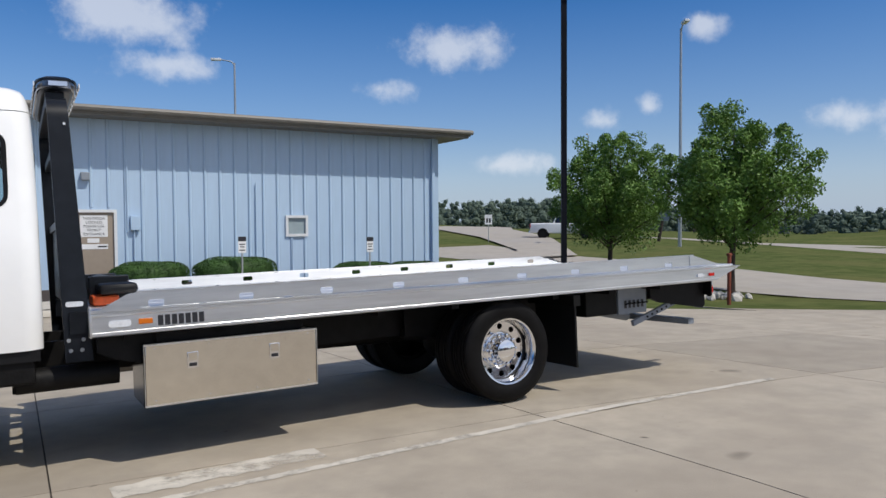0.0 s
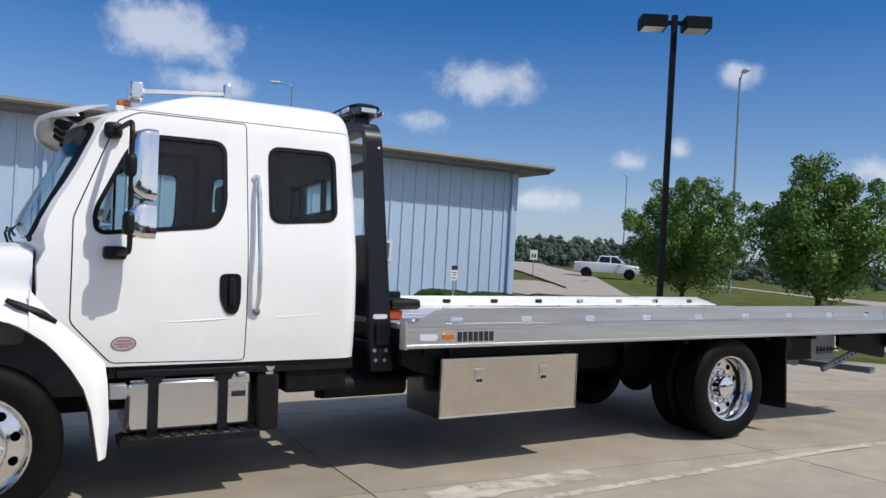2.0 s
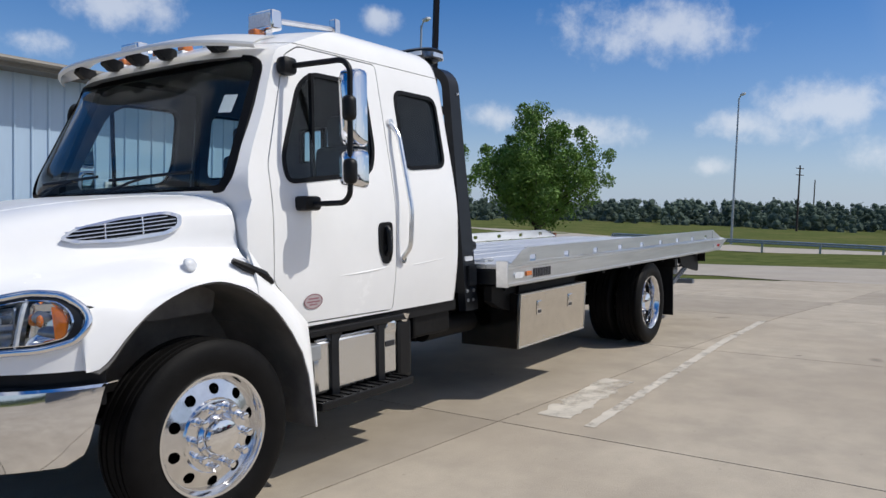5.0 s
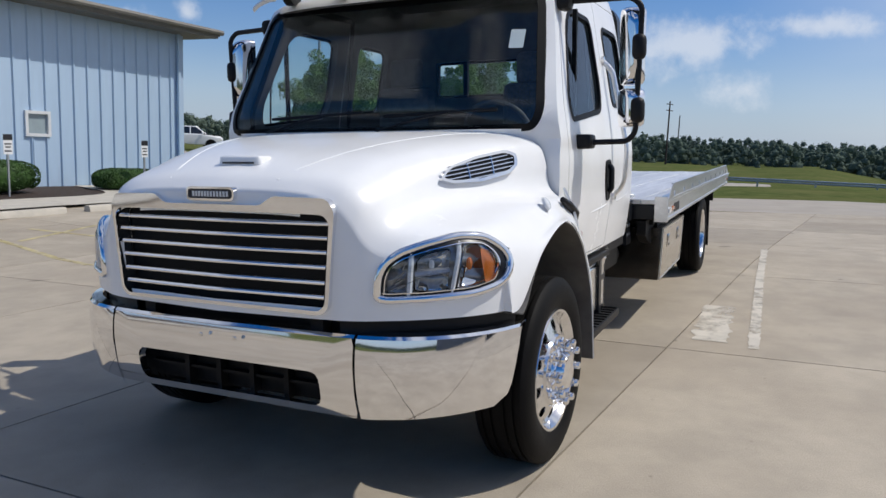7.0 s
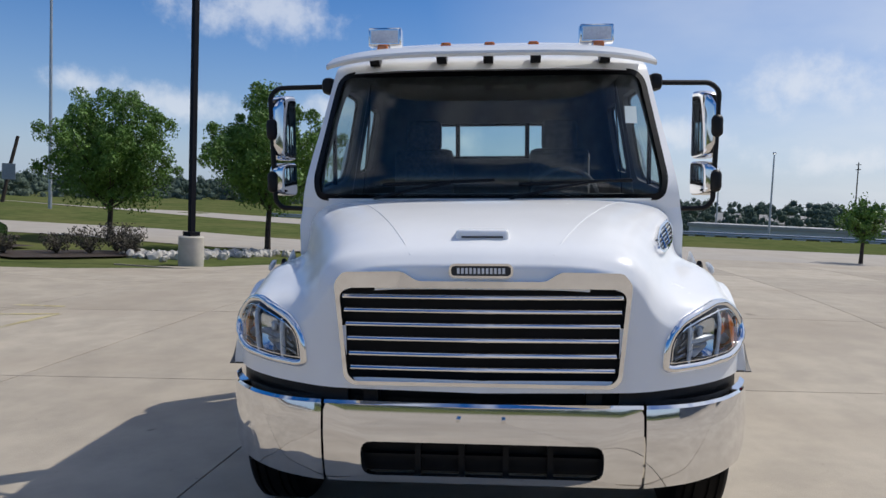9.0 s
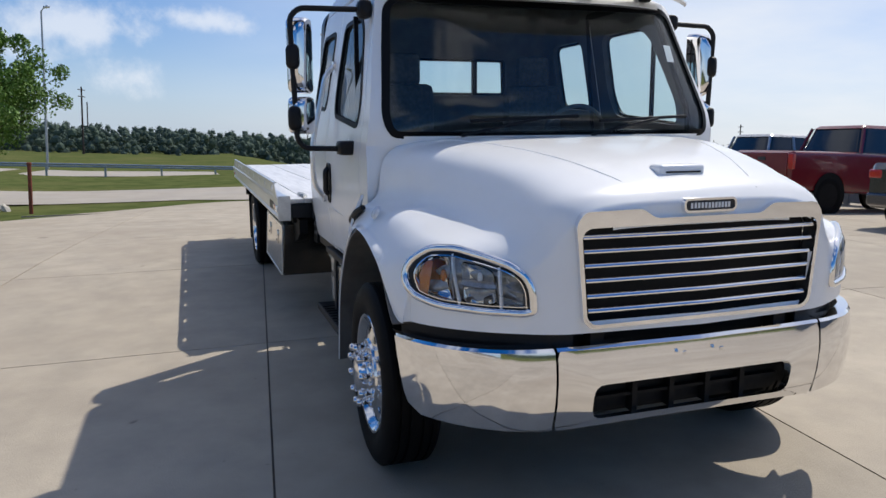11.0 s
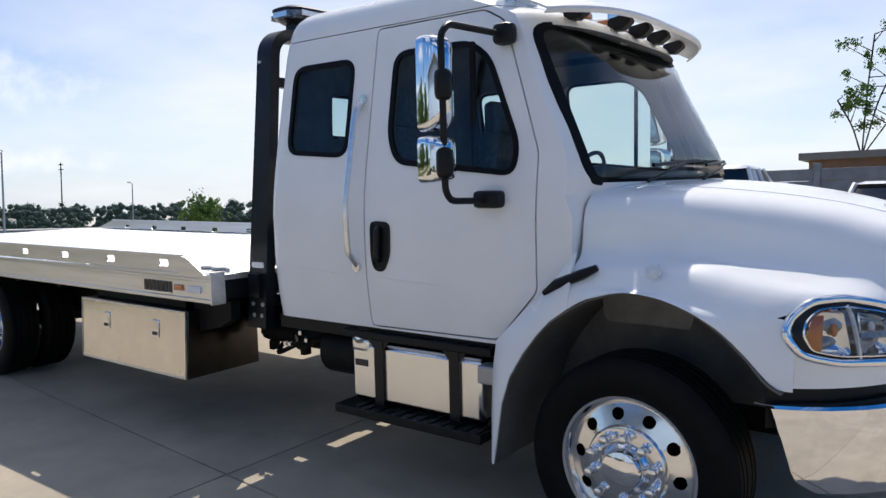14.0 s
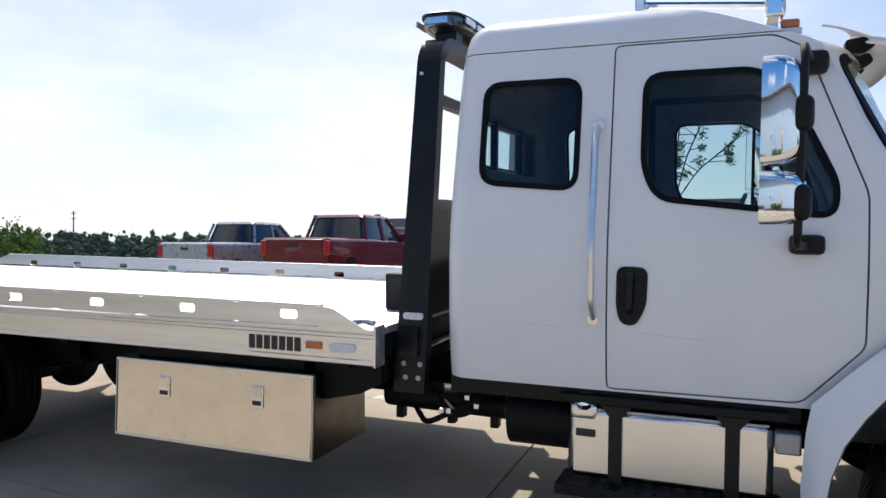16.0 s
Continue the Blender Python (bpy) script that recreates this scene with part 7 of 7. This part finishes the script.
tube(bm, bend([(-2.66, -1.08, 1.10), (-2.74, -1.03, 1.10), (-2.80, -1.09, 1.10), (-2.88, -1.03, 1.10), (-2.95, -1.07, 1.10)], 0.03), 0.012, 8)
part("chain", bm, "galv", truck)
# wheel lift and rear lamps
part("tail_sill", boxes((-8.40, -7.3, -0.5, 0.5, 0.70, 0.86)), "under", truck)
for s in (1, -1):
    bm = bmesh.new()
    prism(bm, [(-8.80, 0.63), (-8.76, 0.60), (-8.10, 0.705), (-7.96, 0.76), (-7.96, 0.915), (-8.80, 0.915)], lambda a, b, d: (a, s * d, b), 0.88, 0.92)
    part("rear_skirt", bm, "under", truck)
    part("hose_box", boxes((-7.50, -7.08, min(s * 0.70, s * 0.90), max(s * 0.70, s * 0.90), 0.63, 0.90), bevel=0.01), "under", truck)
for s in (1, -1):
    tl = part("tail_lamp", boxes((-8.86, -8.80, s * 0.95 - 0.07, s * 0.95 + 0.05, 0.755, 0.845), bevel=0.015), "red", truck)
    part("back_up_lamp", boxes((-8.858, -8.805, s * 0.95 - 0.065, s * 0.95 + 0.045, 0.847, 0.90), bevel=0.01), "clear", tl)
    part("lamp_plate", boxes((-8.805, -8.79, s * 0.94 - 0.10, s * 0.94 + 0.08, 0.74, 0.912)), "under", truck)
    bm = bmesh.new()
    tube(bm, bend([(-8.84, s * 0.86, 0.80), (-8.98, s * 0.84, 0.77), (-9.02, s * 0.80, 0.72)], 0.03), 0.030, 8)
    part("rubber_bumper", bm, "rubber", truck)
bm = bmesh.new()
tube(bm, [(-7.9, 0, 0.60), (-8.50, 0, 0.47)], 0.06, 8)
box(bm, -8.62, -8.52, -0.92, 0.92, 0.43, 0.495, bevel=0.01)
box(bm, -8.60, -8.54, -0.03, 0.03, 0.49, 0.64)
part("wheel_lift", bm, "grey", truck)
for s in (1, -1):
    bm = bmesh.new()
    box(bm, -0.36, 0.36, -0.02, 0.02, -0.03, 0.03, bevel=0.006)
    ga = part("grid_arm", bm, "grey", truck, "grey wheel-grid arm with a row of holes")
    ga.matrix_basis = pose(-8.07, s * 0.88, 0.61, 0, 16, 0)
    for k in range(7):
        bm = bmesh.new()
        tube(bm, [(-0.30 + 0.075 * k, -0.024, 0), (-0.30 + 0.075 * k, 0.024, 0)], 0.014, 8)
        part("hole", bm, "under", ga)
pl = part("valve_panel", boxes((-7.93, -7.53, 0.86, 0.89, 0.62, 0.90), bevel=0.005), "grey", truck, "control panel with a row of valve levers")
for k in range(5):
    part("lever_slot", boxes((-7.88 + 0.06 * k, -7.85 + 0.06 * k, 0.891, 0.895, 0.68, 0.76)), "mark_dark", pl)
    bm = bmesh.new()
    tube(bm, [(-7.865 + 0.06 * k, 0.892, 0.72), (-7.865 + 0.06 * k, 0.96, 0.735)], 0.007, 6)
    bmesh.ops.create_uvsphere(bm, u_segments=8, v_segments=6, radius=0.013, matrix=pose(-7.865 + 0.06 * k, 0.962, 0.735))
    part("lever", bm, "black", pl)
bm = bmesh.new()
ov = [(-0.775 + 0.072 * math.cos(a), 0.99 + 0.043 * math.sin(a)) for a in np.linspace(0, 2 * math.pi, 25)[:-1]]
patch(bm, ov, side(1, 0.003), 2)
dec = part("door_decal", bm, "decal_pale", doors[0], "small faded oval decal with red border")
bm = bmesh.new()
band(bm, ov, [(-0.775 + (a + 0.775) * 0.90, 0.99 + (b - 0.99) * 0.88) for a, b in ov], lambda a, b, l: (a, cab_w(b) + 0.0045, b), 0.0)
part("decal_border", bm, "decal_rose", dec)
for z, hw in ((0.968, 0.030), (0.984, 0.052), (1.002, 0.040)):
    bm = bmesh.new()
    bm.faces.new([bm.verts.new((-0.775 + a, cab_w(z) + 0.0045, z + h)) for a, h in ((-hw, 0), (hw, 0), (hw, 0.008), (-hw, 0.008))])
    part("decal_bar", bm, "decal_rose", dec)

# ---- parked vehicles: built along +x, wheels on the ground ----
def car_body(bm, stations, n=14):
    """Loft of rounded sections; stations: x, half width, z low, z high, crown."""
    rings = []
    for x, w, z0, z1, k in stations:
        o = []
        for a, b in rounded([(-w, z0), (w, z0), (w, z1 - k), (w * 0.93, z1), (-w * 0.93, z1), (-w, z1 - k)], 0.08, 3):
            o.append(bm.verts.new((x, a, b)))
        rings.append(o)
    m = len(rings[0])
    for a, b in zip(rings, rings[1:]):
        for i in range(m):
            bm.faces.new((a[i], a[(i + 1) % m], b[(i + 1) % m], b[i]))
    bm.faces.new(rings[0])
    bm.faces.new(rings[-1])
    return bm


def greenhouse(bm, low, high, z0, z1, w0, w1):
    """A cabin between a lower and an upper outline (x rear, x front)."""
    r = []
    for k in range(5):
        t = k / 4
        x0, x1 = low[0] + (high[0] - low[0]) * t, low[1] + (high[1] - low[1]) * t
        w, z = w0 + (w1 - w0) * t, z0 + (z1 - z0) * t
        r.append([bm.verts.new((a, b, z)) for a, b in rounded(rect(x0, x1, -w, w), 0.16, 4)])
    n = len(r[0])
    for a, b in zip(r, r[1:]):
        for i in range(n):
            bm.faces.new((a[i], a[(i + 1) % n], b[(i + 1) % n], b[i]))
    bm.faces.new(r[-1])
    return bm


def car_wheel(parent, x, y, r=0.40):
    w = new("wheel")
    w.parent = parent
    w.matrix_basis = pose(x, y, r, 0, 0, 0 if y > 0 else 180)
    bm = bmesh.new()
    lathe(bm, [(r * 0.62, 0.09), (r * 0.80, 0.115), (r * 0.96, 0.10), (r, 0.07), (r, -0.07), (r * 0.96, -0.1), (r * 0.62, -0.09)], n=32)
    part("tyre", bm, "rubber", w)
    bm = bmesh.new()
    lathe(bm, [(r * 0.64, 0.095), (r * 0.60, 0.07), (r * 0.5, 0.05), (r * 0.2, 0.075), (0.001, 0.08)], n=24)
    part("rim", bm, "polished", w)


def pickup(x, y, rz, paint, label, h=1.95, tall=1.0):
    t = thing("pickup_truck", label, "pickup truck", (x, y, G(x, y)), rz)
    t.scale = (1, 1, tall)
    bm = bmesh.new()
    car_body(bm, [(0.0, 0.93, 0.55, 1.30, 0.05), (0.06, 0.97, 0.50, 1.34, 0.05), (2.0, 1.0, 0.45, 1.35, 0.05), (3.9, 1.0, 0.42, 1.32, 0.06), (4.6, 0.99, 0.42, 1.24, 0.1), (5.5, 0.95, 0.45, 1.16, 0.14), (5.75, 0.85, 0.5, 1.0, 0.15)])
    part("body", bm, paint, t)
    part("bed_floor", boxes((0.1, 1.95, -0.86, 0.86, 1.346, 1.352)), "mark_dark", t)
    bm = bmesh.new()
    greenhouse(bm, (2.02, 4.55), (2.25, 3.75), 1.28, h - 0.05, 0.93, 0.76)
    part("cabin_glass", bm, "carglass", t)
    bm = bmesh.new()
    greenhouse(bm, (2.2, 3.85), (2.3, 3.7), h - 0.07, h, 0.78, 0.70)
    rf = part("roof", bm, paint, t)
    for s in (1, -1):
        for xx, dx in ((2.02, 0.22), (3.1, 0.02), (4.35, -0.75)):
            bm = bmesh.new()
            tube(bm, [(xx, s * 0.945, 1.30), (xx + dx, s * 0.775, h - 0.06)], 0.045, 6)
            part("pillar", bm, paint, t)
        part("tail_lamp", boxes((-0.03, 0.06, s * 0.90 - 0.08, s * 0.90 + 0.08, 0.95, 1.28), bevel=0.02), "red", t)
        for xx in (1.1, 4.75):
            car_wheel(t, xx, s * 0.90)
            bm = bmesh.new()
            lathe(bm, [(0.47, 0.0), (0.47, 0.012), (0.001, 0.013)], (xx, s * 0.998 if s > 0 else -1.010, 0.43), "y", 28)
            part("wheel_well", bm, "under", t)
        part("mirror", boxes((4.0, 4.15, min(s * 1.02, s * 1.25), max(s * 1.02, s * 1.25), 1.3, 1.5), bevel=0.03), paint, t)
    part("tailgate", boxes((-0.03, 0.02, -0.80, 0.80, 0.78, 1.30), bevel=0.02), paint, t)
    part("tailgate_handle", boxes((-0.045, -0.028, -0.12, 0.12, 1.13, 1.20)), "mark_dark", t)
    part("rear_bumper", boxes((-0.16, 0.04, -0.95, 0.95, 0.50, 0.68), bevel=0.03), "polished", t)
    part("plate", boxes((-0.175, -0.162, -0.15, 0.15, 0.55, 0.66)), "mark_white", t)
    return t


def sedan(x, y, rz, paint, label, h=1.46, tall=1.0):
    t = thing("parked_car", label, "car", (x, y, G(x, y)), rz)
    t.scale = (1, 1, tall)
    bm = bmesh.new()
    car_body(bm, [(0.0, 0.80, 0.45, 0.92, 0.1), (0.12, 0.88, 0.32, 1.02, 0.1), (0.9, 0.91, 0.24, 1.03, 0.1), (2.5, 0.92, 0.22, 0.97, 0.1), (3.6, 0.91, 0.24, 0.93, 0.1), (4.5, 0.86, 0.3, 0.78, 0.12), (4.75, 0.70, 0.4, 0.62, 0.1)])
    part("body", bm, paint, t)
    bm = bmesh.new()
    greenhouse(bm, (0.55, 3.55), (1.35, 2.6), 0.95, h - 0.04, 0.84, 0.62)
    part("cabin_glass", bm, "carglass", t)
    bm = bmesh.new()
    greenhouse(bm, (1.25, 2.75), (1.5, 2.5), h - 0.06, h, 0.66, 0.52)
    part("roof", bm, paint, t)
    for s in (1, -1):
        part("tail_lamp", boxes((-0.01, 0.14, s * 0.70 - 0.14, s * 0.70 + 0.14, 0.78, 0.92), bevel=0.03), "red", t)
        for xx in (0.95, 3.75):
            car_wheel(t, xx, s * 0.80, 0.33)
            bm = bmesh.new()
            lathe(bm, [(0.38, 0.0), (0.38, 0.012), (0.001, 0.013)], (xx, s * 0.915 if s > 0 else -0.927, 0.34), "y", 28)
            part("wheel_well", bm, "under", t)
        bm = bmesh.new()
        tube(bm, [(0.62, s * 0.84, 0.97), (1.4, s * 0.65, h - 0.05)], 0.05, 6)
        part("pillar", bm, paint, t)
        bm = bmesh.new()
        tube(bm, [(3.45, s * 0.84, 0.95), (2.6, s * 0.64, h - 0.05)], 0.035, 6)
        part("pillar", bm, paint, t)
    part("rear_bumper", boxes((-0.05, 0.1, -0.82, 0.82, 0.36, 0.56), bevel=0.04), paint, t)
    part("plate", boxes((-0.065, -0.052, -0.15, 0.15, 0.60, 0.71)), "mark_white", t)
    return t


pickup(-10.95, 11.1, 90, "carred", "dark red crew-cab pickup truck parked on the lot", tall=1.1)
pickup(-15.56, 12.57, 90, "carsilver", "silver pickup truck parked at the lot's edge", tall=1.1)
pickup(-4.03, 11.24, 90, "carwhite", "tall white pickup truck parked with its tailgate out", h=1.80, tall=1.2)
sedan(-0.25, 10.3, 90, "carwhite", "white sport utility car parked beside a pickup truck", h=1.72)
sedan(-6.0, 9.8, 90, "cardark", "black sedan parked between pickup trucks", tall=1.18)

# ---- far side of the lot ----
fence = thing("board_fence", "long grey board fence behind the parked cars", "fence", (0, 17.3, 0.25))
for k in range(14):
    x = -14.05 + 2.31 * k
    fp = part("post", boxes((x - 0.09, x + 0.09, -0.06, 0.06, -0.1, 2.36), bevel=0.015), "fencegrey", fence)
    if k < 13:
        for q in range(7):
            part("board", boxes((x + 0.09, x + 2.22, -0.02, 0.02, 0.02 + 0.315 * q, 0.325 + 0.315 * q), bevel=0.008), "fencegrey", fence)
far_b = thing("low_building", "low brown building behind the fence", "building", (-4.15, 25.3, 0.2))
part("wall", boxes((0, 26, 0, 9, -0.3, 2.95)), "brick", far_b)
part("roof", boxes((-0.25, 26.3, -0.5, 9.4, 2.95, 3.2)), "fascia", far_b)
for k in range(6):
    part("window", boxes((5 + 3.6 * k, 6.3 + 3.6 * k, -0.03, 0.0, 0.9, 2.2)), "carglass", far_b)


def far_block(x, y, rz, w, d, h, wall, roofm, label, roof_h=0.0, n=6):
    t = thing("distant_building", label, "building", (x, y, G(x, y)), rz)
    part("wall", boxes((-w / 2, w / 2, -d / 2, d / 2, -0.5, h)), wall, t)
    bm = bmesh.new()
    if roof_h:
        prism(bm, [(-d / 2 - 0.4, h), (d / 2 + 0.4, h), (0, h + roof_h)], lambda a, b, q: (q, a, b), -w / 2 - 0.4, w / 2 + 0.4)
    else:
        box(bm, -w / 2 - 0.3, w / 2 + 0.3, -d / 2 - 0.3, d / 2 + 0.3, h + 0.002, h + 0.5)
    part("roof", bm, roofm, t)
    for k in range(n):
        xx = -w / 2 + (k + 0.5) * w / n
        for s in (1, -1):
            part("window", boxes((xx - w / n * 0.28, xx + w / n * 0.28, s * d / 2 - 0.03, s * d / 2 + 0.03, h * 0.3, h * 0.65)), "carglass", t)
    return t


far_block(-108, 44, 70, 30, 12, 2.9, "palewall", "roofmetal", "long pale low warehouse beyond the highway", n=10)
for k, (x, y) in enumerate([(-215, 62), (-222, 84), (-214, 104), (-226, 40), (-205, 125), (-218, 146)]):
    far_block(x, y, 60 + 12 * k, 13, 9, 4.2, "palewall", "roofmetal", "pale distant house with a grey gable roof", 2.6, 4)

# utility poles and lamps along the highway
def utility_pole(x, y, h, arms=True):
    t = thing("utility_pole", "bare wooden utility pole with cross arms", "utility pole", (x, y, G(x, y)), random.uniform(-30, 30), group="utility poles")
    bm = bmesh.new()
    tube(bm, [(0, 0, -0.5), (0, 0, h)], [0.22, 0.14], 8)
    part("pole", bm, "bark", t)
    if arms:
        for z in (h - 0.6, h - 1.9):
            part("cross_arm", boxes((-1.3, 1.3, -0.08, 0.08, z - 0.08, z + 0.08)), "bark", t)


random.seed(21)
for x, y, top in [(-158, -21.6, 12.2), (-230, -29, 12.8), (-248, 36, 15.5), (-196, 92, 15.9), (-150, 130, 10.4), (-120, -95, 13), (-125, -99, 13), (-150, -130, 12)]:
    utility_pole(x, y, top - G(x, y))
for x, y, top, rz in [(-79.7, -15.4, 14.1, 30), (-81, 30, 8.2, 160), (-112, 33, 8.0, 170), (-111, 62, 6.8, 170)]:
    street_lamp(x, y, top, 1.0, rz)

# guard rail along the highway
rail = thing("guard_rail", "galvanised guard rail along the highway", "guard rail", (-58, 0, -0.9))
bm = bmesh.new()
for z in (0.55, 0.72):
    tube(bm, [(0, -20, z), (-1, 60, z), (-3, 160, z)], 0.07, 6)
part("beam", bm, "galv", rail)
post = part("post", boxes((-0.07, 0.07, -0.07, 0.07, -0.2, 0.75)), "galv", rail)
post.location = (0.12, -20, 0)
for k in range(1, 40):
    share(post, rail, pose(0.12 - k * 0.05, -20 + 4.0 * k, 0))

# signs by the street
def give_way(x, y):
    t = thing("yield_sign", "red and white triangular road sign on a post", "road sign", (x, y, G(x, y)), 40)
    part("post", boxes((-0.03, 0.03, -0.03, 0.03, 0, 2.6)), "galv", t)
    o = rounded([(-0.46, 2.95), (0.46, 2.95), (0, 2.15)], 0.05, 3)
    bm = bmesh.new()
    prism(bm, o, YZ, 0.031, 0.036)
    p = part("panel", bm, "mark_red", t)
    bm = bmesh.new()
    prism(bm, [(a * 0.52, 2.72 + (b - 2.72) * 0.52) for a, b in o], YZ, 0.0365, 0.039)
    part("panel_centre", bm, "mark_white", p)


give_way(-41.0, -34.4)
spd = thing("speed_sign", "white rectangular road sign with dark figures", "road sign", (-35.9, -43.75, -0.1), 60)
part("post", boxes((-0.03, 0.03, -0.03, 0.03, 0, 2.2)), "galv", spd)
pn = part("panel", boxes((0.031, 0.036, -0.3, 0.3, 1.7, 2.5)), "mark_white", spd)
part("figure_bars", boxes((0.037, 0.039, -0.18, -0.04, 1.85, 2.2), (0.037, 0.039, 0.04, 0.18, 1.85, 2.2)), "mark_dark", pn)
mk = thing("marker_post", "slim orange-brown marker post on the verge", "post", (-17.7, -5.83, G(-17.7, -5.83)))
bm = bmesh.new()
tube(bm, [(0, 0, -0.05), (0, 0, 1.22)], 0.05, 10)
part("shaft", bm, "redbark", mk)
part("cap", boxes((-0.056, 0.056, -0.056, 0.056, 1.21, 1.28), bevel=0.018), "redbark", mk)
tree(-21.5, 12.0, 1.3, 2.25, 0.8, "small dark green sapling by the street", n=3500, trunk_r=0.06, seed=31)


def sparse_tree(x, y, label, limbs, seed):
    """Bare forked limbs with loose leaf clusters at their ends."""
    random.seed(seed)
    t = thing("tree", label, "tree", (x, y, G(x, y)))
    spots = []
    bm = bmesh.new()
    tube(bm, [(0, 0, -0.1), (0.05, 0, 1.8), (0, 0, 3.6)], [0.17, 0.14, 0.12], 8)
    part("trunk", bm, "bark", t)
    for dx, dz in limbs:
        bm = bmesh.new()
        p0, p2 = Vector((0, 0, 3.4)), Vector((dx, random.uniform(-0.6, 0.6), 3.4 + dz))
        p1 = p0.lerp(p2, 0.5) + Vector((-dx * 0.12, 0, 0.1))
        tube(bm, bend([p0, p1, p2], 0.5, 6), 0.036, 6)
        for k in range(9):
            q = 0.42 + 0.58 * k / 8
            b0 = p0.lerp(p1, q * 2) if q < 0.5 else p1.lerp(p2, q * 2 - 1)
            d = Vector((random.uniform(-1.1, 1.1), random.uniform(-0.8, 0.8), random.uniform(0.0, 0.9)))
            tube(bm, [b0, b0 + d * 0.5, b0 + d], [0.028, 0.02, 0.008], 5)
            spots.append((b0 + d, random.uniform(0.22, 0.42)))
        part("limb", bm, "bark", t)
    bm = bmesh.new()

    def place():
        c, r = random.choice(spots)
        d = Vector((random.gauss(0, 1), random.gauss(0, 1), random.gauss(0, 1))).normalized()
        return c + d * r * random.uniform(0.2, 1.0), d

    leaves(bm, place, 2600, 0.075, 0.8)
    part("crown", bm, "leaf", t, smooth=False)
    return t


lean = thing("leaning_post", "dark leaning wooden post with a weathered grey sign", "sign post", (-49.0, -37.7, G(-49.0, -37.7)), 30)
bm = bmesh.new()
tube(bm, [(0, 0, -0.3), (0.12, 0.5, 2.4), (0.25, 1.1, 5.0)], [0.14, 0.13, 0.12], 8)
part("shaft", bm, "bark", lean)
bm = bmesh.new()
box(bm, 0.30, 0.36, 0.05, 0.95, 1.7, 2.9, bevel=0.01)
part("panel", bm, "grey", lean)
pickup(-41.9, -45.9, 138, "carwhite", "white pickup truck on the side street", tall=1.0)
sparse_tree(-3.5, 33.5, "tall sparse tree with forked bare limbs", [(-1.0, 2.6), (1.6, 4.6), (2.9, 3.2), (0.4, 5.4)], 33)
tree(2.2, 36.0, 4.5, 6.0, 3.0, "leafy tree behind the brown building", n=5000, trunk_r=0.14, seed=36)
